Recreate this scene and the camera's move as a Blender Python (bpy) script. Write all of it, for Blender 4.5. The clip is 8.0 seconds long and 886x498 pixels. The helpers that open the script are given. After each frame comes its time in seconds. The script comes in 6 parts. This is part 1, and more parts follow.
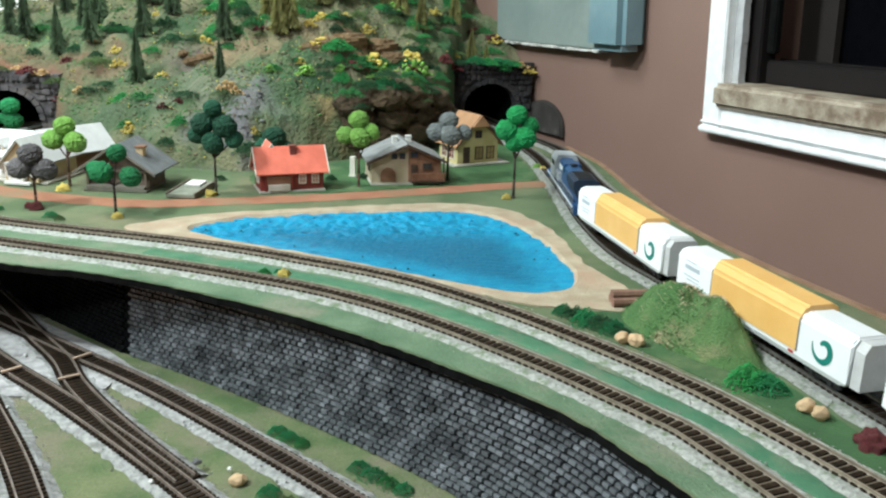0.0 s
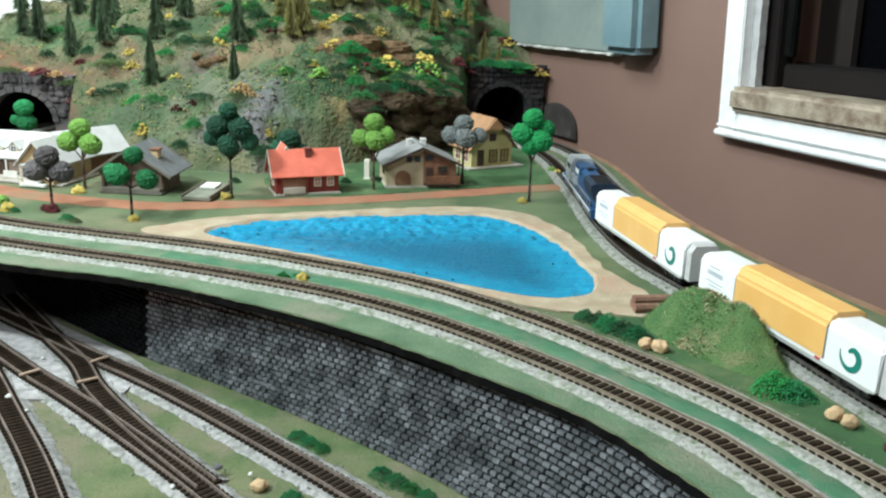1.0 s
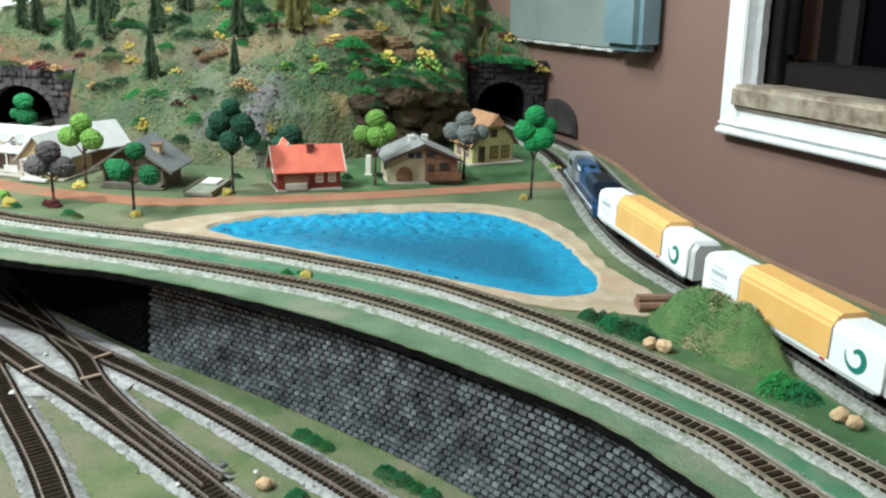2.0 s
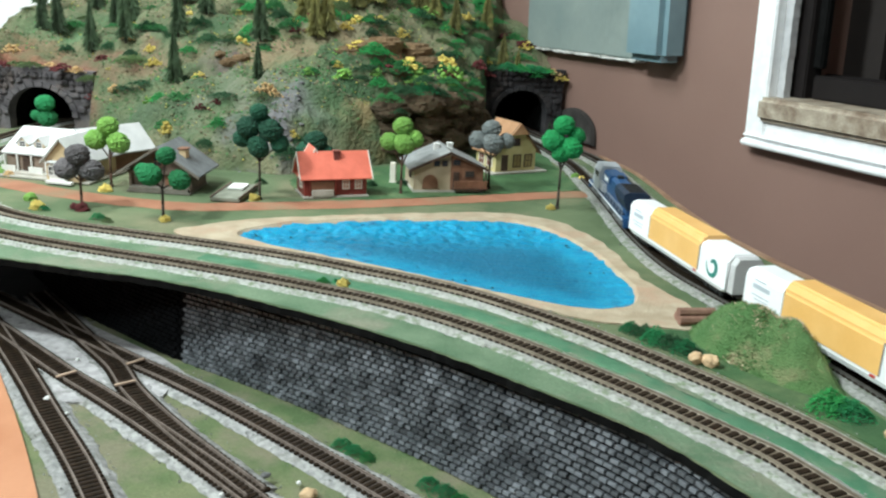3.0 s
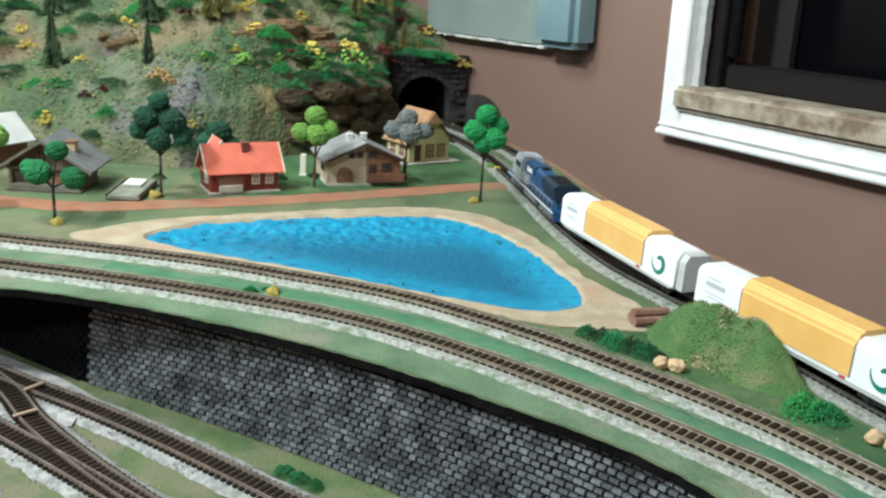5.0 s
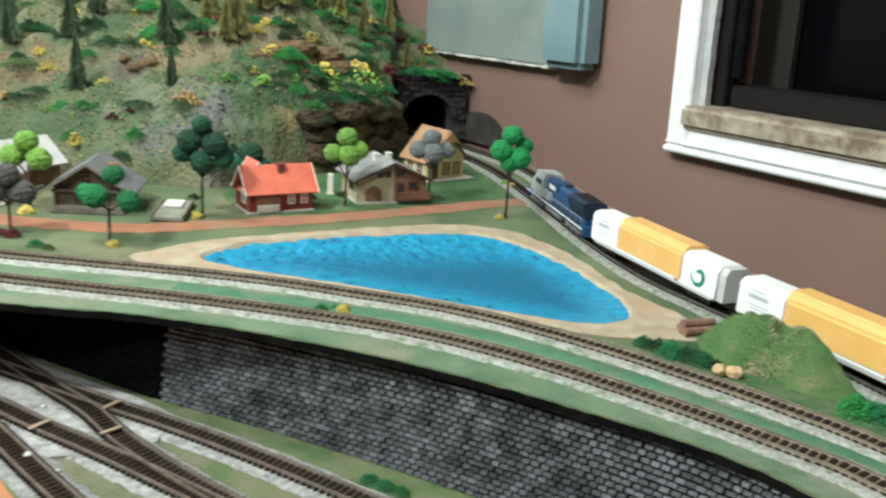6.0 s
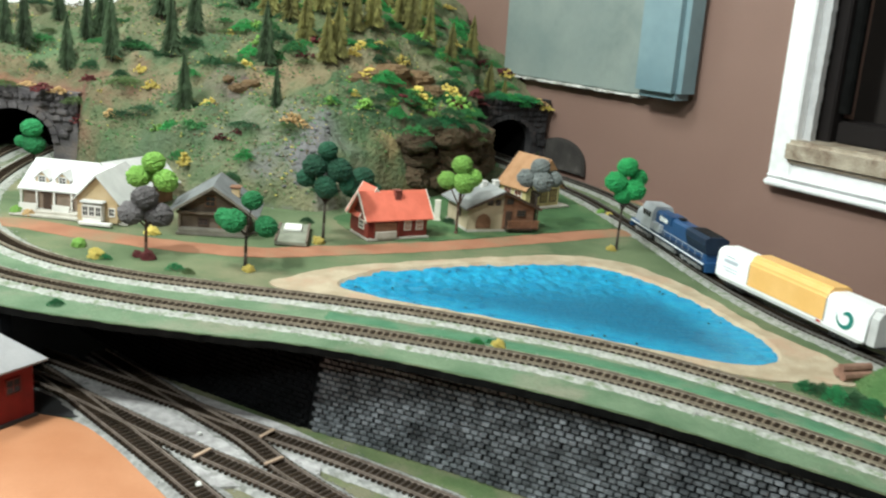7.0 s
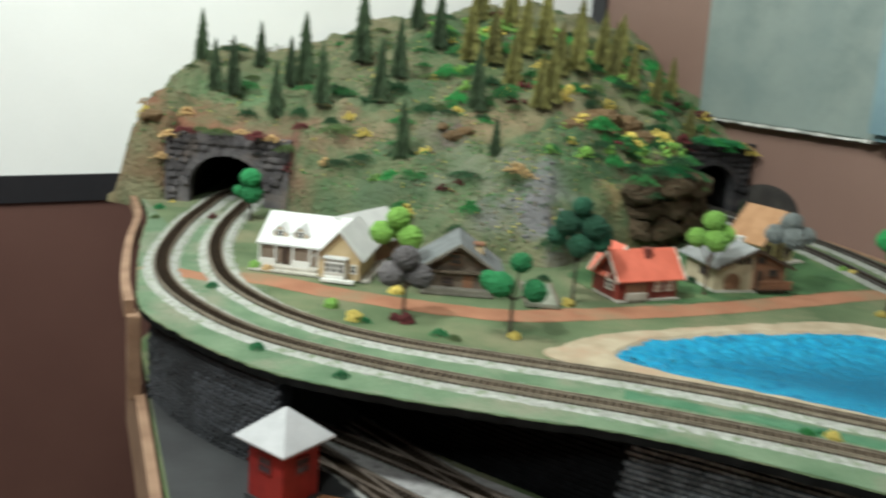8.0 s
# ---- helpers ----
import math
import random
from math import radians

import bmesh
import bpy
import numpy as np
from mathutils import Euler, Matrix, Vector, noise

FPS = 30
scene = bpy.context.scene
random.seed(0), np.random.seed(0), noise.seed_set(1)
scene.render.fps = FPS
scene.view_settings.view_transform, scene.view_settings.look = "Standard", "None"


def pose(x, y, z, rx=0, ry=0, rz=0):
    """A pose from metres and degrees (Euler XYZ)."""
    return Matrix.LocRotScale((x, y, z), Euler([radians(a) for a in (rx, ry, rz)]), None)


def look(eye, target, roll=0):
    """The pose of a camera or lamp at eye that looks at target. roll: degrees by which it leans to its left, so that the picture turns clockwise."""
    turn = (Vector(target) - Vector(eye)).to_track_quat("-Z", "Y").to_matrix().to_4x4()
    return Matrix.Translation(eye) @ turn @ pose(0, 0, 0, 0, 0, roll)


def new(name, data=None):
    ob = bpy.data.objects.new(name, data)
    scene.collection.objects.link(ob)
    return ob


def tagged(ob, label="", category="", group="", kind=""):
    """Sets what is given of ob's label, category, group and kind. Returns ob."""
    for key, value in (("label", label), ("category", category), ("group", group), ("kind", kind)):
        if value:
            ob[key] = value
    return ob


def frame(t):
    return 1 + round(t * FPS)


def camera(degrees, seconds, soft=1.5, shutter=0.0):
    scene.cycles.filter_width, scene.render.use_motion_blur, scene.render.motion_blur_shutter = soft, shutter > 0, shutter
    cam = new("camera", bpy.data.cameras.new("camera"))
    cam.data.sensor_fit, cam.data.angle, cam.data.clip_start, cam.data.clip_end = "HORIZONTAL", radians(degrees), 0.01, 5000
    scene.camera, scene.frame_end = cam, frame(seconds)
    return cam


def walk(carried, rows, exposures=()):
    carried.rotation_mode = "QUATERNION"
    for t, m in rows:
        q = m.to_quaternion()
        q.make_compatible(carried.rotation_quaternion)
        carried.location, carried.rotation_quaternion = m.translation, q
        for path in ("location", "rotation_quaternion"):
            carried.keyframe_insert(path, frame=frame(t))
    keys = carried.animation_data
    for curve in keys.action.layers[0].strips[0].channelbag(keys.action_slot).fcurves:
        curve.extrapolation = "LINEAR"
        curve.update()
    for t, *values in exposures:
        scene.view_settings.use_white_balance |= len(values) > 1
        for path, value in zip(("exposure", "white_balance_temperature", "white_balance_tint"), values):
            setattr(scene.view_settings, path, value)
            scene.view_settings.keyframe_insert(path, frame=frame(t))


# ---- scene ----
cam = camera(53.4, 8.0, soft=2.2, shutter=0.75)
PATH = [
    (0, (0.263, 0.173, 0.277), (0.047, 2.079, -0.289), 1.7),
    (0.5, (0.252, 0.175, 0.278), (0.031, 2.079, -0.291), 1.9),
    (1, (0.248, 0.176, 0.278), (0.021, 2.081, -0.285), 1.8),
    (2.3, (0.23, 0.176, 0.283), (0.018, 2.078, -0.297), 2.3),
    (2.5, (0.22, 0.175, 0.281), (0.005, 2.08, -0.289), 2.6),
    (3, (0.199, 0.176, 0.284), (-0.011, 2.083, -0.282), 3.0),
    (3.5, (0.171, 0.175, 0.283), (-0.051, 2.084, -0.271), 3.2),
    (4, (0.153, 0.178, 0.279), (0.004, 2.088, -0.293), 3.5),
    (4.3, (0.150, 0.189, 0.279), (0.050, 2.100, -0.297), 4.0),
    (4.5, (0.141, 0.213, 0.275), (0.117, 2.126, -0.309), 4.5),
    (4.7, (0.143, 0.234, 0.276), (0.162, 2.145, -0.311), 4.4),
    (5.8, (0.056, 0.21, 0.293), (0.234, 2.118, -0.28), 4.4),
    (6, (0.034, 0.196, 0.294), (0.205, 2.109, -0.263), 4.3),
    (6.5, (-0.029, 0.182, 0.299), (0.138, 2.098, -0.247), 4.9),
    (7, (-0.104, 0.211, 0.301), (0.04, 2.134, -0.227), 5.6),
    (7.3, (-0.151, 0.241, 0.304), (-0.045, 2.166, -0.231), 4.6),
    (7.4, (-0.210, 0.264, 0.299), (-0.123, 2.206, -0.173), 4.0),
    (7.5, (-0.226, 0.265, 0.300), (-0.155, 2.209, -0.167), 4.1),
    (7.6, (-0.234, 0.261, 0.307), (-0.219, 2.204, -0.165), 4.3),
    (7.8, (-0.266, 0.273, 0.306), (-0.297, 2.214, -0.176), 4.4),
    (8, (-0.287, 0.29, 0.298), (-0.376, 2.231, -0.177), 4.7),
]
walk(cam, [(t, look(eye, target, roll)) for t, eye, target, roll in PATH],
     exposures=[(0, -0.17, 6500, 10), (4.7, -0.17, 6550, 10), (6, -0.20, 6900, 10), (6.8, -0.20, 6900, 10), (7.5, -0.22, 6900, 10), (8, -0.51, 6950, 10)])


# ---- light ----
world = bpy.data.worlds.new("night_world")
scene.world = world
world.use_nodes = True
world.node_tree.nodes["Background"].inputs[0].default_value = (0.05, 0.06, 0.09, 1)
world.node_tree.nodes["Background"].inputs[1].default_value = 0.05

# the right wall's own frame: x along the wall, y into it, z up; the room is tilted two degrees to fit the camera's view
TILT = Matrix.Translation((0.45, 1.6, 0.1)) @ Matrix.Rotation(math.radians(-2.0), 4, "Y") @ Matrix.Translation((-0.45, -1.6, -0.1))
WALL = TILT @ Matrix(((0.485, 0.875, 0, 0.4025), (-0.875, 0.485, 0, 1.7677), (0, 0, 1, 0), (0, 0, 0, 1)))
LOW = -0.101          # height of the lower yard board
FLOOR, CEILING = -0.95, 1.65


def lamp(name, power, m, size, colour=(0.865, 0.99, 0.99)):
    data = bpy.data.lights.new(name, "AREA")
    data.energy, data.shape, data.size, data.color = power, "DISK", size, colour
    ob = new(name, data)
    ob.matrix_world = m
    return ob


lamp("unseen_lamp_light", 70.0, look((-1.04, 0.34, 1.57), (0.0, 1.35, 0)), 0.26)
# unseen front fill, added so that the house fronts are lit
lamp("unseen_lamp_light", 21.0, look((-0.60, -0.70, 1.50), (0.15, 1.35, 0)), 0.26)
# unseen fill, added to brighten the white end wall and the hilltop
lamp("unseen_lamp_light", 19.0, look((-0.72, 1.20, 1.46), (-0.45, 1.6, 0)), 0.40)


# ---- materials ----
def surface(name, c1, c2, scale=40.0, rough=0.8, bump=0.15, c3=None, spots=0.0, fine=None, metal=0.0, vary=0.12, dist=0.002):
    """Two colours mixed by a coarse noise, a third by a second one, fine grain and relief; pieces vary by their random number."""
    m = bpy.data.materials.new(name)
    m.use_nodes = True
    nt = m.node_tree
    n, k = nt.nodes, nt.links
    bsdf = n["Principled BSDF"]
    bsdf.inputs["Roughness"].default_value = rough
    bsdf.inputs["Metallic"].default_value = metal
    co = n.new("ShaderNodeTexCoord")
    big = n.new("ShaderNodeTexNoise")
    big.inputs["Scale"].default_value = scale
    big.inputs["Detail"].default_value = 5
    k.new(co.outputs["Object"], big.inputs["Vector"])
    ramp = n.new("ShaderNodeValToRGB")
    ramp.color_ramp.elements[0].position, ramp.color_ramp.elements[1].position = 0.36, 0.64
    ramp.color_ramp.elements[0].color = (*c1, 1)
    ramp.color_ramp.elements[1].color = (*c2, 1)
    k.new(big.outputs["Fac"], ramp.inputs[0])
    colour = ramp.outputs[0]
    if c3:
        other = n.new("ShaderNodeTexNoise")
        other.inputs["Scale"].default_value = scale * 0.45
        other.inputs["Detail"].default_value = 6
        other.inputs["Roughness"].default_value = 0.65
        k.new(co.outputs["Object"], other.inputs["Vector"])
        sel = n.new("ShaderNodeValToRGB")
        sel.color_ramp.elements[0].position, sel.color_ramp.elements[1].position = 0.6 - spots * 0.25, 0.72 - spots * 0.2
        k.new(other.outputs["Fac"], sel.inputs[0])
        mix = n.new("ShaderNodeMix")
        mix.data_type = "RGBA"
        k.new(sel.outputs[0], mix.inputs[0])
        k.new(colour, mix.inputs[6])
        mix.inputs[7].default_value = (*c3, 1)
        colour = mix.outputs[2]
    grain = n.new("ShaderNodeTexNoise")
    grain.inputs["Scale"].default_value = fine or scale * 9
    grain.inputs["Detail"].default_value = 3
    k.new(co.outputs["Object"], grain.inputs["Vector"])
    info = n.new("ShaderNodeObjectInfo")
    add = n.new("ShaderNodeMath")
    add.operation = "ADD"
    k.new(grain.outputs["Fac"], add.inputs[0])
    k.new(info.outputs["Random"], add.inputs[1])
    span = n.new("ShaderNodeMapRange")
    span.inputs["From Min"].default_value, span.inputs["From Max"].default_value = 0.3, 1.7
    span.inputs["To Min"].default_value, span.inputs["To Max"].default_value = 1 - vary, 1 + vary
    k.new(add.outputs[0], span.inputs["Value"])
    hsv = n.new("ShaderNodeHueSaturation")
    k.new(span.outputs[0], hsv.inputs["Value"])
    k.new(colour, hsv.inputs["Color"])
    k.new(hsv.outputs[0], bsdf.inputs["Base Color"])
    if bump:
        b = n.new("ShaderNodeBump")
        b.inputs["Strength"].default_value = bump
        b.inputs["Distance"].default_value = dist
        k.new(grain.outputs["Fac"], b.inputs["Height"])
        k.new(b.outputs[0], bsdf.inputs["Normal"])
    return m


def tint_by(m, layer, noisy=0.0):
    """Mix the surface's colour with a painted layer of the mesh: its colour, by its alpha."""
    nt = m.node_tree
    n, k = nt.nodes, nt.links
    bsdf = n["Principled BSDF"]
    old = bsdf.inputs["Base Color"].links[0].from_socket
    at = n.new("ShaderNodeAttribute")
    at.attribute_name = layer
    mix = n.new("ShaderNodeMix")
    mix.data_type = "RGBA"
    fac = at.outputs["Alpha"]
    if noisy:
        co = n.new("ShaderNodeTexCoord")
        tex = n.new("ShaderNodeTexNoise")
        tex.inputs["Scale"].default_value, tex.inputs["Detail"].default_value = noisy, 6
        k.new(co.outputs["Object"], tex.inputs["Vector"])
        rng = n.new("ShaderNodeMapRange")
        rng.inputs["From Min"].default_value, rng.inputs["From Max"].default_value = 0.38, 0.58
        k.new(tex.outputs["Fac"], rng.inputs["Value"])
        mul = n.new("ShaderNodeMath")
        mul.operation = "MULTIPLY"
        k.new(rng.outputs[0], mul.inputs[0])
        k.new(fac, mul.inputs[1])
        fac = mul.outputs[0]
    k.new(fac, mix.inputs[0])
    k.new(old, mix.inputs[6])
    k.new(at.outputs["Color"], mix.inputs[7])
    k.new(mix.outputs[2], bsdf.inputs["Base Color"])


def plain(name, c, rough=0.5, metal=0.0, vary=0.05, scale=60.0, bump=0.05):
    return surface(name, tuple(v * 0.94 for v in c), tuple(min(1, v * 1.05) for v in c), scale, rough, bump, metal=metal, vary=vary)


GRASS = surface("flock_grass", (0.060, 0.095, 0.042), (0.112, 0.15, 0.075), 11, 0.95, 0.6, (0.17, 0.165, 0.095), 0.4, 520, vary=0.38)
LOW_GRASS = surface("flock_grass_yard", (0.085, 0.140, 0.052), (0.175, 0.200, 0.095), 22, 0.95, 0.7, (0.20, 0.19, 0.12), 0.6, 480, vary=0.38)
VERGE = surface("verge_flock", (0.09, 0.165, 0.09), (0.165, 0.245, 0.15), 20, 0.95, 0.6, (0.23, 0.24, 0.17), 0.45, 520, vary=0.38)
LAWN = surface("lawn_flock", (0.03, 0.085, 0.03), (0.052, 0.125, 0.045), 20, 0.95, 0.6, (0.11, 0.16, 0.07), 0.35, 520, vary=0.35)
# black of the board edges; also blacks out tunnels and the space below
DARK = surface("black_edge_and_blackout", (0.004, 0.004, 0.004), (0.008, 0.008, 0.008), 60, 0.95, 0.1)
DARK.node_tree.nodes["Principled BSDF"].inputs["Specular IOR Level"].default_value = 0.05
SAND = surface("sand_bank", (0.36, 0.285, 0.195), (0.46, 0.38, 0.275), 40, 0.95, 0.8, (0.42, 0.29, 0.20), 0.34, 420, vary=0.2)
ROAD = surface("red_earth_road", (0.33, 0.135, 0.075), (0.42, 0.19, 0.11), 22, 0.95, 0.5, (0.29, 0.19, 0.11), 0.4, 600, vary=0.2)
WATER = surface("painted_blue_water", (0.005, 0.205, 0.375), (0.012, 0.275, 0.445), 90, 0.34, 0.5, (0.006, 0.10, 0.20), 0.12, 230, vary=0.12, dist=0.003)
WATER.node_tree.nodes["Principled BSDF"].inputs["Specular IOR Level"].default_value = 0.14
tint_by(WATER, "deep")
BALLAST = surface("grey_ballast", (0.28, 0.285, 0.26), (0.46, 0.46, 0.43), 260, 0.9, 0.9, (0.17, 0.22, 0.13), 0.35, 700, vary=0.3)
GRAVEL = surface("pale_yard_gravel", (0.20, 0.200, 0.197), (0.36, 0.355, 0.345), 150, 0.9, 0.9, (0.16, 0.16, 0.145), 0.3, 700, vary=0.3)
SLEEPER = surface("brown_sleeper", (0.015, 0.010, 0.006), (0.030, 0.019, 0.012), 120, 0.95, 0.2, vary=0.3)
SLEEPER.node_tree.nodes["Principled BSDF"].inputs["Specular IOR Level"].default_value = 0.1
BED = surface("brown_track_bed", (0.155, 0.118, 0.082), (0.25, 0.195, 0.140), 160, 0.9, 0.8, vary=0.3, fine=800)
BEDBLACK = surface("dark_grey_track_bed", (0.030, 0.029, 0.027), (0.058, 0.055, 0.050), 160, 0.95, 0.8, vary=0.3, fine=800)
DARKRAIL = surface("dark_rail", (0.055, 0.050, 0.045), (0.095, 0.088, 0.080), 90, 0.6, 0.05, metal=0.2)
BEDDARK = surface("dark_track_bed", (0.045, 0.033, 0.027), (0.080, 0.061, 0.050), 160, 0.9, 0.8, vary=0.3, fine=800)
# a darker copy of the wall brick: the pier's weaker light is in its colour
PIERBRICK = surface("shaded_pier_brick", (0.022, 0.024, 0.028), (0.066, 0.069, 0.080), 34, 0.8, 0.5, (0.020, 0.021, 0.025), 0.40, 420, vary=0.55)
YARDRAIL = surface("dull_yard_rail", (0.16, 0.125, 0.105), (0.25, 0.20, 0.172), 90, 0.6, 0.05, metal=0.3)
PALEGRIT = surface("pale_grit", (0.30, 0.286, 0.290), (0.44, 0.425, 0.430), 110, 0.9, 0.8, (0.19, 0.185, 0.18), 0.3, 500, vary=0.25)
RAIL = surface("rail_steel", (0.19, 0.152, 0.112), (0.31, 0.255, 0.195), 90, 0.55, 0.05, metal=0.2)
BRICK = surface("grey_stone_brick", (0.058, 0.064, 0.071), (0.160, 0.171, 0.188), 48, 0.55, 0.5, (0.038, 0.042, 0.048), 0.30, 420, vary=0.62)
# mortar of the joints; also blackens the passage blocks in place of shade
MORTAR_AND_SHADE = surface("dark_mortar_and_shade", (0.004, 0.0045, 0.005), (0.009, 0.0095, 0.011), 90, 0.95, 0.3)
MORTAR_AND_SHADE.node_tree.nodes["Principled BSDF"].inputs["Specular IOR Level"].default_value = 0.1
ROCK = surface("hill_scatter", (0.112, 0.126, 0.064), (0.240, 0.215, 0.128), 9, 0.95, 1.0, (0.065, 0.115, 0.050), 0.55, 150, vary=0.3, dist=0.006)
tint_by(ROCK, "earth", 16)
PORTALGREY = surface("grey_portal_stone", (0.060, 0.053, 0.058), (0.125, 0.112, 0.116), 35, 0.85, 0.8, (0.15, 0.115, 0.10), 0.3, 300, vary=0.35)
# the right mouth's copy of the portal stone, with shade in its colour
PORTALSHADED = surface("shaded_portal_stone", (0.018, 0.017, 0.019), (0.040, 0.037, 0.040), 35, 0.85, 0.8, (0.09, 0.07, 0.065), 0.25, 300, vary=0.35)
BOULDER = surface("dark_grey_boulder", (0.030, 0.026, 0.024), (0.052, 0.046, 0.042), 30, 0.8, 0.6, (0.12, 0.11, 0.10), 0.2, 500, vary=0.3)
WALLBROWN = surface("brown_wall_paint", (0.232, 0.140, 0.114), (0.252, 0.154, 0.126), 5, 0.55, 0.06, vary=0.04, fine=180)
# the brown of the walls with the low end wall's shade put in
WALLSHADED = surface("shaded_brown_wall_paint", (0.118, 0.052, 0.042), (0.132, 0.060, 0.048), 5, 0.6, 0.06, vary=0.04, fine=180)
WALLWHITE = surface("white_wall_paint", (0.89, 0.89, 0.88), (0.92, 0.92, 0.91), 5, 0.6, 0.05, vary=0.03, fine=180)
BAND = plain("black_band", (0.02, 0.02, 0.024), 0.4)
WHITEWOOD = plain("white_gloss_paint", (0.88, 0.89, 0.90), 0.35, vary=0.03)
GRANITE = surface("beige_granite", (0.40, 0.33, 0.25), (0.56, 0.48, 0.38), 45, 0.5, 0.3, (0.24, 0.17, 0.12), 0.45, 300, vary=0.35)
ALU = plain("dark_window_metal", (0.013, 0.0105, 0.0105), 0.6)
ALU.node_tree.nodes["Principled BSDF"].inputs["Specular IOR Level"].default_value = 0.15
NIGHT = plain("night_glass", (0.003, 0.003, 0.004), 0.12)
NIGHT.node_tree.nodes["Principled BSDF"].inputs["Specular IOR Level"].default_value = 0.08
PANEL = surface("blue_grey_painted_foam", (0.185, 0.235, 0.225), (0.245, 0.290, 0.270), 6, 0.45, 0.1, (0.15, 0.195, 0.185), 0.4, 90, vary=0.1)
FOAM = surface("white_foam_edge", (0.6, 0.58, 0.54), (0.8, 0.79, 0.77), 70, 0.9, 0.8, (0.12, 0.13, 0.12), 0.35)
ORANGE = surface("terracotta_ground", (0.41, 0.165, 0.075), (0.48, 0.215, 0.11), 12, 0.7, 0.1, vary=0.06, fine=260)
GREYPAD = surface("grey_yard_paint", (0.020, 0.020, 0.022), (0.031, 0.032, 0.034), 18, 0.8, 0.15, vary=0.08)
WOOD = surface("plywood_edge", (0.21, 0.115, 0.07), (0.30, 0.18, 0.115), 30, 0.7, 0.2)
FLOORMAT = surface("dark_floor", (0.10, 0.06, 0.045), (0.14, 0.085, 0.06), 4, 0.5, 0.05)


# ---- builders ----
def mesh_of(name, verts, faces, smooth=False):
    me = bpy.data.meshes.new(name)
    me.from_pydata([tuple(v) for v in verts], [], faces)
    me.validate()
    if smooth:
        me.polygons.foreach_set("use_smooth", [True] * len(me.polygons))
    return me


def placed(name, me, material, parent=None, label="", m=None):
    if material and not me.materials:
        me.materials.append(material)
    ob = new(name, me)
    if parent:
        ob.parent = parent
    if m is not None:
        ob.matrix_basis = m
    if label:
        ob["label"] = label
    return ob


def part(name, bm, material, parent, label="", smooth=False, m=None):
    me = bpy.data.meshes.new(name)
    bm.to_mesh(me)
    bm.free()
    if smooth:
        me.polygons.foreach_set("use_smooth", [True] * len(me.polygons))
    return placed(name, me, material, parent, label, m)


def thing(name, m, label, category, group="", kind=""):
    ob = new(name)
    ob.empty_display_size = 0.02
    ob.matrix_basis = m
    return tagged(ob, label, category, group, kind)


def box(bm, size, at, rz=0.0, bevel=0.0, rx=0.0, ry=0.0):
    geo = bmesh.ops.create_cube(bm, size=1.0, matrix=pose(*at, rx, ry, rz) @ Matrix.Diagonal((*size, 1)))
    if bevel:
        edges = list({e for v in geo["verts"] for e in v.link_edges})
        bmesh.ops.bevel(bm, geom=edges, offset=bevel, segments=2, affect="EDGES")
    return bm


def boxes(*items, bevel=0.0):
    bm = bmesh.new()
    for it in items:
        box(bm, it[0], it[1], *(it[2:3] or (0.0,)), bevel=bevel)
    return bm


def prism(points, y0, y1):
    """A polygon in x and z, drawn out from y0 to y1."""
    bm = bmesh.new()
    a = [bm.verts.new((x, y0, z)) for x, z in points]
    b = [bm.verts.new((x, y1, z)) for x, z in points]
    bm.faces.new(a)
    bm.faces.new(b[::-1])
    for i in range(len(a)):
        j = (i + 1) % len(a)
        bm.faces.new((a[j], a[i], b[i], b[j]))
    bmesh.ops.recalc_face_normals(bm, faces=bm.faces[:])
    return bm


def tube(bm, a, b, r0, r1, seg=8):
    a, b = Vector(a), Vector(b)
    d = b - a
    m = Matrix.Translation((a + b) / 2) @ d.to_track_quat("Z", "Y").to_matrix().to_4x4()
    bmesh.ops.create_cone(bm, cap_ends=True, segments=seg, radius1=r0, radius2=r1, depth=d.length, matrix=m)
    return bm


def curve(points, step=0.01, closed=False):
    """A smooth line through the points, resampled at even steps: places and directions."""
    p = np.array(points, float)
    n = len(p)
    out = []
    spans = n if closed else n - 1
    for i in range(spans):
        ids = [(i - 1), i, i + 1, i + 2]
        a, b, c, d = [p[j % n] if closed else p[min(max(j, 0), n - 1)] for j in ids]
        for u in np.linspace(0, 1, 24, endpoint=False):
            out.append(0.5 * (2 * b + (c - a) * u + (2 * a - 5 * b + 4 * c - d) * u * u + (3 * b - a - 3 * c + d) * u ** 3))
    out.append(p[0] if closed else p[-1])
    out = np.array(out)
    run = np.concatenate([[0], np.cumsum(np.linalg.norm(np.diff(out, axis=0), axis=1))])
    count = max(2, int(round(run[-1] / step)) + 1)
    at = np.linspace(0, run[-1], count)
    q = np.stack([np.interp(at, run, out[:, i]) for i in range(out.shape[1])], axis=1)
    if closed:
        q = q[:-1]
        d = np.roll(q, -1, axis=0) - np.roll(q, 1, axis=0)
    else:
        d = np.gradient(q, axis=0)
    d /= np.linalg.norm(d, axis=1)[:, None]
    return q, d


def sweep(q, d, section, z, wobble=0.0):
    """A cross-section of (offset to the left, height) drawn along a line."""
    verts, faces, k = [], [], len(section)
    for i, ((x, y), (dx, dy)) in enumerate(zip(q, d)):
        for o, h in section:
            w = wobble * noise.noise((x * 120, y * 120, o * 300)) if wobble else 0
            verts.append((x - dy * (o + w), y + dx * (o + w), z + h))
    for i in range(len(q) - 1):
        for j in range(k):
            a, b = i * k + j, i * k + (j + 1) % k
            faces.append((a, b, b + k, a + k))
    faces.append(tuple(range(k))[::-1])
    faces.append(tuple((len(q) - 1) * k + j for j in range(k)))
    return verts, faces


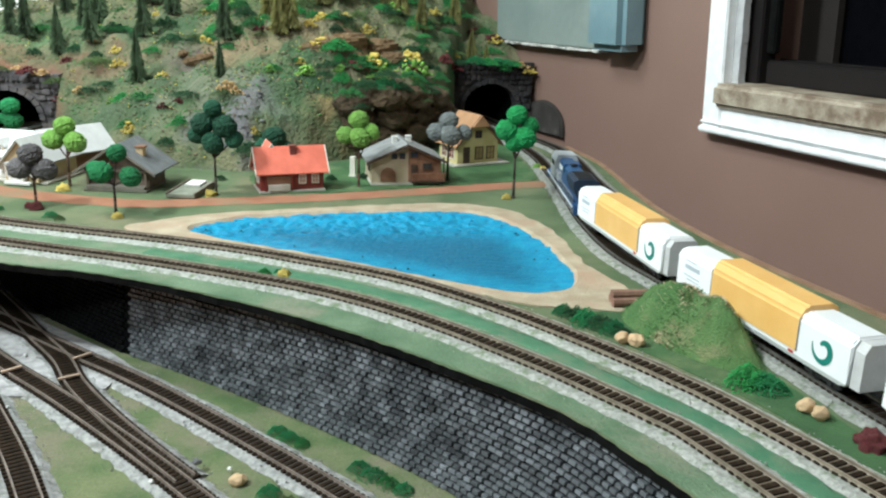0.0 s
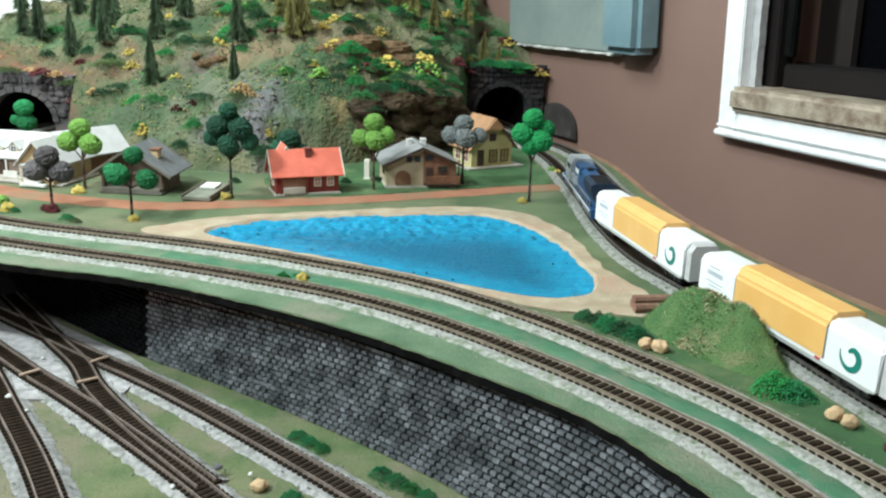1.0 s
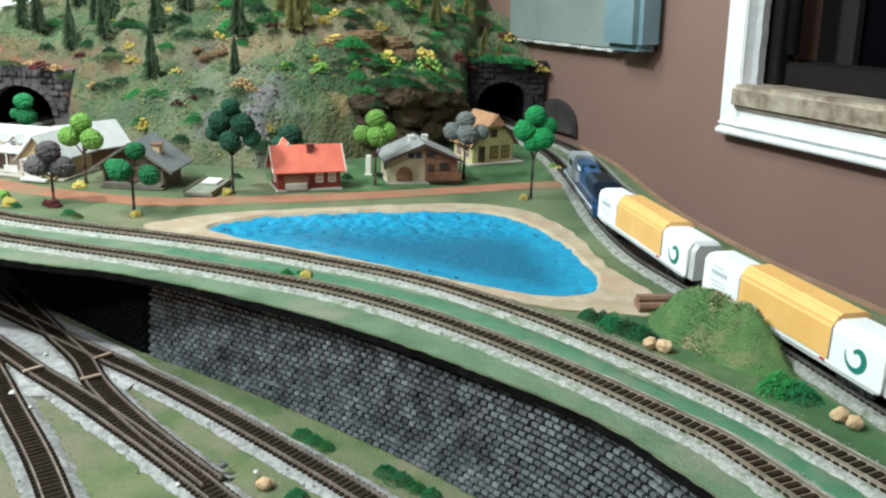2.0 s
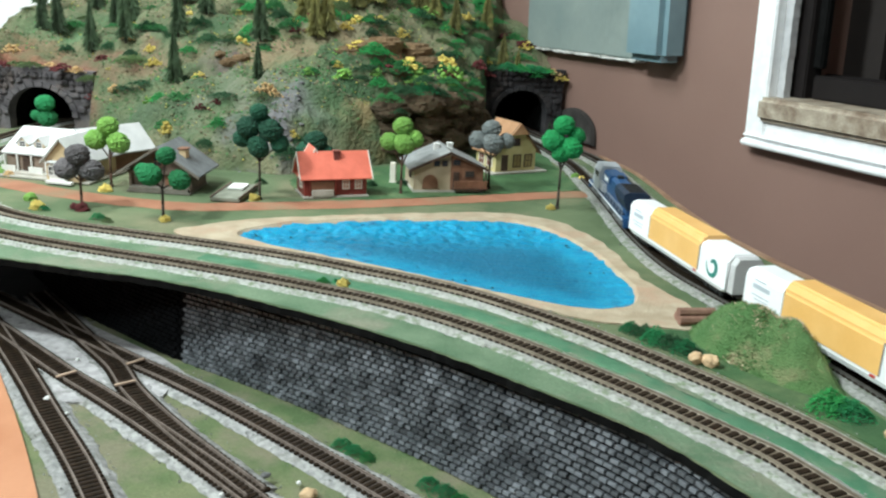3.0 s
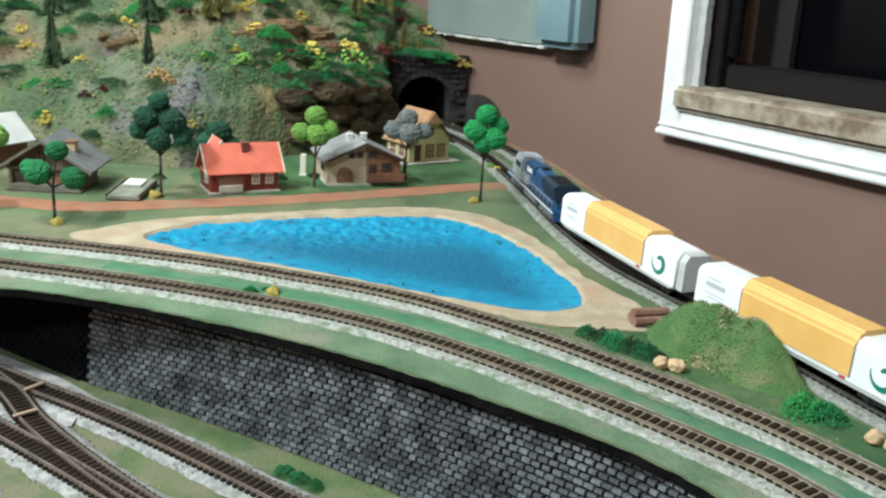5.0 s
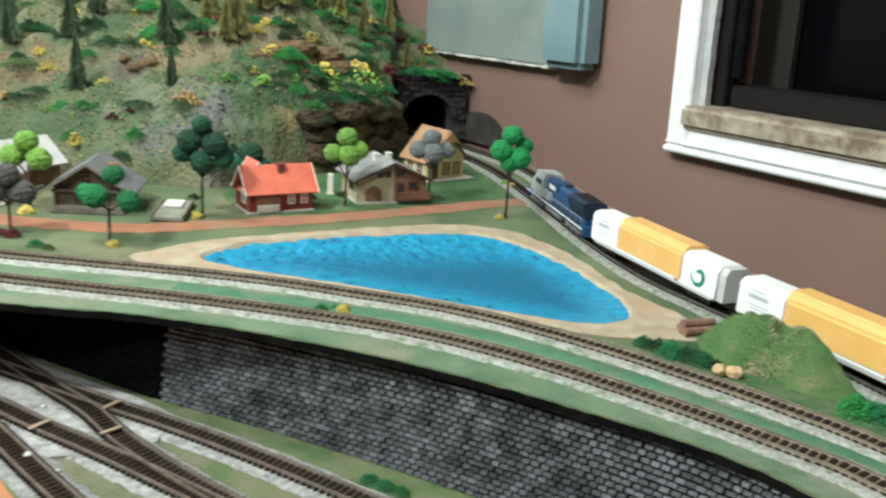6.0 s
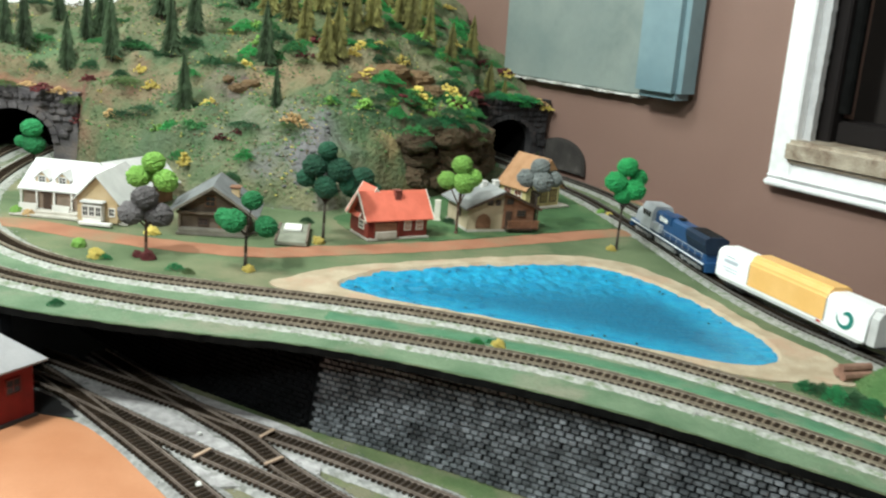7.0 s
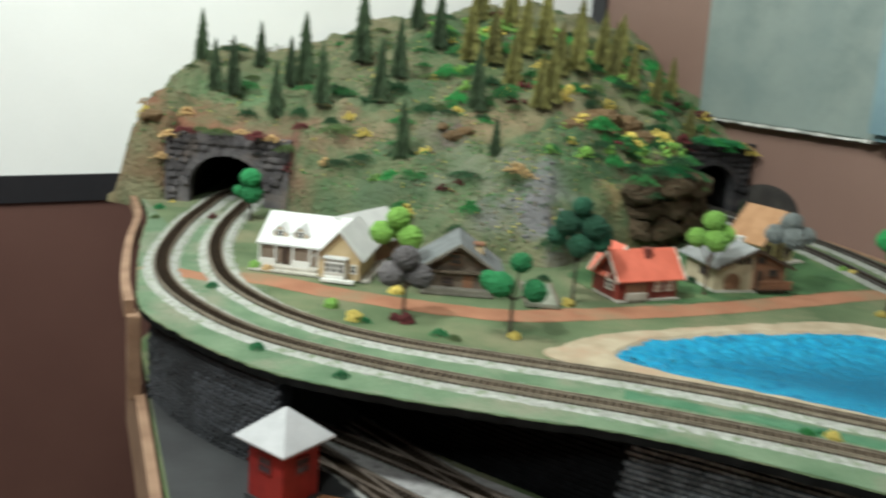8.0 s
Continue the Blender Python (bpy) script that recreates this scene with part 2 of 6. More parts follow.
def sheet(name, outline, z, thick, material, hole=None, edge_material=None):
    """A board of the outline's shape, its top at z, with an opening if a hole is given."""
    bm = bmesh.new()
    edges = []
    for loop in [outline] + ([hole] if hole is not None else []):
        vs = [bm.verts.new((x, y, z)) for x, y in loop]
        edges += [bm.edges.new((vs[i], vs[(i + 1) % len(vs)])) for i in range(len(vs))]
    bmesh.ops.triangle_fill(bm, use_beauty=True, use_dissolve=False, edges=edges)
    for f in bm.faces:
        if f.normal.z < 0:
            f.normal_flip()
    geo = bmesh.ops.extrude_face_region(bm, geom=bm.faces[:])
    vs = [g for g in geo["geom"] if isinstance(g, bmesh.types.BMVert)]
    bmesh.ops.translate(bm, verts=vs, vec=(0, 0, -thick))
    bmesh.ops.recalc_face_normals(bm, faces=bm.faces[:])
    me = bpy.data.meshes.new(name)
    bm.to_mesh(me)
    bm.free()
    me.materials.append(material)
    if edge_material:
        me.materials.append(edge_material)
        for f in me.polygons:
            if f.normal.z < 0.5:
                f.material_index = 1
    return new(name, me)


# ---- the room ----
def wall_board(name, size, at, material, label):
    bm = bmesh.new()
    box(bm, size, at)
    me = bpy.data.meshes.new(name)
    bm.to_mesh(me)
    bm.free()
    me.materials.append(material)
    ob = new(name, me)
    ob.matrix_basis = WALL
    return tagged(ob, label, "wall", kind="structure")


HIGH, MID = CEILING - FLOOR, (CEILING + FLOOR) / 2
WX0, WX1, WZ0, WZ1 = 0.267, 1.34, 0.121, 1.05      # the window's opening in the right wall
wall = new("wall_east")
tagged(wall, "brown painted wall with a white framed window", "wall", kind="structure")
wall.matrix_basis = WALL
for at, size in ((((WX0 - 1.06) / 2, 0.075, MID), (WX0 + 1.06, 0.15, HIGH)), (((WX1 + 3.3) / 2, 0.075, MID), (3.3 - WX1, 0.15, HIGH)),
                 (((WX0 + WX1) / 2, 0.075, (FLOOR + WZ0) / 2), (WX1 - WX0, 0.15, WZ0 - FLOOR)),
                 (((WX0 + WX1) / 2, 0.075, (CEILING + WZ1) / 2), (WX1 - WX0, 0.15, CEILING - WZ1))):
    part("wall_section", box(bmesh.new(), size, at), WALLBROWN, wall)
BAND0, BAND1 = -0.035, 0.019
wall_board("wall_north_lower", (0.12, 3.4, BAND0 - FLOOR), (-1.00, -1.6, (BAND0 + FLOOR) / 2), WALLSHADED, "brown lower part of the end wall, darkened for its shade")
wall_board("trim_band", (0.13, 3.4, BAND1 - BAND0), (-0.997, -1.6, (BAND0 + BAND1) / 2), BAND, "black band between brown and white wall paint")
wall_board("wall_north_upper", (0.12, 3.4, CEILING - BAND1), (-1.00, -1.6, (BAND1 + CEILING) / 2), WALLWHITE, "white painted upper part of the end wall")
wall_board("trim_corner", (0.055, 0.008, CEILING + 0.2), (-0.912, -0.004, (CEILING - 0.2) / 2), BAND, "black strip up the corner of the room")
# two unseen walls, added; their brown keeps the bounced light low
wall_board("wall_west", (4.5, 0.12, HIGH), (1.17, -3.36, MID), WALLBROWN, "unseen brown wall added to close the room")
wall_board("wall_south", (0.12, 3.4, HIGH), (3.36, -1.6, MID), WALLBROWN, "unseen brown wall added to close the room behind")
wall_board("floor", (4.6, 3.7, 0.1), (1.16, -1.6, FLOOR - 0.05), FLOORMAT, "dark brown room floor")
wall_board("ceiling", (4.6, 3.7, 0.1), (1.16, -1.6, CEILING + 0.05), WALLWHITE, "plain white ceiling")


def window():
    w = tagged(new("window_1"), "white framed window, dark at night, with a beige granite sill", "window", kind="structure")
    w.matrix_basis = WALL
    fw = 0.040
    x0, x1, z0, z1 = WX0 - fw, WX1 + fw, 0.0785, WZ1 + fw
    part("frame_side", boxes(((fw, 0.020, z1 - z0), (x0 + fw / 2, -0.007, (z0 + z1) / 2)), bevel=0.002), WHITEWOOD, w)
    part("frame_side", boxes(((fw, 0.020, z1 - z0), (x1 - fw / 2, -0.007, (z0 + z1) / 2)), bevel=0.002), WHITEWOOD, w)
    part("frame_bottom", boxes(((x1 - x0 - 2 * fw, 0.018, WZ0 - z0), ((x0 + x1) / 2, -0.006, (z0 + WZ0) / 2)), bevel=0.002), WHITEWOOD, w)
    part("frame_top", boxes(((x1 - x0 - 2 * fw, 0.018, fw), ((x0 + x1) / 2, -0.006, z1 - fw / 2)), bevel=0.002), WHITEWOOD, w)
    part("moulding", boxes(((x1 - x0 + 0.003, 0.026, 0.0095), ((x0 + x1) / 2, -0.0105, z0 + 0.0045)), bevel=0.0025), WHITEWOOD, w)
    part("moulding", boxes(((x1 - x0 - 0.004, 0.006, 0.0035), ((x0 + x1) / 2, -0.0185, z0 + 0.0155)), bevel=0.001), WHITEWOOD, w)
    zb = WZ0 + 0.031
    # the plaster of the jamb, its inner edge broken away in small chips
    rnd = random.Random(17)
    bm = bmesh.new()
    z = zb - 0.002
    while z < WZ1:
        h = rnd.uniform(0.004, 0.012)
        box(bm, (0.0145 + rnd.uniform(-0.0016, 0.0012), 0.012, h), (WX0 + 0.0070, 0.0062, z + h / 2))
        z += h
    part("jamb", bm, surface("chipped_grey_plaster", (0.44, 0.44, 0.45), (0.54, 0.54, 0.55), 60, 0.8, 0.4), w, "pale grey plaster jamb with a chipped edge")
    sill = boxes(((WX1 - WX0 + 0.022, 0.172, 0.0350), ((WX0 + WX1) / 2, 0.0590, WZ0 + 0.0150)))
    bmesh.ops.bevel(sill, geom=sill.edges[:], offset=0.0065, segments=3, affect="EDGES")
    part("window_sill", sill, GRANITE, w, "beige speckled granite sill with a worn edge")
    part("metal_stile", boxes(((0.030, 0.030, WZ1 - zb), (WX0 + 0.0165, 0.036, (zb + WZ1) / 2)), bevel=0.002), ALU, w)
    part("metal_stile", boxes(((0.040, 0.040, WZ1 - zb), (WX1 - 0.022, 0.045, (zb + WZ1) / 2)), bevel=0.002), ALU, w)
    part("metal_rail", boxes(((WX1 - WX0 - 0.07, 0.040, 0.034), ((WX0 + WX1) / 2, 0.050, zb + 0.018)), bevel=0.003), ALU, w)
    part("metal_rail", boxes(((WX1 - WX0 - 0.07, 0.040, 0.040), ((WX0 + WX1) / 2, 0.050, WZ1 - 0.022)), bevel=0.003), ALU, w)
    part("dark_gasket", boxes(((0.017, 0.012, WZ1 - zb - 0.05), (WX0 + 0.0405, 0.036, (zb + WZ1) / 2 + 0.02)), bevel=0.002), DARK, w)
    part("track_rail", boxes(((WX1 - WX0 - 0.02, 0.006, 0.010), ((WX0 + WX1) / 2, 0.078, zb + 0.030)), bevel=0.002), ALU, w)
    part("sash_bar", boxes(((0.03, 0.03, WZ1 - zb - 0.06), (WX0 + 0.55, 0.060, (zb + WZ1) / 2)), bevel=0.002), ALU, w)
    part("shutter_panel", boxes(((0.150, 0.012, WZ1 - zb - 0.02), (WX0 - 0.007, 0.128, (zb + WZ1) / 2))), plain("brown_shutter", (0.022, 0.016, 0.014), 0.8), w, "dark brown folded shutter")
    part("pane", boxes(((WX1 - WX0 - 0.03, 0.004, WZ1 - zb - 0.04), ((WX0 + WX1) / 2, 0.142, (zb + WZ1) / 2))), NIGHT, w)
    part("night_behind", boxes(((WX1 - WX0 + 0.1, 0.01, WZ1 - WZ0 + 0.1), ((WX0 + WX1) / 2, 0.165, (WZ0 + WZ1) / 2))), DARK, w)


window()


def wall_panel():
    """A painted foam sky panel fixed to the wall above the tunnel."""
    p = thing("wall_panel", WALL, "blue-grey painted foam panel hung on the brown wall", "panel")
    x0, xm, x1, z0, z1 = -0.505, -0.060, 0.052, 0.182, 0.62
    bm = bmesh.new()
    box(bm, (xm - x0, 0.016, z1 - z0), ((x0 + xm) / 2, -0.0085, (z0 + z1) / 2), bevel=0.003)
    part("board", bm, PANEL, p)
    bm = bmesh.new()
    box(bm, (x1 - xm - 0.001, 0.056, z1 - z0 - 0.004), ((xm + x1) / 2, -0.0285, (z0 + z1) / 2 + 0.002), bevel=0.012)
    part("end_strip", bm, surface("teal_strip", (0.15, 0.24, 0.275), (0.21, 0.315, 0.35), 7, 0.4, 0.05), p, "lighter teal end strip")
    rnd = random.Random(5)
    bm = bmesh.new()
    x = x0
    while x < xm - 0.01:
        w = rnd.uniform(0.006, 0.02)
        box(bm, (w, 0.022, rnd.uniform(0.002, 0.006)), (x + w / 2, -0.0115, z0 - 0.0015 - rnd.uniform(0, 0.001)), bevel=0.001)
        x += w
    part("torn_edge", bm, FOAM, p, "ragged white torn foam edge")


wall_panel()

# ---- the layout's boards ----
FRONT = [(0.62, 0.20), (0.50, 0.42), (0.41, 0.56), (0.353, 0.644), (0.288, 0.725), (0.203, 0.787), (0.10, 0.850), (-0.017, 0.902), (-0.148, 0.943), (-0.26, 0.957),
         (-0.36, 0.972), (-0.447, 0.993), (-0.515, 1.030), (-0.580, 1.080), (-0.632, 1.135), (-0.677, 1.237), (-0.735, 1.388), (-0.79, 1.55), (-0.865, 1.70)]
RIGHT = [(-0.02, 2.47), (0.12, 2.18), (0.235, 1.93), (0.30, 1.814), (0.347, 1.689), (0.373, 1.569), (0.392, 1.46), (0.43, 1.30), (0.50, 1.12), (0.60, 0.93), (0.72, 0.74), (0.95, 0.40)]
POND = [(-0.145, 1.122), (-0.115, 1.180), (-0.059, 1.214), (0.006, 1.244), (0.089, 1.272), (0.165, 1.287), (0.223, 1.245), (0.267, 1.166), (0.292, 1.092), (0.305, 1.027),
        (0.288, 0.986), (0.248, 0.972), (0.192, 0.986), (0.119, 1.014), (0.055, 1.039), (-0.014, 1.062), (-0.085, 1.085)]
SHORE = [(-0.215, 1.105), (-0.165, 1.178), (-0.070, 1.230), (0.030, 1.278), (0.143, 1.318), (0.222, 1.298), (0.278, 1.205), (0.310, 1.090), (0.352, 1.000), (0.362, 0.945),
         (0.312, 0.938), (0.245, 0.945), (0.165, 0.978), (0.06, 1.022), (-0.06, 1.062), (-0.14, 1.085)]
front_q, _ = curve(FRONT, 0.005)
right_q, _ = curve(RIGHT, 0.02)
front_q = np.array([(x + 0.0022 * noise.noise((x * 90, y * 90, 5)), y + 0.0022 * noise.noise((x * 90, y * 90, 8))) for x, y in front_q])
outline = [tuple(v) for v in front_q] + [(-0.882, 1.76), (-0.885, 1.90), (-0.60, 2.12)] + [tuple(v) for v in right_q]
pond_q, _ = curve(POND, 0.008, closed=True)
pond_q = np.array([(x + 0.004 * noise.noise((x * 45, y * 45, 2)), y + 0.004 * noise.noise((x * 45, y * 45, 7))) for x, y in pond_q])
ground = sheet("ground", outline, 0.0, 0.007, GRASS, [tuple(v) for v in pond_q], DARK)
tagged(ground, "green flocked model railway board with a black edge", "ground", kind="structure")

LOWER = [(-0.47, 0.20), (-0.50, 0.87), (-0.528, 0.936), (-0.622, 1.135), (-0.70, 1.30), (-0.70, 1.5), (0.30, 1.5), (0.42, 0.9), (0.60, 0.55), (0.70, 0.20)]
yard = sheet("ground_yard", LOWER, LOW, 0.018, LOW_GRASS, None, DARK)
tagged(yard, "green flocked lower yard board", "ground", kind="structure")
orange_q, _ = curve([(-0.455, 0.978), (-0.40, 0.975), (-0.364, 0.962), (-0.325, 0.926), (-0.284, 0.878), (-0.248, 0.835), (-0.20, 0.775), (-0.14, 0.695), (-0.06, 0.58), (0.05, 0.40), (0.12, 0.22)], 0.01)
orange_sheet = sheet("pavement_terracotta", [tuple(v) for v in orange_q] + [(-0.465, 0.21), (-0.495, 0.87)], LOW + 0.003, 0.0028, ORANGE)
tagged(orange_sheet, "terracotta painted strip of the lower board", "pavement", kind="structure")
pad = sheet("pavement_grey", [(-0.456, 0.982), (-0.36, 0.976), (-0.34, 1.06), (-0.45, 1.30), (-0.69, 1.30), (-0.618, 1.130), (-0.527, 0.940), (-0.503, 0.877)], LOW + 0.0024, 0.0022, GREYPAD)
tagged(pad, "dark grey painted pad of the lower board", "pavement", kind="structure")

# wooden edge strips of the boards at the open end
q, d = curve([(-0.476, 0.22), (-0.506, 0.868), (-0.534, 0.936), (-0.628, 1.133), (-0.70, 1.28)], 0.02)
v, f = sweep(q, d, [(-0.002, 0.004), (0.008, 0.004), (0.008, -0.10), (-0.002, -0.10)], LOW)
tagged(placed("trim_yard_edge", mesh_of("trim", v, f), WOOD), "light wooden edge strip of the yard board", "trim", kind="structure")
q, d = curve([(-0.645, 1.142), (-0.689, 1.235), (-0.747, 1.386), (-0.802, 1.548), (-0.877, 1.700)], 0.02)
v, f = sweep(q, d, [(-0.004, 0.004), (0.006, 0.004), (0.006, -0.014), (-0.004, -0.014)], 0.0)
tagged(placed("trim_board_edge", mesh_of("trim", v, f), WOOD), "light wooden edge strip of the upper board", "trim", kind="structure")
tagged(part("trim_pier", boxes(((0.014, 0.030, -LOW - 0.008), (0, 0, (LOW - 0.012) / 2)), bevel=0.001), WOOD, None, m=pose(-0.643, 1.146, 0, 0, 0, 25)), "light wooden post at the end of the pier", "trim", kind="structure")
q, d = curve(RIGHT[3:-2], 0.02)
v, f = sweep(q, d, [(-0.001, 0.003), (0.006, 0.003), (0.006, -0.030), (-0.001, -0.030)], 0.0)
tagged(placed("trim_wall_side", mesh_of("trim", v, f), WOOD), "reddish wooden edge strip along the wall side", "trim", kind="structure")
# black boards added below, so that the space under the board stays dark
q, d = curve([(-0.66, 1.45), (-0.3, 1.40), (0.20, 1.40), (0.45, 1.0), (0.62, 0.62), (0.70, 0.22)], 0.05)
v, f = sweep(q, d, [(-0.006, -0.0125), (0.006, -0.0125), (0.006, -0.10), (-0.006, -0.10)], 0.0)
tagged(placed("wall_under_board", mesh_of("backing", v, f), DARK), "black boards added to keep the space below the upper board dark", "wall", kind="structure")
for x, y in ((-0.45, 0.4), (-0.62, 1.25), (0.5, 0.4), (0.25, 1.45)):
    down = FLOOR + (x - 0.45) * math.sin(math.radians(2.0))
    leg = thing("trestle_leg", pose(x, y, down), "plain wooden leg under the layout", "leg", "trestle legs")
    part("post", boxes(((0.05, 0.05, LOW - 0.018 - down), (0, 0, (LOW - 0.018 - down) / 2))), WOOD, leg)
    part("foot", boxes(((0.09, 0.09, 0.012), (0, 0, 0.006))), WOOD, leg)

# ---- road, shore, pond ----
ROAD_MID = [(-0.683, 1.286), (-0.645, 1.270), (-0.60, 1.262), (-0.545, 1.276), (-0.457, 1.250), (-0.348, 1.229), (-0.25, 1.226), (-0.168, 1.256), (-0.03, 1.317), (0.118, 1.400), (0.205, 1.452), (0.270, 1.482)]
q, d = curve(ROAD_MID, 0.006)
verts, faces = [], []
for (x, y), (dx, dy) in zip(q, d):
    for o in (-0.021, -0.007, 0.007, 0.021):
        w = 0.003 * noise.noise((x * 60, y * 60, o * 100)) if abs(o) > 0.01 else 0
        verts.append((x - dy * (o + w), y + dx * (o + w), 0.0014 if abs(o) < 0.01 else 0.0004))
for i in range(len(q) - 1):
    for j in range(3):
        a = i * 4 + j
        faces.append((a, a + 4, a + 5, a + 1))
tagged(placed("road", mesh_of("road", verts, faces, True), ROAD), "reddish earth road across the village", "road", kind="structure")

LAWN_EDGE = [(-0.115, 1.335), (-0.03, 1.345), (0.118, 1.426), (0.205, 1.478), (0.250, 1.505), (0.243, 1.58), (0.215, 1.70), (0.19, 1.82), (0.10, 1.80), (0.06, 1.72), (-0.02, 1.62), (-0.10, 1.52), (-0.17, 1.43)]
lawn_q, _ = curve(LAWN_EDGE, 0.008, closed=True)
lawn_q = np.array([(x + 0.006 * noise.noise((x * 70, y * 70, 1)), y + 0.006 * noise.noise((x * 70, y * 70, 4))) for x, y in lawn_q])
tagged(sheet("grass_lawn", [tuple(v) for v in lawn_q], 0.0009, 0.0008, LAWN), "deep green lawn round the village houses", "grass", kind="structure")

BANK_EDGE = [(0.325, 0.938), (0.365, 0.955), (0.40, 0.93), (0.443, 0.83), (0.498, 0.70), (0.565, 0.58), (0.585, 0.47), (0.53, 0.585), (0.434, 0.752), (0.385, 0.812), (0.318, 0.885), (0.290, 0.918)]
bank_q, _ = curve(BANK_EDGE, 0.008, closed=True)
tagged(sheet("grass_lawn", [tuple(v) for v in bank_q], 0.0008, 0.0007, LAWN), "deep green grass round the mound", "grass", kind="structure")

shore_q, _ = curve(SHORE, 0.008, closed=True)
shore_q = np.array([(x + 0.006 * noise.noise((x * 40, y * 40, 1)), y + 0.006 * noise.noise((x * 40, y * 40, 4))) for x, y in shore_q])


shore = sheet("sand_bank", [tuple(v) for v in shore_q], 0.0016, 0.0015, SAND, [tuple(v) for v in pond_q])
tagged(shore, "pale sandy bank round the blue pond", "ground", kind="structure")
mid = pond_q.mean(axis=0)
verts, faces, n = [], [], len(pond_q)
normal = np.roll(pond_q, -1, axis=0) - np.roll(pond_q, 1, axis=0)
normal /= np.linalg.norm(normal, axis=1)[:, None]
normal = np.stack([normal[:, 1], -normal[:, 0]], axis=1)      # the outline runs clockwise, so this points inwards
for s, h in ((-0.0006, 0.0017), (0.0012, 0.0006), (0.004, -0.003), (0.009, -0.008)):
    verts += [(*(p + k * s), h) for p, k in zip(pond_q, normal)]
for r in range(3):
    for i in range(n):
        j = (i + 1) % n
        faces.append((r * n + i, r * n + j, (r + 1) * n + j, (r + 1) * n + i))
tagged(placed("pond_edge", mesh_of("pond_edge", verts, faces, True), SAND), "sandy inner edge of the pond", "ground", kind="structure")

def step01(a, b, x):
    u = min(1.0, max(0.0, (x - a) / (b - a)))
    return u * u * (3 - 2 * u)


# the water: plaster dabbed into ripples, painted blue, in a shallow basin
xs, ys = np.arange(-0.16, 0.325, 0.0026), np.arange(0.955, 1.305, 0.0026)
poly = pond_q


def inside(x, y, loop):
    hit = False
    for i in range(len(loop)):
        (x0, y0), (x1, y1) = loop[i - 1], loop[i]
        if (y0 > y) != (y1 > y) and x < (x1 - x0) * (y - y0) / (y1 - y0) + x0:
            hit = not hit
    return hit


verts, faces, index = [], [], {}
for i, x in enumerate(xs):
    for j, y in enumerate(ys):
        near = np.min(np.hypot(poly[:, 0] - x, poly[:, 1] - y))
        if inside(x, y, poly) or near < 0.006:
            index[i, j] = len(verts)
            depth = min(1.0, near / 0.03) if inside(x, y, poly) else 0
            calm = 0.10 + 0.90 * max(min(1, max(0, (y - 1.06 - 0.35 * (x + 0.1)) / 0.10)), 0.8 * (1 - min(1, near / 0.02)))
            rip = noise.noise((x * 60 + 3 * y, y * 110, 1)) * 0.0046 + noise.noise((x * 140, y * 200, 5)) * 0.0030 + noise.noise((x * 260, y * 300, 8)) * 0.0010
            verts.append((x, y, -0.0012 - 0.0035 * depth + rip * calm * (0.35 + 0.65 * depth)))
for (i, j), a in index.items():
    if (i + 1, j) in index and (i, j + 1) in index and (i + 1, j + 1) in index:
        faces.append((a, index[i + 1, j], index[i + 1, j + 1], index[i, j + 1]))
water = placed("water", mesh_of("water", verts, faces, True), WATER)
layer = water.data.color_attributes.new("deep", "FLOAT_COLOR", "POINT")
for i, (x, y, z) in enumerate(verts):
    near = np.min(np.hypot(poly[:, 0] - x, poly[:, 1] - y))
    low = (y - 1.0) / 0.26 - 0.35 * (x - 0.05)
    layer.data[i].color = (0.006, 0.110, 0.205, 0.85 * step01(0.012, 0.075, near) * (1 - 0.8 * step01(0.45, 0.85, low)))
rs = np.random.RandomState(4)
dv, df = [], []
for _ in range(150):
    i = rs.randint(len(pond_q))
    if pond_q[i][1] < 1.10 and rs.rand() < 0.8:
        continue
    inward = abs(rs.normal(0, 0.016)) + 0.004
    x, y = pond_q[i] + normal[i] * inward
    r, k = rs.uniform(0.0008, 0.0022), len(dv)
    dv += [(x + a * r, y + b * r, -0.0032 + c * r) for a, b, c in ((1, 0, 0), (-0.5, 0.87, 0), (-0.5, -0.87, 0), (0, 0, 1.1))]
    df += [(k, k + 1, k + 3), (k + 1, k + 2, k + 3), (k + 2, k, k + 3)]
tagged(placed("pond_debris", mesh_of("pond_debris", dv, df), plain("dark_green_flecks", (0.03, 0.05, 0.035), 0.8)), "dark green flecks on the blue pond", "debris", kind="stuff")
tagged(water, "bright blue painted pond with dabbed ripples", "water", kind="structure")


# ---- the mountain ----
FOOT_X = [-0.95, -0.835, -0.815, -0.80, -0.615, -0.60, -0.585, -0.54, -0.45, -0.35, -0.20, -0.13, -0.06, 0.02, 0.06, 0.075, 0.15, 0.24, 0.40]
FOOT_Y = [1.68, 1.655, 1.662, 1.695, 1.695, 1.65, 1.61, 1.56, 1.50, 1.47, 1.45, 1.52, 1.60, 1.68, 1.83, 2.005, 2.045, 2.085, 2.14]


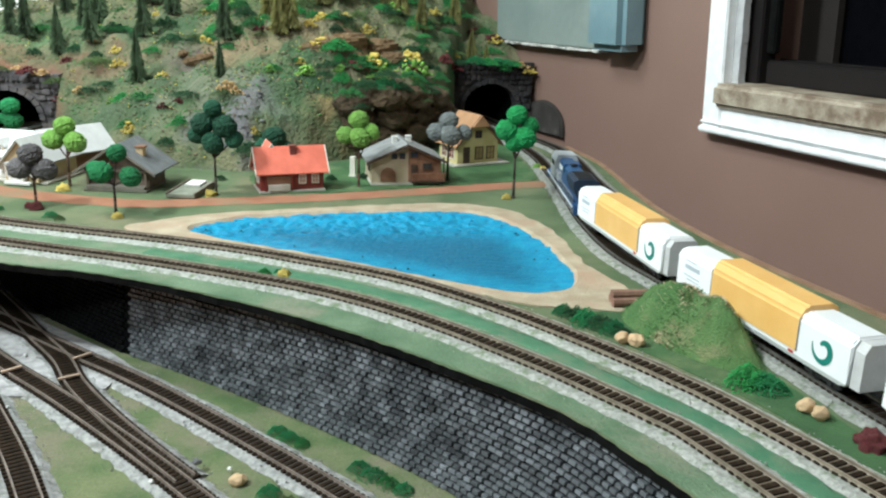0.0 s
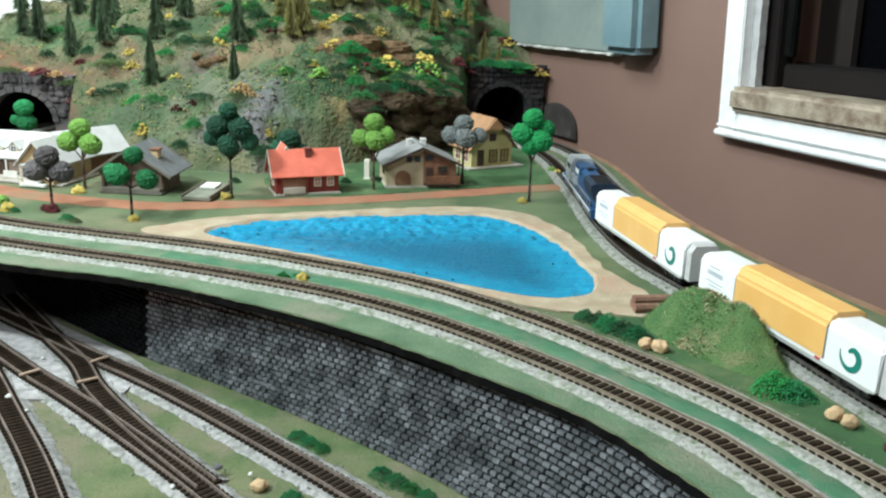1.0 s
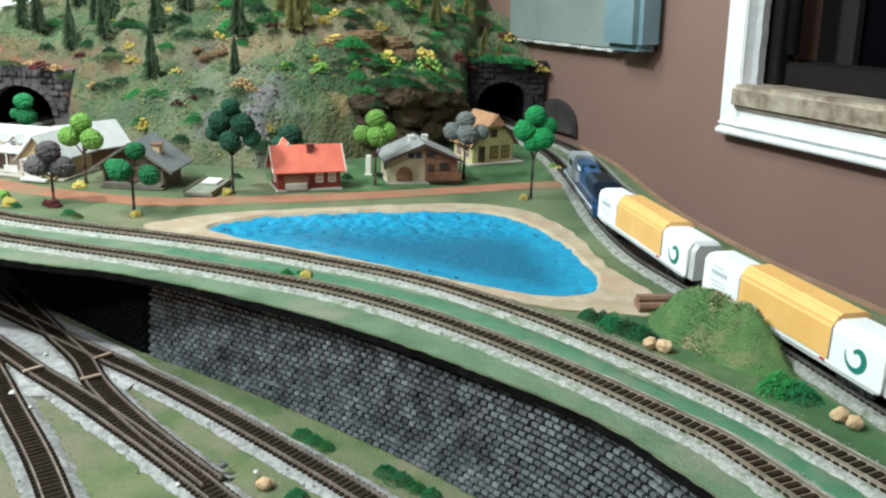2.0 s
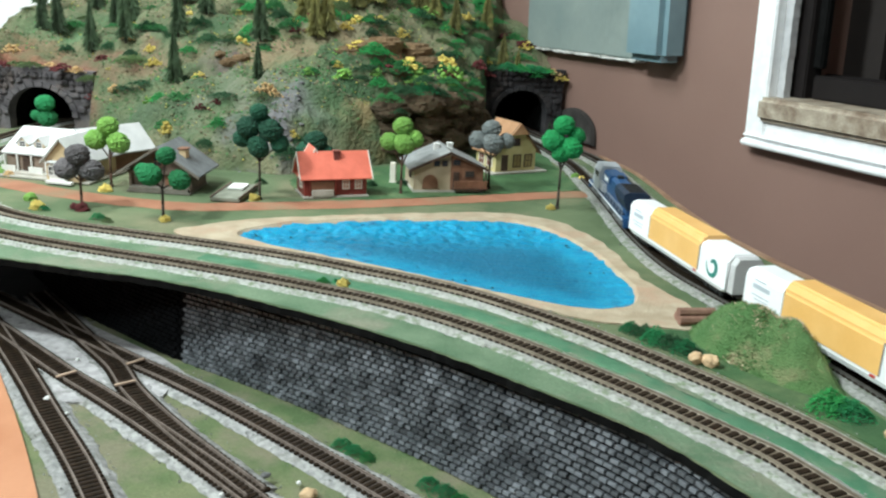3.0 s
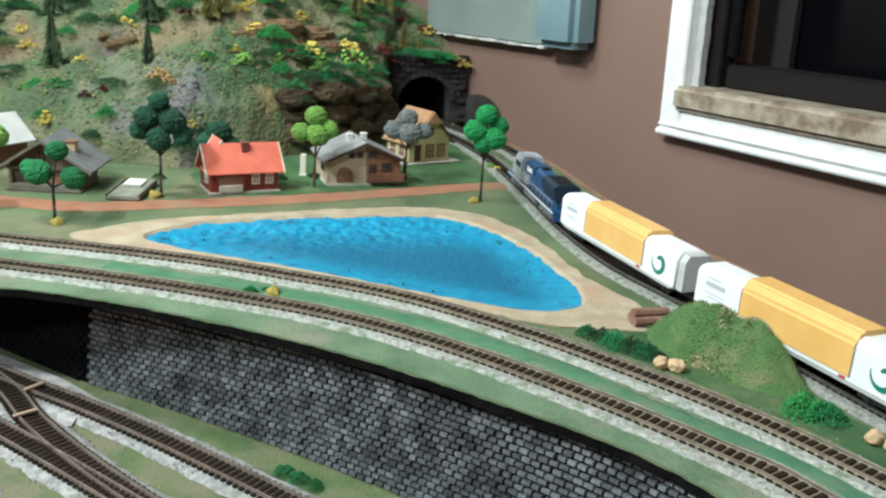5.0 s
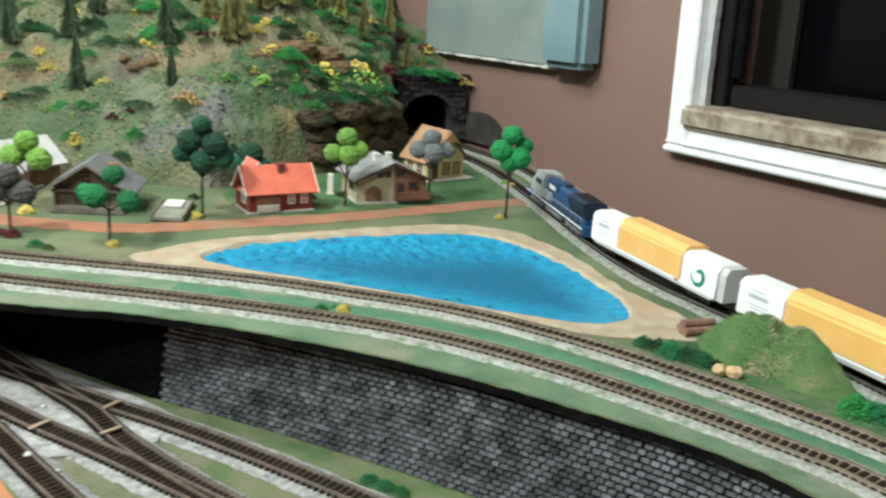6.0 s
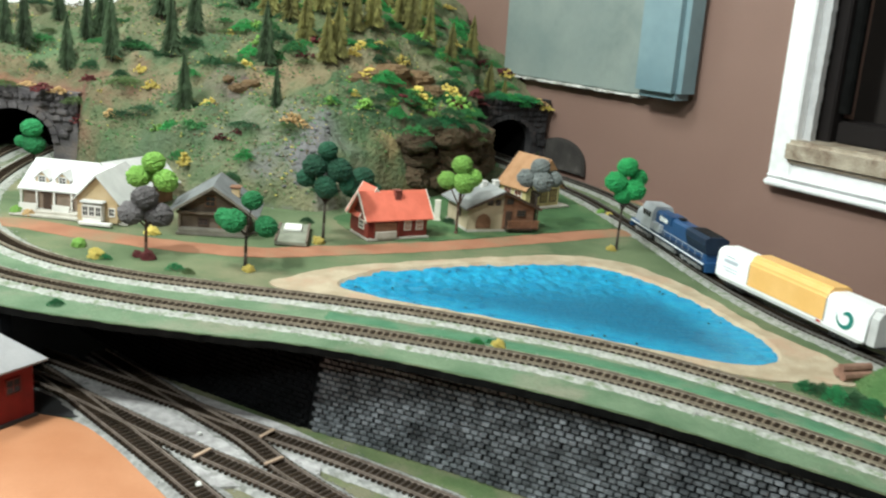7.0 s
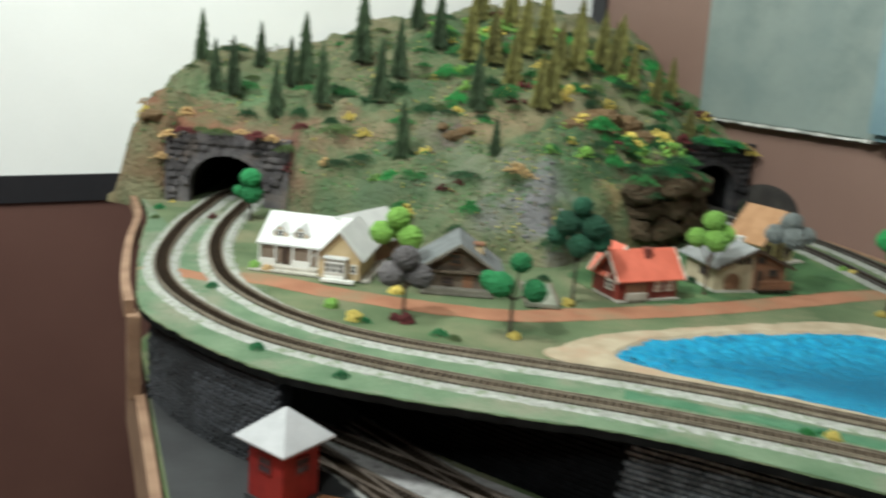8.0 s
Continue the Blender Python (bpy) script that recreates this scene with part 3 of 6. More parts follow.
def hill_height(x, y):
    t = y - float(np.interp(x, FOOT_X, FOOT_Y))
    t += 0.010 * noise.noise((x * 22, y * 22, 3.0))
    if t <= 0:
        return -0.012
    gate = max(step01(-0.50, -0.62, x), step01(0.02, 0.09, x))
    cliff = 0.06 + 0.055 * gate
    z = cliff * (1 - math.exp(-t / (0.028 - 0.018 * gate))) + 0.50 * t
    z = 0.42 * math.tanh(z / 0.42)
    rough = min(1.0, t / 0.03)
    ledge = z / 0.042 + 0.9 * noise.noise((x * 6, y * 6, 4.0))
    z += rough * 0.55 * 0.042 * (step01(0.15, 0.85, ledge - math.floor(ledge)) - (ledge - math.floor(ledge)))
    z += rough * (0.016 * noise.noise((x * 11, y * 11, 1.0)) + 0.008 * noise.noise((x * 30, y * 30, 2.0)) + 0.004 * noise.noise((x * 80, y * 80, 6.0)))
    z += rough * 0.022 * (0.25 - abs(noise.noise((x * 13, y * 20, 9.0)))) + rough * 0.006 * (0.3 - abs(noise.noise((x * 45, y * 45, 14.0))))
    z -= 0.052 * step01(-0.42, -0.78, x) * step01(1.84, 2.12, y) * rough
    z *= step01(-0.898, -0.858, x) ** 0.5
    return z


def build_mountain():
    xs, ys = np.arange(-0.904, 0.33, 0.0042), np.arange(1.40, 2.50, 0.0042)
    verts, faces, ids = [], [], {}
    inv = WALL.inverted()
    for i, x in enumerate(xs):
        for j, y in enumerate(ys):
            loc = inv @ Vector((x, y, 0))
            if loc.y > -0.004 or loc.x < -0.925:
                continue
            z = hill_height(x, y)
            ids[i, j] = len(verts)
            verts.append((x, y, z))
    for (i, j), a in ids.items():
        quad = [(i, j), (i + 1, j), (i + 1, j + 1), (i, j + 1)]
        if all(k in ids for k in quad):
            vs = [verts[ids[k]] for k in quad]
            zs = [p[2] for p in vs]
            if max(zs) < -0.011:
                continue
            x, y = (sum(p[c] for p in vs) / 4 for c in (0, 1))
            if -0.775 < x < -0.625 and y < 1.735 and min(zs) < 0.10:
                continue
            u = (x - 0.152) * 0.91 + (y - 2.048) * 0.42
            w = -(x - 0.152) * 0.42 + (y - 2.048) * 0.91
            if -0.070 < u < 0.062 and w < 0.05 and min(zs) < 0.10:
                continue
            faces.append(tuple(ids[k] for k in quad))
    ob = placed("mountain", mesh_of("mountain", verts, faces, True), ROCK)
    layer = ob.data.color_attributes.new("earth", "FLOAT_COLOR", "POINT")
    # the dark brown at (0.02, 1.72) is the hollow's shade, put into colour
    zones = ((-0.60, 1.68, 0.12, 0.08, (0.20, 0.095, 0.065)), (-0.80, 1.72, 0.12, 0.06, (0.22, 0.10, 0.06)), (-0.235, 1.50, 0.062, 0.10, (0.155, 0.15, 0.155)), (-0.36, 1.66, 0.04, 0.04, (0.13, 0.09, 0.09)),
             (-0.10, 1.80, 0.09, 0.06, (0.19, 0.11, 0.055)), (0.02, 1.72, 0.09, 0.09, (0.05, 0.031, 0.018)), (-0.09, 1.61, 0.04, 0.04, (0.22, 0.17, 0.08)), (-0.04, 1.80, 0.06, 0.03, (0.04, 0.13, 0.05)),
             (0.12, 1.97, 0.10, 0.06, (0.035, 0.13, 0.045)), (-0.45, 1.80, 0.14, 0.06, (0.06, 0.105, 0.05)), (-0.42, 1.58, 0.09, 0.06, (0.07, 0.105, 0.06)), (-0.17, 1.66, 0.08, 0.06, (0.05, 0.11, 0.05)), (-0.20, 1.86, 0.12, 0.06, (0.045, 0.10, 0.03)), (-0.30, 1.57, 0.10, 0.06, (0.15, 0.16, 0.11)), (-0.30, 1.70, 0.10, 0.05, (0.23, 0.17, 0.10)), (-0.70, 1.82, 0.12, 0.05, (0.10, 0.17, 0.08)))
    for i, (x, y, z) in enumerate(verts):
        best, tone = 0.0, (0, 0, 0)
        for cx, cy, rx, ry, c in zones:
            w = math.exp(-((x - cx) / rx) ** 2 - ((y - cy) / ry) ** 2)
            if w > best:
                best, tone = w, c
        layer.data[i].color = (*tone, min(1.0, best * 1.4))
    return tagged(ob, "rough model mountain covered in green and brown scatter", "mountain", kind="structure")


build_mountain()


def in_cutting(x, y):
    """True in front of the two tunnel mouths, where the hill is cut away."""
    u = (x - 0.152) * 0.91 + (y - 2.048) * 0.42
    w = -(x - 0.152) * 0.42 + (y - 2.048) * 0.91
    return (-0.80 < x < -0.60 and y < 1.745) or (-0.085 < u < 0.078 and w < 0.06)


def portal(m, half, crown, wide, high, label, stone):
    """A stone tunnel mouth: a slab with an arched opening and a ring of arch stones."""
    p = thing("tunnel_portal", m, label, "tunnel", "tunnel portals")
    n, spring = 20, crown - half * 0.85
    arch = [(half * math.cos(math.pi * i / n), spring + (crown - spring) * math.sin(math.pi * i / n)) for i in range(n + 1)]
    arch = [(half, 0)] + arch + [(-half, 0)]
    outer = [(wide, 0)] + [(wide * math.cos(a) if 0.25 < i / n < 0.75 else math.copysign(wide, math.cos(a)), high if 0.2 < i / n < 0.8 else spring + (high - spring) * min(1, (i if i < n / 2 else n - i) / (0.2 * n)))
                            for i, a in ((i, math.pi * i / n) for i in range(n + 1))] + [(-wide, 0)]
    verts, faces, k = [], [], len(arch)
    for y in (0.0, 0.022):
        for (ax, az), (ox, oz) in zip(arch, outer):
            verts += [(ax, y, az), (ox + 0.004 * noise.noise((ox * 60, oz * 60, 1)), y + 0.004 * noise.noise((ox * 50, oz * 50, 3)), oz + 0.006 * noise.noise((ox * 40, oz * 40, 8)))]
    for i in range(k - 1):
        a, b = 2 * i, 2 * (i + 1)
        c = 2 * k
        faces += [(a, a + 1, b + 1, b), (c + a, c + b, c + b + 1, c + a + 1), (a, b, c + b, c + a), (a + 1, c + a + 1, c + b + 1, b + 1)]
    part_me = mesh_of("face", verts, faces)
    placed("face", part_me, stone, p)
    # a closed black lining is added to stand for the tunnel's darkness
    ins = [(x * 1.04, z * 1.03) for x, z in arch]
    lin_v = [(x, y, z) for y in (0.021, 0.26) for x, z in ins]
    lin_f = [(i, i + 1, k + i + 1, k + i) for i in range(k - 1)] + [tuple(k + i for i in range(k))]
    placed("lining", mesh_of("lining", lin_v, lin_f), DARK, p, "black lining added to keep the tunnel dark")
    for i in range(13):
        a0, a1 = math.pi * i / 13 + 0.015, math.pi * (i + 1) / 13 - 0.015
        pts = [(r * half * math.cos(a), spring + (crown - spring) * r * math.sin(a)) for a, r in ((a0, 1.0), (a0, 1.17), (a1, 1.17), (a1, 1.0))]
        part("arch_stone", prism(pts, -0.005, 0.001), stone, p)
    rnd = random.Random(3)
    z = 0.002
    while z < high - 0.012:
        h = rnd.uniform(0.009, 0.0135)
        x = -wide + 0.004
        while x < wide - 0.008:
            w = rnd.uniform(0.008, 0.021)
            cx, cz = x + w / 2, z + h / 2
            e = 1.22
            clear = abs(cx) > half * e + w / 2 or (cz > spring and (cx / (half * e + w / 3)) ** 2 + ((cz - spring) / ((crown - spring) * e + 0.004)) ** 2 > 1)
            if clear and x + w < wide:
                part("stone", box(bmesh.new(), (w - rnd.uniform(0.0004, 0.002), 0.006 + rnd.uniform(0, 0.006), h - rnd.uniform(0.0002, 0.002)), (cx, -0.001, cz), bevel=0.0022, ry=rnd.uniform(-9, 9), rx=rnd.uniform(-10, 10)), stone, p)
            x += w
        z += h
    return p


portal(pose(-0.708, 1.672, 0, 0, 0, 2), 0.061, 0.080, 0.100, 0.112, "dark stone tunnel mouth at the foot of the mountain", PORTALGREY)
PORT_R = pose(0.143, 2.020, 0, 0, 0, 24.7)
portal(PORT_R, 0.058, 0.092, 0.093, 0.134, "stone tunnel mouth with an arch beside the brown wall, darkened for shade", PORTALSHADED)


def stone_slab():
    """A rounded stone facing set flat against the brown wall beside the tunnel mouth."""
    n = 18
    pts = [(-0.083, -0.002)] + [(-0.004 - 0.079 * math.cos(math.pi * i / n), 0.004 + 0.061 * math.sin(math.pi * i / n) ** 0.72) for i in range(n + 1)] + [(0.075, -0.002)]
    bm = prism(pts, -0.012, -0.001)
    bmesh.ops.bevel(bm, geom=[e for e in bm.edges if abs(e.verts[0].co.y - e.verts[1].co.y) < 0.001], offset=0.003, segments=2, affect="EDGES")
    ob = part("rock_slab", bm, BOULDER, None, m=WALL @ pose(-0.289, 0, 0.004))
    tagged(ob, "rounded dark grey stone slab leaning on the brown wall", "rock")


stone_slab()


# ---- tracks ----
def profile_box(size, bevel=0.0):
    me = bpy.data.meshes.new("sleeper")
    bm = box(bmesh.new(), size, (0, 0, 0), bevel=bevel)
    bm.to_mesh(me)
    bm.free()
    return me


SLEEPER_MESH = profile_box((0.0036, 0.0252, 0.0024))
BURIED_MESH = profile_box((0.0042, 0.0196, 0.0024))      # the main line's sleepers lie in ballast beyond the rails
for me in (SLEEPER_MESH, BURIED_MESH):
    me.materials.append(SLEEPER)
GAUGE = 0.0165


def track(points, z, label, group, bed=0.0225, pitch=0.0068, lift=0.0, bedding=None, stones=700, bank=None, steel=None, tie_mesh=None):
    """A railway track along a smooth line: ballast, sleepers one by one, two rails."""
    q, d = curve(points, 0.008)
    t = thing("railway_track", pose(0, 0, 0), label, "track", group)
    sec = [(-bed, 0.0002), (-bed * 0.72, 0.0028 + lift), (bed * 0.72, 0.0028 + lift), (bed, 0.0002)]
    v, f = sweep(q, d, sec, z, 0.003)
    placed("ballast_bed", mesh_of("ballast", v, f), bank or BALLAST, t)
    v, f = sweep(q, d, [(-0.0092, 0.0026 + lift), (-0.0086, 0.0034 + lift), (0.0086, 0.0034 + lift), (0.0092, 0.0026 + lift)], z)
    placed("brown_bed", mesh_of("bed", v, f), bedding or BED, t, "brown dirt between the rails")
    if stones:
        rs = np.random.RandomState(int(abs(points[0][0]) * 1000))
        sv, sf = [], []
        for _ in range(int(stones * len(q) * 0.008)):
            i = rs.randint(len(q))
            o = rs.choice((-1, 1)) * rs.uniform(0.0125, bed * 1.12)
            x, y = q[i] + rs.uniform(-0.004, 0.004, 2)
            x, y = x - d[i][1] * o, y + d[i][0] * o
            r = rs.uniform(0.0005, 0.0013)
            zz = z + (0.0026 + lift if abs(o) < bed * 0.8 else 0.0008)
            k = len(sv)
            sv += [(x + a * r * rs.uniform(0.7, 1.3), y + b * r * rs.uniform(0.7, 1.3), zz + c * r) for a, b, c in ((1, 0, -0.3), (-0.5, 0.87, -0.3), (-0.5, -0.87, -0.3), (0, 0, 1))]
            sf += [(k, k + 1, k + 3), (k + 1, k + 2, k + 3), (k + 2, k, k + 3)]
        tagged(placed("ballast_grit", mesh_of("ballast_grit", sv, sf), GRAVEL, t), kind="stuff")
    for side in (-1, 1):
        o = side * GAUGE / 2
        rail = [(o - 0.0010, 0.0038), (o - 0.0004, 0.0050), (o - 0.00065, 0.0066), (o + 0.00065, 0.0066), (o + 0.0004, 0.0050), (o + 0.0010, 0.0038)]
        v, f = sweep(q, d, [(a, h + lift) for a, h in rail], z)
        placed("rail", mesh_of("rail", v, f), steel or RAIL, t)
    q2, d2 = curve(points, pitch)
    for (x, y), (dx, dy) in zip(q2, d2):
        ob = new("sleeper", tie_mesh or SLEEPER_MESH)
        ob.parent = t
        ob.matrix_basis = pose(x, y, z + 0.0033 + lift, 0, 0, math.degrees(math.atan2(dy, dx)))
    return t


INNER = [(0.60, 0.36), (0.50, 0.60), (0.410, 0.741), (0.364, 0.796), (0.329, 0.831), (0.290, 0.867), (0.247, 0.904), (0.198, 0.940), (0.144, 0.974), (0.086, 1.000), (0.026, 1.019),
         (-0.046, 1.042), (-0.146, 1.063), (-0.251, 1.078), (-0.361, 1.097), (-0.445, 1.129), (-0.518, 1.182), (-0.583, 1.263), (-0.630, 1.374), (-0.657, 1.488), (-0.672, 1.62), (-0.675, 1.75), (-0.64, 1.95)]
OUTER = [(0.52, 0.38), (0.44, 0.58), (0.374, 0.696), (0.347, 0.727), (0.316, 0.757), (0.281, 0.789), (0.242, 0.821), (0.198, 0.855), (0.149, 0.888), (0.097, 0.916), (0.041, 0.939),
         (-0.060, 0.968), (-0.156, 0.990), (-0.251, 1.007), (-0.353, 1.029), (-0.466, 1.068), (-0.547, 1.120), (-0.627, 1.208), (-0.679, 1.320), (-0.712, 1.476), (-0.726, 1.62), (-0.730, 1.75), (-0.70, 1.98)]
TRAIN = [(0.055, 2.20), (0.128, 2.02), (0.190, 1.865), (0.245, 1.70), (0.276, 1.54), (0.299, 1.39), (0.318, 1.25), (0.350, 1.115), (0.402, 1.00), (0.452, 0.880), (0.505, 0.755), (0.575, 0.62), (0.68, 0.45)]
WALLSIDE = [(0.085, 2.24), (0.165, 2.03), (0.225, 1.905), (0.280, 1.795), (0.315, 1.675), (0.341, 1.507), (0.366, 1.38), (0.382, 1.26), (0.415, 1.135), (0.465, 1.02), (0.515, 0.90), (0.565, 0.78), (0.64, 0.64), (0.75, 0.48)]
track(INNER, 0, "brown railway track on grey ballast beside the pond", "main line tracks", tie_mesh=BURIED_MESH)
track(OUTER, 0, "brown railway track on grey ballast along the board edge", "main line tracks", tie_mesh=BURIED_MESH)
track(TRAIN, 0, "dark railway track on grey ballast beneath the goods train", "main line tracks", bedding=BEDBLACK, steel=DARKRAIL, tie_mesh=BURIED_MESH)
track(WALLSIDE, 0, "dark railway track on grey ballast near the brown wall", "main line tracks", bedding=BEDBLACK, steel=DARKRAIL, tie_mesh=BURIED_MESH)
YARD_A = [(-0.46, 1.115), (-0.33, 1.04), (-0.205, 0.968), (-0.150, 0.938), (-0.096, 0.906), (-0.046, 0.874), (0.003, 0.841), (0.064, 0.799), (0.122, 0.757), (0.20, 0.695), (0.30, 0.59), (0.42, 0.40)]
YARD_B = [(-0.40, 1.125), (-0.335, 1.065), (-0.270, 1.003), (-0.214, 0.952), (-0.177, 0.908), (-0.141, 0.872), (-0.096, 0.832), (-0.052, 0.796), (0.0, 0.755)]
YARD_C = [(-0.48, 1.075), (-0.40, 1.028), (-0.313, 0.967), (-0.249, 0.922), (-0.184, 0.880), (-0.115, 0.832), (-0.050, 0.785), (0.011, 0.738), (0.09, 0.672), (0.18, 0.585), (0.30, 0.43)]
YARD_D = [(-0.48, 1.10), (-0.42, 1.05), (-0.354, 0.983), (-0.279, 0.905), (-0.220, 0.841), (-0.158, 0.775), (-0.108, 0.717), (-0.03, 0.62), (0.06, 0.50), (0.16, 0.34)]
track(YARD_A, LOW, "dark brown yard track on the lower board", "yard tracks", 0.0215, pitch=0.0064, bedding=BEDDARK, bank=GRAVEL, steel=YARDRAIL)
track(YARD_B, LOW, "dark brown diverging yard track of a turnout", "yard tracks", 0.021, pitch=0.0064, bedding=BEDDARK, lift=0.0003, bank=GRAVEL, steel=YARDRAIL)
track(YARD_C, LOW, "dark brown yard track through the turnout", "yard tracks", 0.0215, pitch=0.0064, bedding=BEDDARK, bank=GRAVEL, steel=YARDRAIL)
track(YARD_D, LOW, "dark brown yard track beside the terracotta strip", "yard tracks", 0.0215, pitch=0.0064, bedding=BEDDARK, bank=GRAVEL, steel=YARDRAIL)
yard_ballast = sheet("gravel_patch", [(-0.45, 1.10), (-0.36, 0.99), (-0.285, 0.895), (-0.255, 0.862), (-0.225, 0.868), (-0.175, 0.878), (-0.140, 0.900), (-0.142, 0.955), (-0.18, 0.985), (-0.31, 1.06)], LOW + 0.0026, 0.0024, PALEGRIT)
tagged(yard_ballast, "pale grey gravel round the yard turnout", "ground", kind="structure")
tie = profile_box((0.0038, 0.020, 0.0018), 0.0004)
tie.materials.append(plain("pale_wood", (0.42, 0.30, 0.22), 0.8, vary=0.2))
for x, y, a in ((-0.194, 0.957, 58), (-0.181, 0.908, 46), (-0.244, 0.914, 56)):
    ob = placed("crossing_plank", tie, None, None, m=pose(x, y, LOW + 0.0078, 0, 0, a - 90))
    tagged(ob, "pale wooden plank laid across the yard track", "plank", "crossing planks")


# paler flock along the board's edge and between the two front tracks
def verge(name, left, right, cut, z, label):
    n = 420
    lines = []
    for pts, off in ((left, cut[0]), (right, cut[1])):
        g, gd = curve(pts, 0.005)
        g = g + np.stack([-gd[:, 1], gd[:, 0]], axis=1) * off
        u = np.linspace(0, 1, len(g))
        lines.append(np.stack([np.interp(np.linspace(0, 1, n), u, g[:, i]) for i in (0, 1)], axis=1))
    verts, faces = [], []
    for a, b in zip(*lines):
        for k in (0, 0.25, 0.5, 0.75, 1):
            x, y = a * (1 - k) + b * k
            verts.append((x, y, z + (0.0003 + 0.0005 * noise.noise((x * 160, y * 160, 3)) if 0 < k < 1 else 0)))
    for i in range(n - 1):
        for j in range(4):
            p = i * 5 + j
            faces.append((p, p + 5, p + 6, p + 1))
    tagged(placed(name, mesh_of(name, verts, faces, True), VERGE), label, "grass", kind="structure")


verge("grass_verge", FRONT, OUTER[:-3], (-0.0015, 0.012), 0.0006, "pale green flock along the front edge of the board")
verge("grass_verge", OUTER[:-2], INNER[:-2], (-0.012, 0.012), 0.0006, "pale green flock between the two front tracks")

# a strip of brighter flock between the two front tracks
q, d = curve([(0.55, 0.40), (0.455, 0.615), (0.392, 0.720), (0.330, 0.778), (0.266, 0.845), (0.198, 0.897), (0.120, 0.945), (0.034, 0.979), (-0.05, 1.004), (-0.15, 1.027)], 0.006)
v, f = sweep(q, d, [(-0.011, 0.0004), (-0.007, 0.0016), (0.007, 0.0016), (0.011, 0.0004)], 0, 0.004)
strip = placed("grass_strip", mesh_of("grass_strip", v, f, True), surface("green_flock_strip", (0.054, 0.175, 0.094), (0.096, 0.228, 0.13), 40, 0.95, 0.6, (0.14, 0.21, 0.13), 0.35, 800, vary=0.25))
tagged(strip, "bright green flock strip between the front tracks", "grass", kind="structure")


# ---- walls of stone blocks below the board ----
BRICKS = BRICK.copy()      # the joined courses vary block by block
for node in [k for k in BRICKS.node_tree.nodes if k.type == "OBJECT_INFO"]:
    geo = BRICKS.node_tree.nodes.new("ShaderNodeNewGeometry")
    for link in list(node.outputs["Random"].links):
        BRICKS.node_tree.links.new(geo.outputs["Random Per Island"], link.to_socket)


def block_mesh(w, h, material=None):
    me = bpy.data.meshes.new("brick")
    bm = box(bmesh.new(), (w, 0.004, h), (0, 0, 0))
    for vtx in bm.verts:
        if vtx.co.y < 0:
            vtx.co.x *= 0.90
            vtx.co.z *= 0.74
    bm.to_mesh(me)
    bm.free()
    me.materials.append(material or BRICK)
    return me


def block_wall(name, base, crest, label, single, low=LOW, high=-0.0072, material=None):
    """A wall of small stone blocks between a line at its foot and one at its top; those in the stretch called single are objects of their own."""
    n = 1000
    rows = []
    for line in (base, crest):
        g, _ = curve(line, 0.004)
        u = np.linspace(0, 1, len(g))
        rows.append(np.stack([np.interp(np.linspace(0, 1, n), u, g[:, i]) for i in (0, 1)], axis=1))
    b, c = rows
    mid = (b + c) / 2
    run = np.concatenate([[0], np.cumsum(np.linalg.norm(np.diff(mid, axis=0), axis=1))])
    d = np.gradient(mid, axis=0)
    d /= np.linalg.norm(d, axis=1)[:, None]
    back = np.stack([d[:, 1], -d[:, 0]], axis=1)
    tall = high - low
    w = thing(name, pose(0, 0, 0), label, "wall", kind="structure")
    sv, sf = [], []
    for i in range(n):
        for line, z in ((b, low), (c, high)):
            sv.append((*line[i], z))
        for line, z in ((c, high), (b, low)):
            sv.append((*(line[i] + back[i] * 0.012), z))
    for i in range(n - 1):
        for j in range(4):
            p0, p1 = i * 4 + j, i * 4 + (j + 1) % 4
            sf.append((p0, p0 + 4, p1 + 4, p1))
    sf += [(0, 1, 2, 3), (4 * n - 1, 4 * n - 2, 4 * n - 3, 4 * n - 4)]
    placed("backing", mesh_of("backing", sv, sf), MORTAR_AND_SHADE, w)
    rnd = random.Random(11)
    ph, pw = 0.0052, 0.0081
    shapes = [block_mesh(pw * k - 0.0009, ph - 0.0012, material) for k in (0.86, 0.93, 1.0, 1.05)]
    rv, rf, row = [], [], 0
    z = ph / 2
    while z < tall - 0.0026:
        s = pw * (0.5 if row % 2 else 1.0)
        while s < run[-1] - pw * 0.6:
            i = int(np.searchsorted(run, s))
            i = min(max(i, 1), n - 1)
            k = z / tall
            x, y = b[i] * (1 - k) + c[i] * k - back[i] * (0.0004 + rnd.uniform(0, 0.0011))
            lean = math.degrees(math.atan2(float((c[i] - b[i]) @ back[i]), tall))
            dx, dy = d[i]
            m = pose(x, y, low + z, -lean + rnd.uniform(-3, 3), rnd.uniform(-1.5, 1.5), math.degrees(math.atan2(-dy, -dx)) + rnd.uniform(-2, 2))
            me = rnd.choice(shapes)
            if single[0] < s < single[1] and single[2] < z < single[3]:
                ob = new("brick", me)
                ob.parent = w
                ob.matrix_basis = m
            else:
                o = len(rv)
                rv += [tuple(m @ vt.co) for vt in me.vertices]
                rf += [tuple(o + v for v in f.vertices) for f in me.polygons]
            s += pw
        z += ph
        row += 1
    if rv:
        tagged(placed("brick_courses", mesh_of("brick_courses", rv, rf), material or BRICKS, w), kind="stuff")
    return w




# ---- foliage ----
def leafy(name, c, dry=None):
    return surface(name, tuple(v * 0.72 for v in c), tuple(min(1, v * 1.15) for v in c), 7, 0.95, 0.9, dry, 0.2, 42, vary=0.38, dist=0.0016)


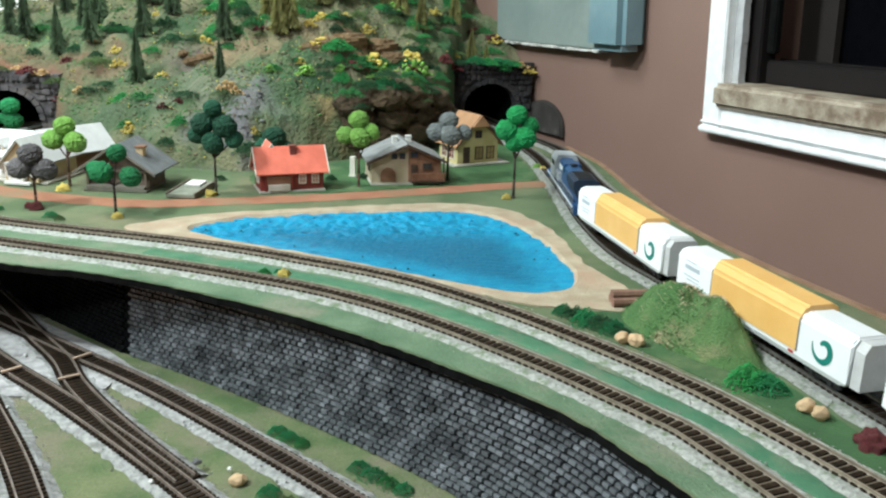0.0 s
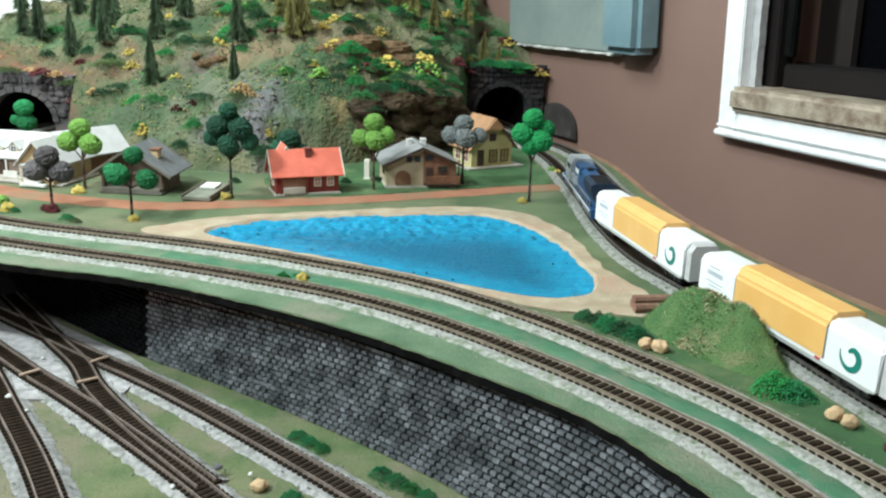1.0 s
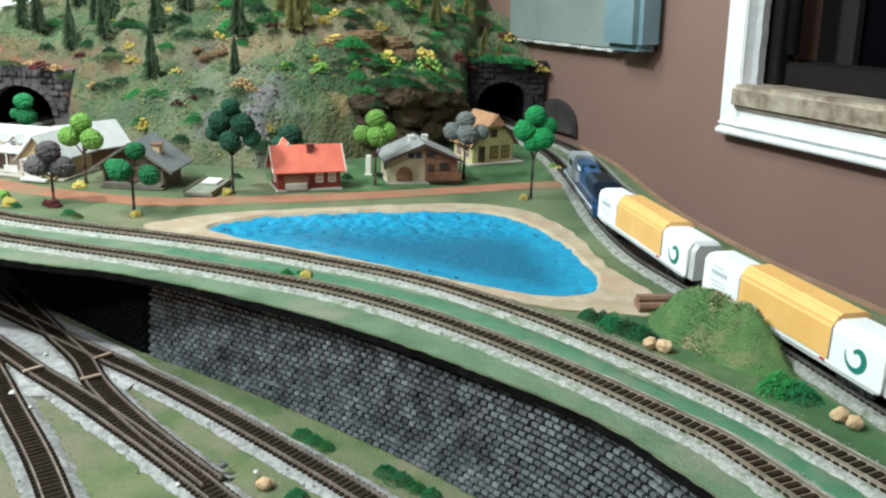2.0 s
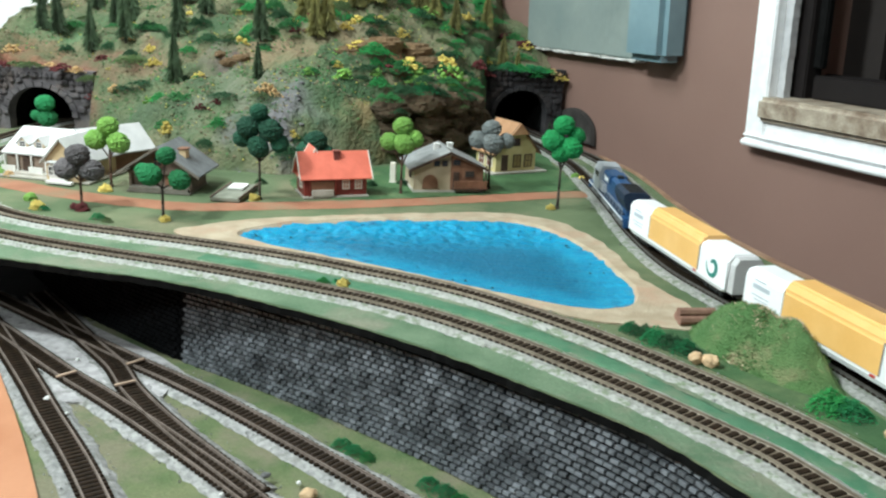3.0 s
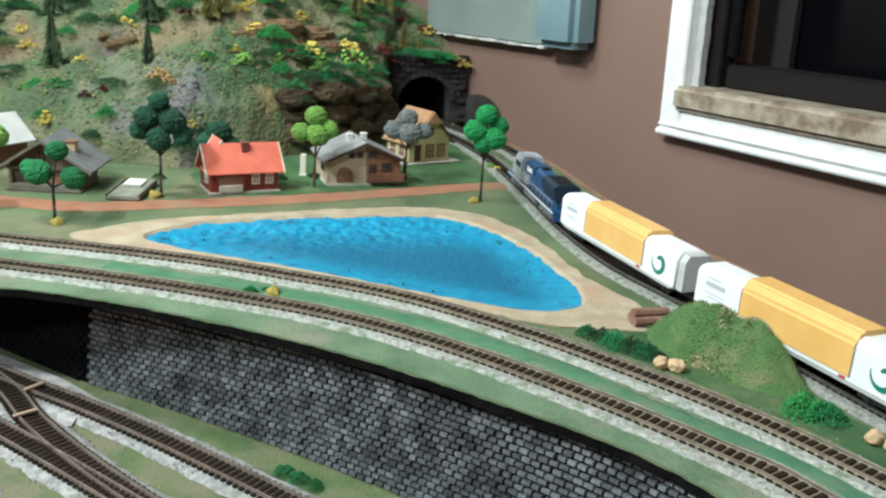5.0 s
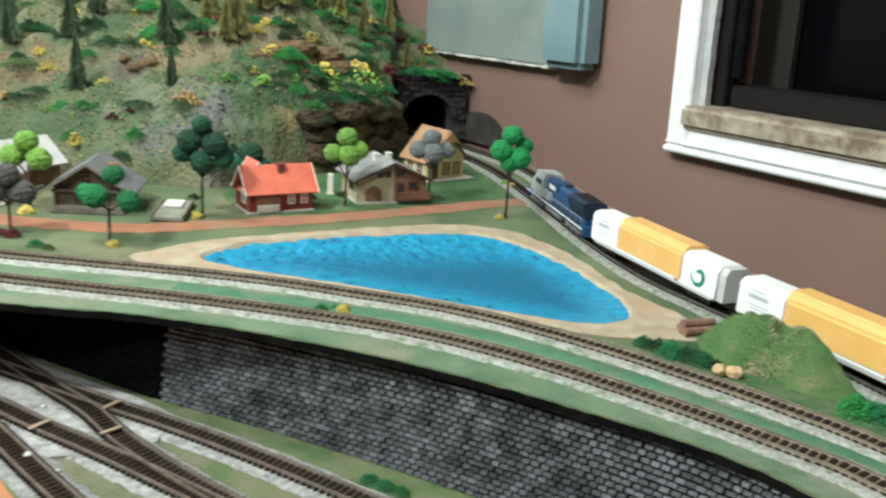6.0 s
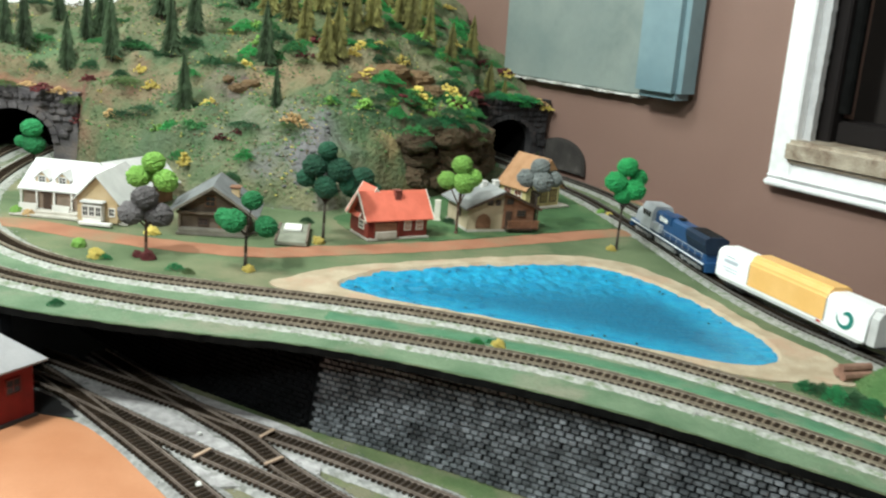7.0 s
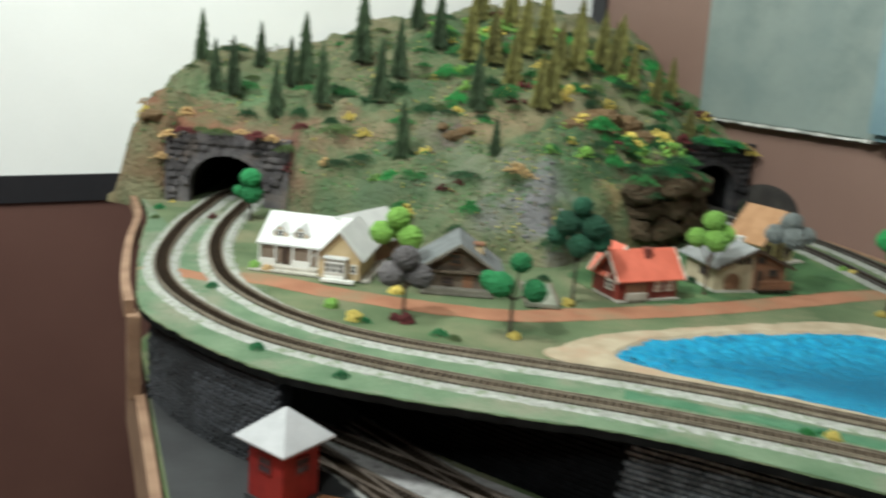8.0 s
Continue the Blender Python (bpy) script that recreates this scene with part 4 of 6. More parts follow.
LEAF = {
    "green": leafy("green_foam", (0.020, 0.25, 0.085)), "bright": leafy("bright_green_scatter", (0.03, 0.31, 0.075)), "deep": leafy("deep_green_foam", (0.013, 0.30, 0.085)), "fern": leafy("green_scatter", (0.035, 0.20, 0.055)),
    "dark": leafy("dark_green_scatter", (0.024, 0.092, 0.035)), "teal": leafy("dark_green_foam", (0.014, 0.090, 0.048)), "lime": leafy("light_green_foam", (0.21, 0.43, 0.085)),
    "yellow": leafy("yellow_foam", (0.70, 0.54, 0.13)), "red": leafy("dark_red_foam", (0.125, 0.022, 0.024)),
    "tan": leafy("dry_orange_foam", (0.58, 0.37, 0.17)), "grey": leafy("grey_foam", (0.165, 0.15, 0.155)),
    "pale": leafy("pale_grey_foam", (0.22, 0.245, 0.24)), "pine": leafy("dark_pine_needles", (0.052, 0.088, 0.042)),
    "olive": leafy("olive_pine_needles", (0.19, 0.18, 0.055)), "moss": leafy("moss_scatter", (0.11, 0.175, 0.06)),
}
BARK = surface("brown_bark", (0.06, 0.03, 0.02), (0.11, 0.055, 0.035), 200, 0.9, 0.4)
BLACKBARK = surface("dark_bark", (0.03, 0.022, 0.018), (0.055, 0.04, 0.03), 200, 0.9, 0.4)


def ball_mesh(seed):
    rnd = random.Random(int(seed * 10))
    bm = bmesh.new()
    bmesh.ops.create_icosphere(bm, subdivisions=4, radius=1.0)
    for v in bm.verts:
        n = v.co.normalized()
        k = 1 + 0.07 * noise.noise(n * 1.7 + Vector((seed, 0, 0))) + 0.022 * noise.noise(n * 9 + Vector((0, seed, 0))) + rnd.uniform(-0.09, 0.08)
        v.co = n * k
        v.co.z *= 0.90
    me = bpy.data.meshes.new("clump")
    bm.to_mesh(me)
    bm.free()
    return me


BALLS = {}


def ball(colour, seed):
    if (colour, seed) not in BALLS:
        me = ball_mesh(seed * 3.7)
        me.materials.append(LEAF[colour])
        BALLS[colour, seed] = me
    return BALLS[colour, seed]


def ball_tree(x, y, high, balls, colour, bark, label, lean=0.0, tight=0.84):
    """A model tree: a thin trunk that forks to foam balls. balls: offset to x and y, height, radius."""
    t = thing("tree", pose(x, y, 0, 0, 0, 0), label, "tree", "village trees")
    fork = (lean * 0.5, 0, high * 0.42)
    bm = bmesh.new()
    tube(bm, (0, 0, -0.002), (lean * 0.3, 0, high * 0.22), 0.0022, 0.0017)
    tube(bm, (lean * 0.3, 0, high * 0.21), fork, 0.0018, 0.0015)
    tube(bm, (0, 0, -0.001), (0, 0, 0.004), 0.0036, 0.0022)
    part("trunk", bm, bark, t, smooth=True)
    for i, (dx, dy, z, r) in enumerate(balls):
        dx, dy = dx * tight, dy * tight
        part("limb", tube(bmesh.new(), fork, (dx, dy, z), 0.0012, 0.0007, 6), bark, t)
        ob = new("foliage_clump", ball(colour, i % 3))
        ob.parent = t
        ob.matrix_basis = pose(dx, dy, z, 17 * i, 0, 47 * i) @ Matrix.Diagonal((r * 0.86, r * 0.86, r * 0.86, 1))
    return t


ball_tree(-0.364, 1.177, 0.082, [(-0.002, 0, 0.068, 0.017), (-0.023, -0.004, 0.050, 0.0165), (0.022, 0.004, 0.049, 0.0165), (0.004, 0.012, 0.048, 0.014)], "grey", BARK, "bare grey foam-ball tree with a brown trunk by the road", tight=0.68)
ball_tree(-0.251, 1.160, 0.090, [(0.006, 0.004, 0.078, 0.0135), (-0.017, -0.002, 0.054, 0.0165), (0.026, 0.0, 0.050, 0.0150), (-0.030, 0.008, 0.055, 0.013)], "green", BLACKBARK, "green foam-ball tree with three crowns by the road")
ball_tree(-0.176, 1.296, 0.122, [(0.000, 0, 0.118, 0.0140), (-0.018, 0.002, 0.096, 0.0180), (0.019, 0, 0.094, 0.0190), (0.0, -0.006, 0.072, 0.0170), (-0.030, 0.006, 0.080, 0.014), (0.032, 0.004, 0.077, 0.014), (0.004, 0.010, 0.104, 0.013)], "teal", BLACKBARK, "tall dark green foam-ball tree beside the road")
ball_tree(0.000, 1.392, 0.096, [(0.000, 0.002, 0.097, 0.0165), (-0.027, 0, 0.074, 0.0155), (0.006, -0.010, 0.073, 0.0175), (0.024, 0.006, 0.080, 0.0150)], "lime", BARK, "light green foam-ball tree in front of the chalet", tight=0.68)
ball_tree(0.223, 1.376, 0.130, [(0.000, 0.002, 0.116, 0.0165), (-0.017, 0.0, 0.094, 0.018), (0.016, -0.003, 0.086, 0.0180), (0.023, 0.006, 0.102, 0.0140), (-0.002, -0.004, 0.078, 0.0145)], "deep", BLACKBARK, "deep green foam-ball tree near the railway track", tight=0.78)
ball_tree(0.120, 1.466, 0.108, [(0.000, 0, 0.091, 0.0165), (-0.022, 0, 0.073, 0.0165), (0.005, -0.010, 0.071, 0.0185), (0.027, 0.004, 0.074, 0.0140)], "pale", BLACKBARK, "grey foam-ball tree in front of the yellow house")
ball_tree(-0.388, 1.300, 0.094, [(0.000, 0, 0.084, 0.0165), (-0.022, 0, 0.064, 0.0170), (0.019, -0.006, 0.063, 0.0175), (0.002, 0.012, 0.066, 0.014)], "lime", BARK, "light green foam-ball tree behind the grey one")
ball_tree(-0.640, 1.575, 0.080, [(-0.002, 0, 0.066, 0.0180), (0.0, 0.002, 0.041, 0.0185), (-0.022, 0, 0.044, 0.0110)], "green", BLACKBARK, "small green tree beside the tunnel mouth")
ball_tree(-0.135, 1.430, 0.085, [(0.0, 0, 0.060, 0.020), (-0.017, 0, 0.045, 0.017), (0.018, 0.004, 0.040, 0.018)], "teal", BLACKBARK, "dark green bushy tree at the foot of the mountain")


def pine_mesh(seed, colour):
    rnd = random.Random(seed)
    verts, faces = [], []
    tiers, ring = 18, 14
    fat = 0.185 if colour == "olive" else 0.155
    for k in range(tiers):
        u = k / tiers
        z0, z1 = 0.08 + 0.86 * u, min(1.0, 0.08 + 0.86 * u + 0.17)
        r = fat * (1 - u) ** 0.8 + 0.018
        base = len(verts)
        verts.append((0, 0, z1))
        for i in range(ring * 2):
            a = math.pi * i / ring + k
            rr = r * (rnd.uniform(0.75, 1.2) if i % 2 == 0 else rnd.uniform(0.3, 0.5))
            verts.append((rr * math.cos(a), rr * math.sin(a), z0 - (0.035 if i % 2 == 0 else -0.02) * rnd.uniform(0.4, 1.4)))
        for i in range(ring * 2):
            faces.append((base, base + 1 + i, base + 1 + (i + 1) % (ring * 2)))
    me = mesh_of("needles", verts, faces)
    me.materials.append(LEAF[colour])
    return me


TRUNK = bpy.data.meshes.new("trunk")
tbm = tube(bmesh.new(), (0, 0, -0.15), (0, 0, 0.95), 0.022, 0.008, 6)
tbm.to_mesh(TRUNK)
tbm.free()
TRUNK.materials.append(BLACKBARK)
PINES = {c: [pine_mesh(i * 7 + len(c), c) for i in range(3)] for c in ("pine", "olive")}


def pine(x, y, high, colour, i):
    label = "dark bristly model pine on the mountain" if colour == "pine" else "olive bristly model pine on the mountain"
    t = thing("pine_tree", pose(x, y, hill_height(x, y) - 0.003, 0, 0, 61 * i), label, "tree", "mountain pines")
    for nm, me in (("trunk", TRUNK), ("needles", PINES[colour][i % 3])):
        ob = new(nm, me)
        ob.parent = t
        ob.matrix_basis = Matrix.Diagonal((high, high, high, 1))


PINE_AT = [(-0.772, 1.805, 0.085), (-0.655, 1.766, 0.09), (-0.656, 1.87, 0.085), (-0.572, 1.735, 0.10), (-0.42, 1.594, 0.085), (-0.479, 1.753, 0.10), (-0.282, 1.609, 0.060), (-0.318, 1.733, 0.10),
           (-0.822, 1.886, 0.09), (-0.739, 1.802, 0.095), (-0.729, 1.938, 0.08), (-0.635, 1.889, 0.12), (-0.539, 1.928, 0.13), (-0.459, 1.84, 0.10), (-0.458, 2.10, 0.10), (-0.405, 2.0, 0.11), (0.205, 2.00, 0.045)]
OLIVE_AT = [(-0.217, 1.73, 0.085), (-0.200, 1.742, 0.095), (-0.039, 1.977, 0.08), (0.005, 1.952, 0.075), (0.097, 2.06, 0.08), (0.129, 2.05, 0.07), (-0.072, 2.001, 0.10), (-0.149, 1.914, 0.10),
            (-0.342, 1.926, 0.11), (-0.30, 1.90, 0.10), (-0.262, 1.82, 0.09), (-0.245, 1.944, 0.11), (-0.207, 2.001, 0.11), (-0.181, 1.894, 0.09), (-0.133, 2.10, 0.10), (-0.094, 2.026, 0.10), (-0.042, 2.16, 0.09), (0.056, 2.09, 0.08), (-0.337, 2.2, 0.11), (-0.274, 2.124, 0.11)]
for i, (x, y, h) in enumerate(PINE_AT):
    pine(x, y, h * 1.12, "pine", i)
for i, (x, y, h) in enumerate(OLIVE_AT):
    pine(x, y, h * 1.12, "olive", i)


def bush_mesh(seed, colour):
    rnd = random.Random(seed)
    bm = bmesh.new()
    ax = rnd.uniform(0.7, 1.15)
    for k in range(46):
        a, d = rnd.uniform(0, 6.28), rnd.uniform(0, 1) ** 0.7 * rnd.uniform(0.75, 1.15)
        r = rnd.uniform(0.10, 0.27) * (1.15 - 0.5 * d)
        m = pose(d * math.cos(a) * ax, d * math.sin(a) / ax, 0.05 + rnd.uniform(0, 0.9) * max(0.1, 1 - d * d), rnd.uniform(0, 90), rnd.uniform(0, 90), 0) @ Matrix.Diagonal((r, r * rnd.uniform(0.6, 1), r * rnd.uniform(0.6, 1), 1))
        geo = bmesh.ops.create_icosphere(bm, subdivisions=1, radius=1.0, matrix=m)
        for v in geo["verts"]:
            v.co += Vector((rnd.uniform(-1, 1), rnd.uniform(-1, 1), rnd.uniform(-1, 1))) * 0.05
    me = bpy.data.meshes.new("bush")
    bm.to_mesh(me)
    bm.free()
    me.materials.append(LEAF[colour])
    return me


def lump_mesh(seed, colour):
    """A soft foam lump: a squashed ball with swellings and a fuzzy skin."""
    rnd = random.Random(seed)
    bm = bmesh.new()
    bmesh.ops.create_icosphere(bm, subdivisions=4, radius=1.0)
    for v in bm.verts:
        n = v.co.normalized()
        k = 1 + 0.42 * noise.noise(n * 1.8 + Vector((seed, 0, 0))) + 0.16 * noise.noise(n * 4.3 + Vector((0, seed, 0))) + rnd.uniform(-0.06, 0.06)
        v.co = Vector((n.x * k, n.y * k, max(-0.1, n.z * k) + 0.1))
    me = bpy.data.meshes.new("lump")
    bm.to_mesh(me)
    bm.free()
    me.polygons.foreach_set("use_smooth", [True] * len(me.polygons))
    me.materials.append(LEAF[colour])
    return me


def fern_mesh(seed, colour):
    """A fluffy clump of torn foam: many small crumbs heaped round a low dome, ragged at its edge."""
    rnd = random.Random(seed + 40)
    verts, faces = [], []
    oct_f = ((0, 2, 4), (2, 1, 4), (1, 3, 4), (3, 0, 4), (2, 0, 5), (1, 2, 5), (3, 1, 5), (0, 3, 5))
    for k in range(620):
        a, d = rnd.uniform(0, 6.283), rnd.random() ** 0.6 * rnd.uniform(0.7, 1.25)
        top = max(0.06, 1.0 - 0.85 * d * d) * (0.85 + 0.5 * noise.noise((d * math.cos(a) * 2.4, d * math.sin(a) * 2.4, seed)))
        c = Vector((d * math.cos(a) * 1.1, d * math.sin(a) * 0.9, top * rnd.uniform(0.35, 1.0)))
        q = Euler((rnd.uniform(0, 3), rnd.uniform(0, 3), rnd.uniform(0, 3))).to_matrix()
        r = rnd.uniform(0.038, 0.088)
        o = len(verts)
        for v in ((1, 0, 0), (-1, 0, 0), (0, 0.8, 0), (0, -0.8, 0), (0, 0, 0.7), (0, 0, -0.7)):
            verts.append(c + q @ (Vector(v) * r * rnd.uniform(0.7, 1.3)))
        faces += [tuple(o + i for i in f) for f in oct_f]
    me = mesh_of("fern", verts, faces)
    me.materials.append(LEAF[colour])
    return me


BUSHES = {}
WORDS = {"green": "small green foam bush", "bright": "small bright green foam bush", "dark": "small dark green foam bush", "lime": "small yellow-green foam bush", "yellow": "small yellow flowering foam bush",
         "red": "small dark red foam bush", "tan": "small dry orange foam bush", "moss": "small olive green scatter bush", "fern": "small leafy green scatter bush"}


def bush(x, y, r, colour, z=None, where="on the mountain slope", flat=0.95):
    r *= 1.25 if z is None else 1.0
    k = (colour, int(abs(x * 1000 + y * 700)) % 3)
    soft = "board" in where
    k += (soft,)
    r *= 0.95 if "yard" in where else 0.78 if "board" in where else 1.0
    if k not in BUSHES:
        BUSHES[k] = (fern_mesh if colour in ("green", "bright", "dark", "fern", "moss") else lump_mesh if soft else bush_mesh)(k[1] * 5 + len(colour), colour)
    ob = new("bush", BUSHES[k])
    zz = hill_height(x, y) if z is None else z
    ob.matrix_basis = pose(x, y, zz - 0.08 * r, 0, 0, (x * 9000) % 360) @ Matrix.Diagonal((r, r, r * flat, 1))
    tagged(ob, WORDS[colour] + " " + where, "bush", "bushes")


for x, y, r in ((-0.523, 1.731, 0.011), (-0.488, 1.668, 0.012), (-0.385, 1.611, 0.012), (-0.398, 1.506, 0.013), (-0.164, 1.678, 0.008), (-0.176, 1.783, 0.013), (-0.09, 1.880, 0.013), (0.068, 2.02, 0.010),
                (-0.399, 1.85, 0.012), (0.205, 1.985, 0.016), (-0.013, 2.14, 0.010), (-0.27, 1.77, 0.012), (-0.19, 1.50, 0.009), (-0.855, 1.705, 0.013), (-0.79, 1.655, 0.012), (-0.60, 1.83, 0.009), (-0.50, 1.86, 0.008)):
    bush(x, y, r, "yellow")
for x, y, r in ((-0.45, 1.568, 0.010), (-0.146, 1.638, 0.013), (-0.031, 1.759, 0.010), (-0.068, 1.777, 0.013), (-0.14, 1.648, 0.009), (-0.2, 1.62, 0.010), (-0.10, 1.70, 0.011), (-0.34, 1.80, 0.014), (-0.05, 1.86, 0.012)):
    bush(x, y, r, "lime")
for x, y, r in ((-0.35, 1.533, 0.011), (-0.332, 1.546, 0.009), (0.059, 1.924, 0.015), (0.08, 1.915, 0.012), (-0.772, 1.705, 0.014), (-0.645, 1.705, 0.013), (-0.74, 1.71, 0.010), (-0.60, 1.70, 0.012), (-0.585, 1.67, 0.010), (-0.695, 1.565, 0.011)):
    bush(x, y, r, "red", None if y > 1.6 else max(0, hill_height(x, y)))
for x, y, r in ((-0.248, 1.552, 0.013), (-0.232, 1.545, 0.010), (-0.57, 1.74, 0.010), (-0.80, 1.74, 0.014), (-0.54, 1.62, 0.010), (-0.87, 1.76, 0.014)):
    bush(x, y, r, "tan")
for x, y, r in ((-0.408, 1.521, 0.014), (-0.309, 1.499, 0.014), (-0.237, 1.837, 0.015), (-0.351, 1.785, 0.019), (-0.36, 1.757, 0.018), (-0.077, 1.76, 0.016), (-0.038, 1.798, 0.016), (0.026, 1.796, 0.016), (0.082, 1.971, 0.016), (0.117, 1.98, 0.018),
                (-0.126, 2.0, 0.015), (-0.025, 2.12, 0.015), (-0.15, 1.885, 0.015), (-0.431, 1.555, 0.013), (0.146, 1.965, 0.017), (0.054, 1.86, 0.016), (-0.093, 1.688, 0.016), (-0.198, 1.628, 0.012), (0.0, 1.83, 0.016), (-0.02, 1.745, 0.015)):
    bush(x, y, r, "bright" if int(abs(x) * 1000) % 2 else "fern")
for x, y, r in ((-0.174, 1.507, 0.016), (-0.325, 1.479, 0.013), (-0.548, 1.704, 0.013), (-0.606, 1.739, 0.015), (-0.458, 1.809, 0.017), (-0.301, 1.799, 0.018), (-0.398, 1.691, 0.017), (-0.068, 1.97, 0.017), (-0.131, 1.80, 0.013),
                (0.001, 2.02, 0.016), (0.10, 1.90, 0.016), (-0.19, 1.47, 0.018), (-0.06, 1.70, 0.016), (-0.70, 1.76, 0.014), (-0.56, 1.80, 0.018), (-0.50, 1.77, 0.015)):
    bush(x, y, r, "dark")
rnd = random.Random(21)
for i in range(90):      # low mats of shrub
    x, y = rnd.uniform(-0.85, 0.12), rnd.uniform(1.52, 2.2)
    if hill_height(x, y) > 0.05 and not in_cutting(x, y) and (WALL.inverted() @ Vector((x, y, 0))).y < -0.06:
        bush(x, y, rnd.uniform(0.012, 0.026), rnd.choice(("moss", "moss", "fern", "fern", "dark", "dark", "bright", "moss")), flat=0.42)

for i in range(150):
    x, y = rnd.uniform(-0.42, 0.16), rnd.uniform(1.70, 2.25)
    if hill_height(x, y) > 0.05 and not in_cutting(x, y) and (WALL.inverted() @ Vector((x, y, 0))).y < -0.05:
        bush(x, y, rnd.uniform(0.012, 0.025), rnd.choice(("fern", "fern", "bright", "bright", "dark", "dark", "yellow", "lime", "lime", "moss", "moss", "fern", "red")), flat=rnd.uniform(0.45, 0.95))


def ground_cover(count):
    """Fine scatter over the mountain: thousands of crumbs, joined."""
    rs = np.random.RandomState(8)
    verts, faces = [], []
    oct_f = ((0, 2, 4), (2, 1, 4), (1, 3, 4), (3, 0, 4), (2, 0, 5), (1, 2, 5), (3, 1, 5), (0, 3, 5))
    k = 0
    while k < count:
        x, y = rs.uniform(-0.88, 0.22), rs.uniform(1.45, 2.2)
        z = hill_height(x, y)
        if z < 0.012 or in_cutting(x, y) or noise.noise((x * 14, y * 14, 12)) < rs.uniform(-0.35, 0.25) or (WALL.inverted() @ Vector((x, y, 0))).y > -0.03:
            continue
        r = rs.uniform(0.0010, 0.0030)
        a, b, c = rs.uniform(0.6, 1.3, 3) * r
        t = rs.uniform(0, 6.28)
        o = len(verts)
        for dx, dy, dz in ((a, 0, 0), (-a, 0, 0), (0, b, 0), (0, -b, 0), (0, 0, c), (0, 0, -c)):
            verts.append((x + dx * math.cos(t) - dy * math.sin(t), y + dx * math.sin(t) + dy * math.cos(t), z + dz * 0.8 + 0.0006))
        faces += [tuple(o + i for i in f) for f in oct_f]
        k += 1
    m = surface("scatter_crumbs", (0.1, 0.1, 0.1), (0.2, 0.2, 0.2), 60, 0.95, 0.3)
    nt = m.node_tree
    geo = nt.nodes.new("ShaderNodeNewGeometry")
    ramp = nt.nodes.new("ShaderNodeValToRGB")
    ramp.color_ramp.interpolation = "CONSTANT"
    tones = ((0, (0.05, 0.12, 0.04)), (0.22, (0.12, 0.13, 0.065)), (0.42, (0.19, 0.16, 0.10)), (0.58, (0.04, 0.075, 0.03)), (0.72, (0.12, 0.09, 0.055)), (0.84, (0.06, 0.22, 0.06)), (0.94, (0.38, 0.34, 0.09)))
    for i, (at, c) in enumerate(tones):
        el = ramp.color_ramp.elements[i] if i < 2 else ramp.color_ramp.elements.new(at)
        el.position, el.color = at, (*c, 1)
    nt.links.new(geo.outputs["Random Per Island"], ramp.inputs[0])
    nt.links.new(ramp.outputs[0], nt.nodes["Principled BSDF"].inputs["Base Color"])
    tagged(placed("ground_cover", mesh_of("ground_cover", verts, faces), m), "green and brown scatter crumbs on the mountain", "scatter", kind="stuff")


ground_cover(15000)

# bushes on the flat ground
for x, y, r, c in ((-0.006, 0.979, 0.010, "bright"), (0.014, 0.977, 0.008, "yellow"), (0.006, 0.984, 0.006, "green"), (0.288, 0.926, 0.013, "green"), (0.298, 0.918, 0.016, "dark"), (0.308, 0.908, 0.018, "green"), (0.319, 0.899, 0.018, "dark"), (0.330, 0.889, 0.017, "green"), (0.338, 0.880, 0.012, "dark"),
                   (0.424, 0.800, 0.023, "bright"), (0.436, 0.792, 0.021, "green"), (0.486, 0.714, 0.014, "red"), (-0.322, 1.137, 0.012, "green"), (-0.306, 1.128, 0.009, "moss"), (-0.413, 1.162, 0.012, "yellow"), (-0.402, 1.156, 0.009, "green"),
                   (-0.445, 1.198, 0.010, "lime"), (-0.486, 1.050, 0.011, "green"), (-0.399, 1.003, 0.010, "green"), (-0.585, 1.224, 0.011, "green"), (-0.561, 1.318, 0.012, "lime"), (-0.545, 1.312, 0.009, "tan"),
                   (-0.246, 1.152, 0.008, "yellow"), (-0.181, 1.288, 0.010, "yellow"), (0.214, 1.368, 0.008, "yellow"), (-0.382, 1.272, 0.011, "yellow"), (-0.360, 1.169, 0.011, "red"), (-0.372, 1.175, 0.008, "red"),
                   (0.252, 1.60, 0.010, "lime"), (0.262, 1.585, 0.008, "yellow"), (0.178, 1.64, 0.011, "green"), (-0.05, 1.43, 0.013, "dark"), (-0.005, 1.45, 0.014, "dark"), (0.10, 1.70, 0.018, "dark"), (-0.79, 1.60, 0.012, "green"), (-0.77, 1.53, 0.010, "moss"), (-0.205, 1.39, 0.012, "dark")):
    bush(x, y, r, c, 0.001, "on the green board")
for x, y, r, c in ((0.045, 0.848, 0.009, "green"), (0.058, 0.838, 0.010, "green"), (0.072, 0.830, 0.008, "bright"), (0.128, 0.800, 0.010, "green"), (0.142, 0.790, 0.011, "green"), (0.156, 0.780, 0.010, "bright"), (0.170, 0.773, 0.009, "green"), (0.068, 0.750, 0.011, "green"), (0.085, 0.742, 0.008, "moss")):
    bush(x, y, r, c, LOW + 0.001, "on the lower yard board")


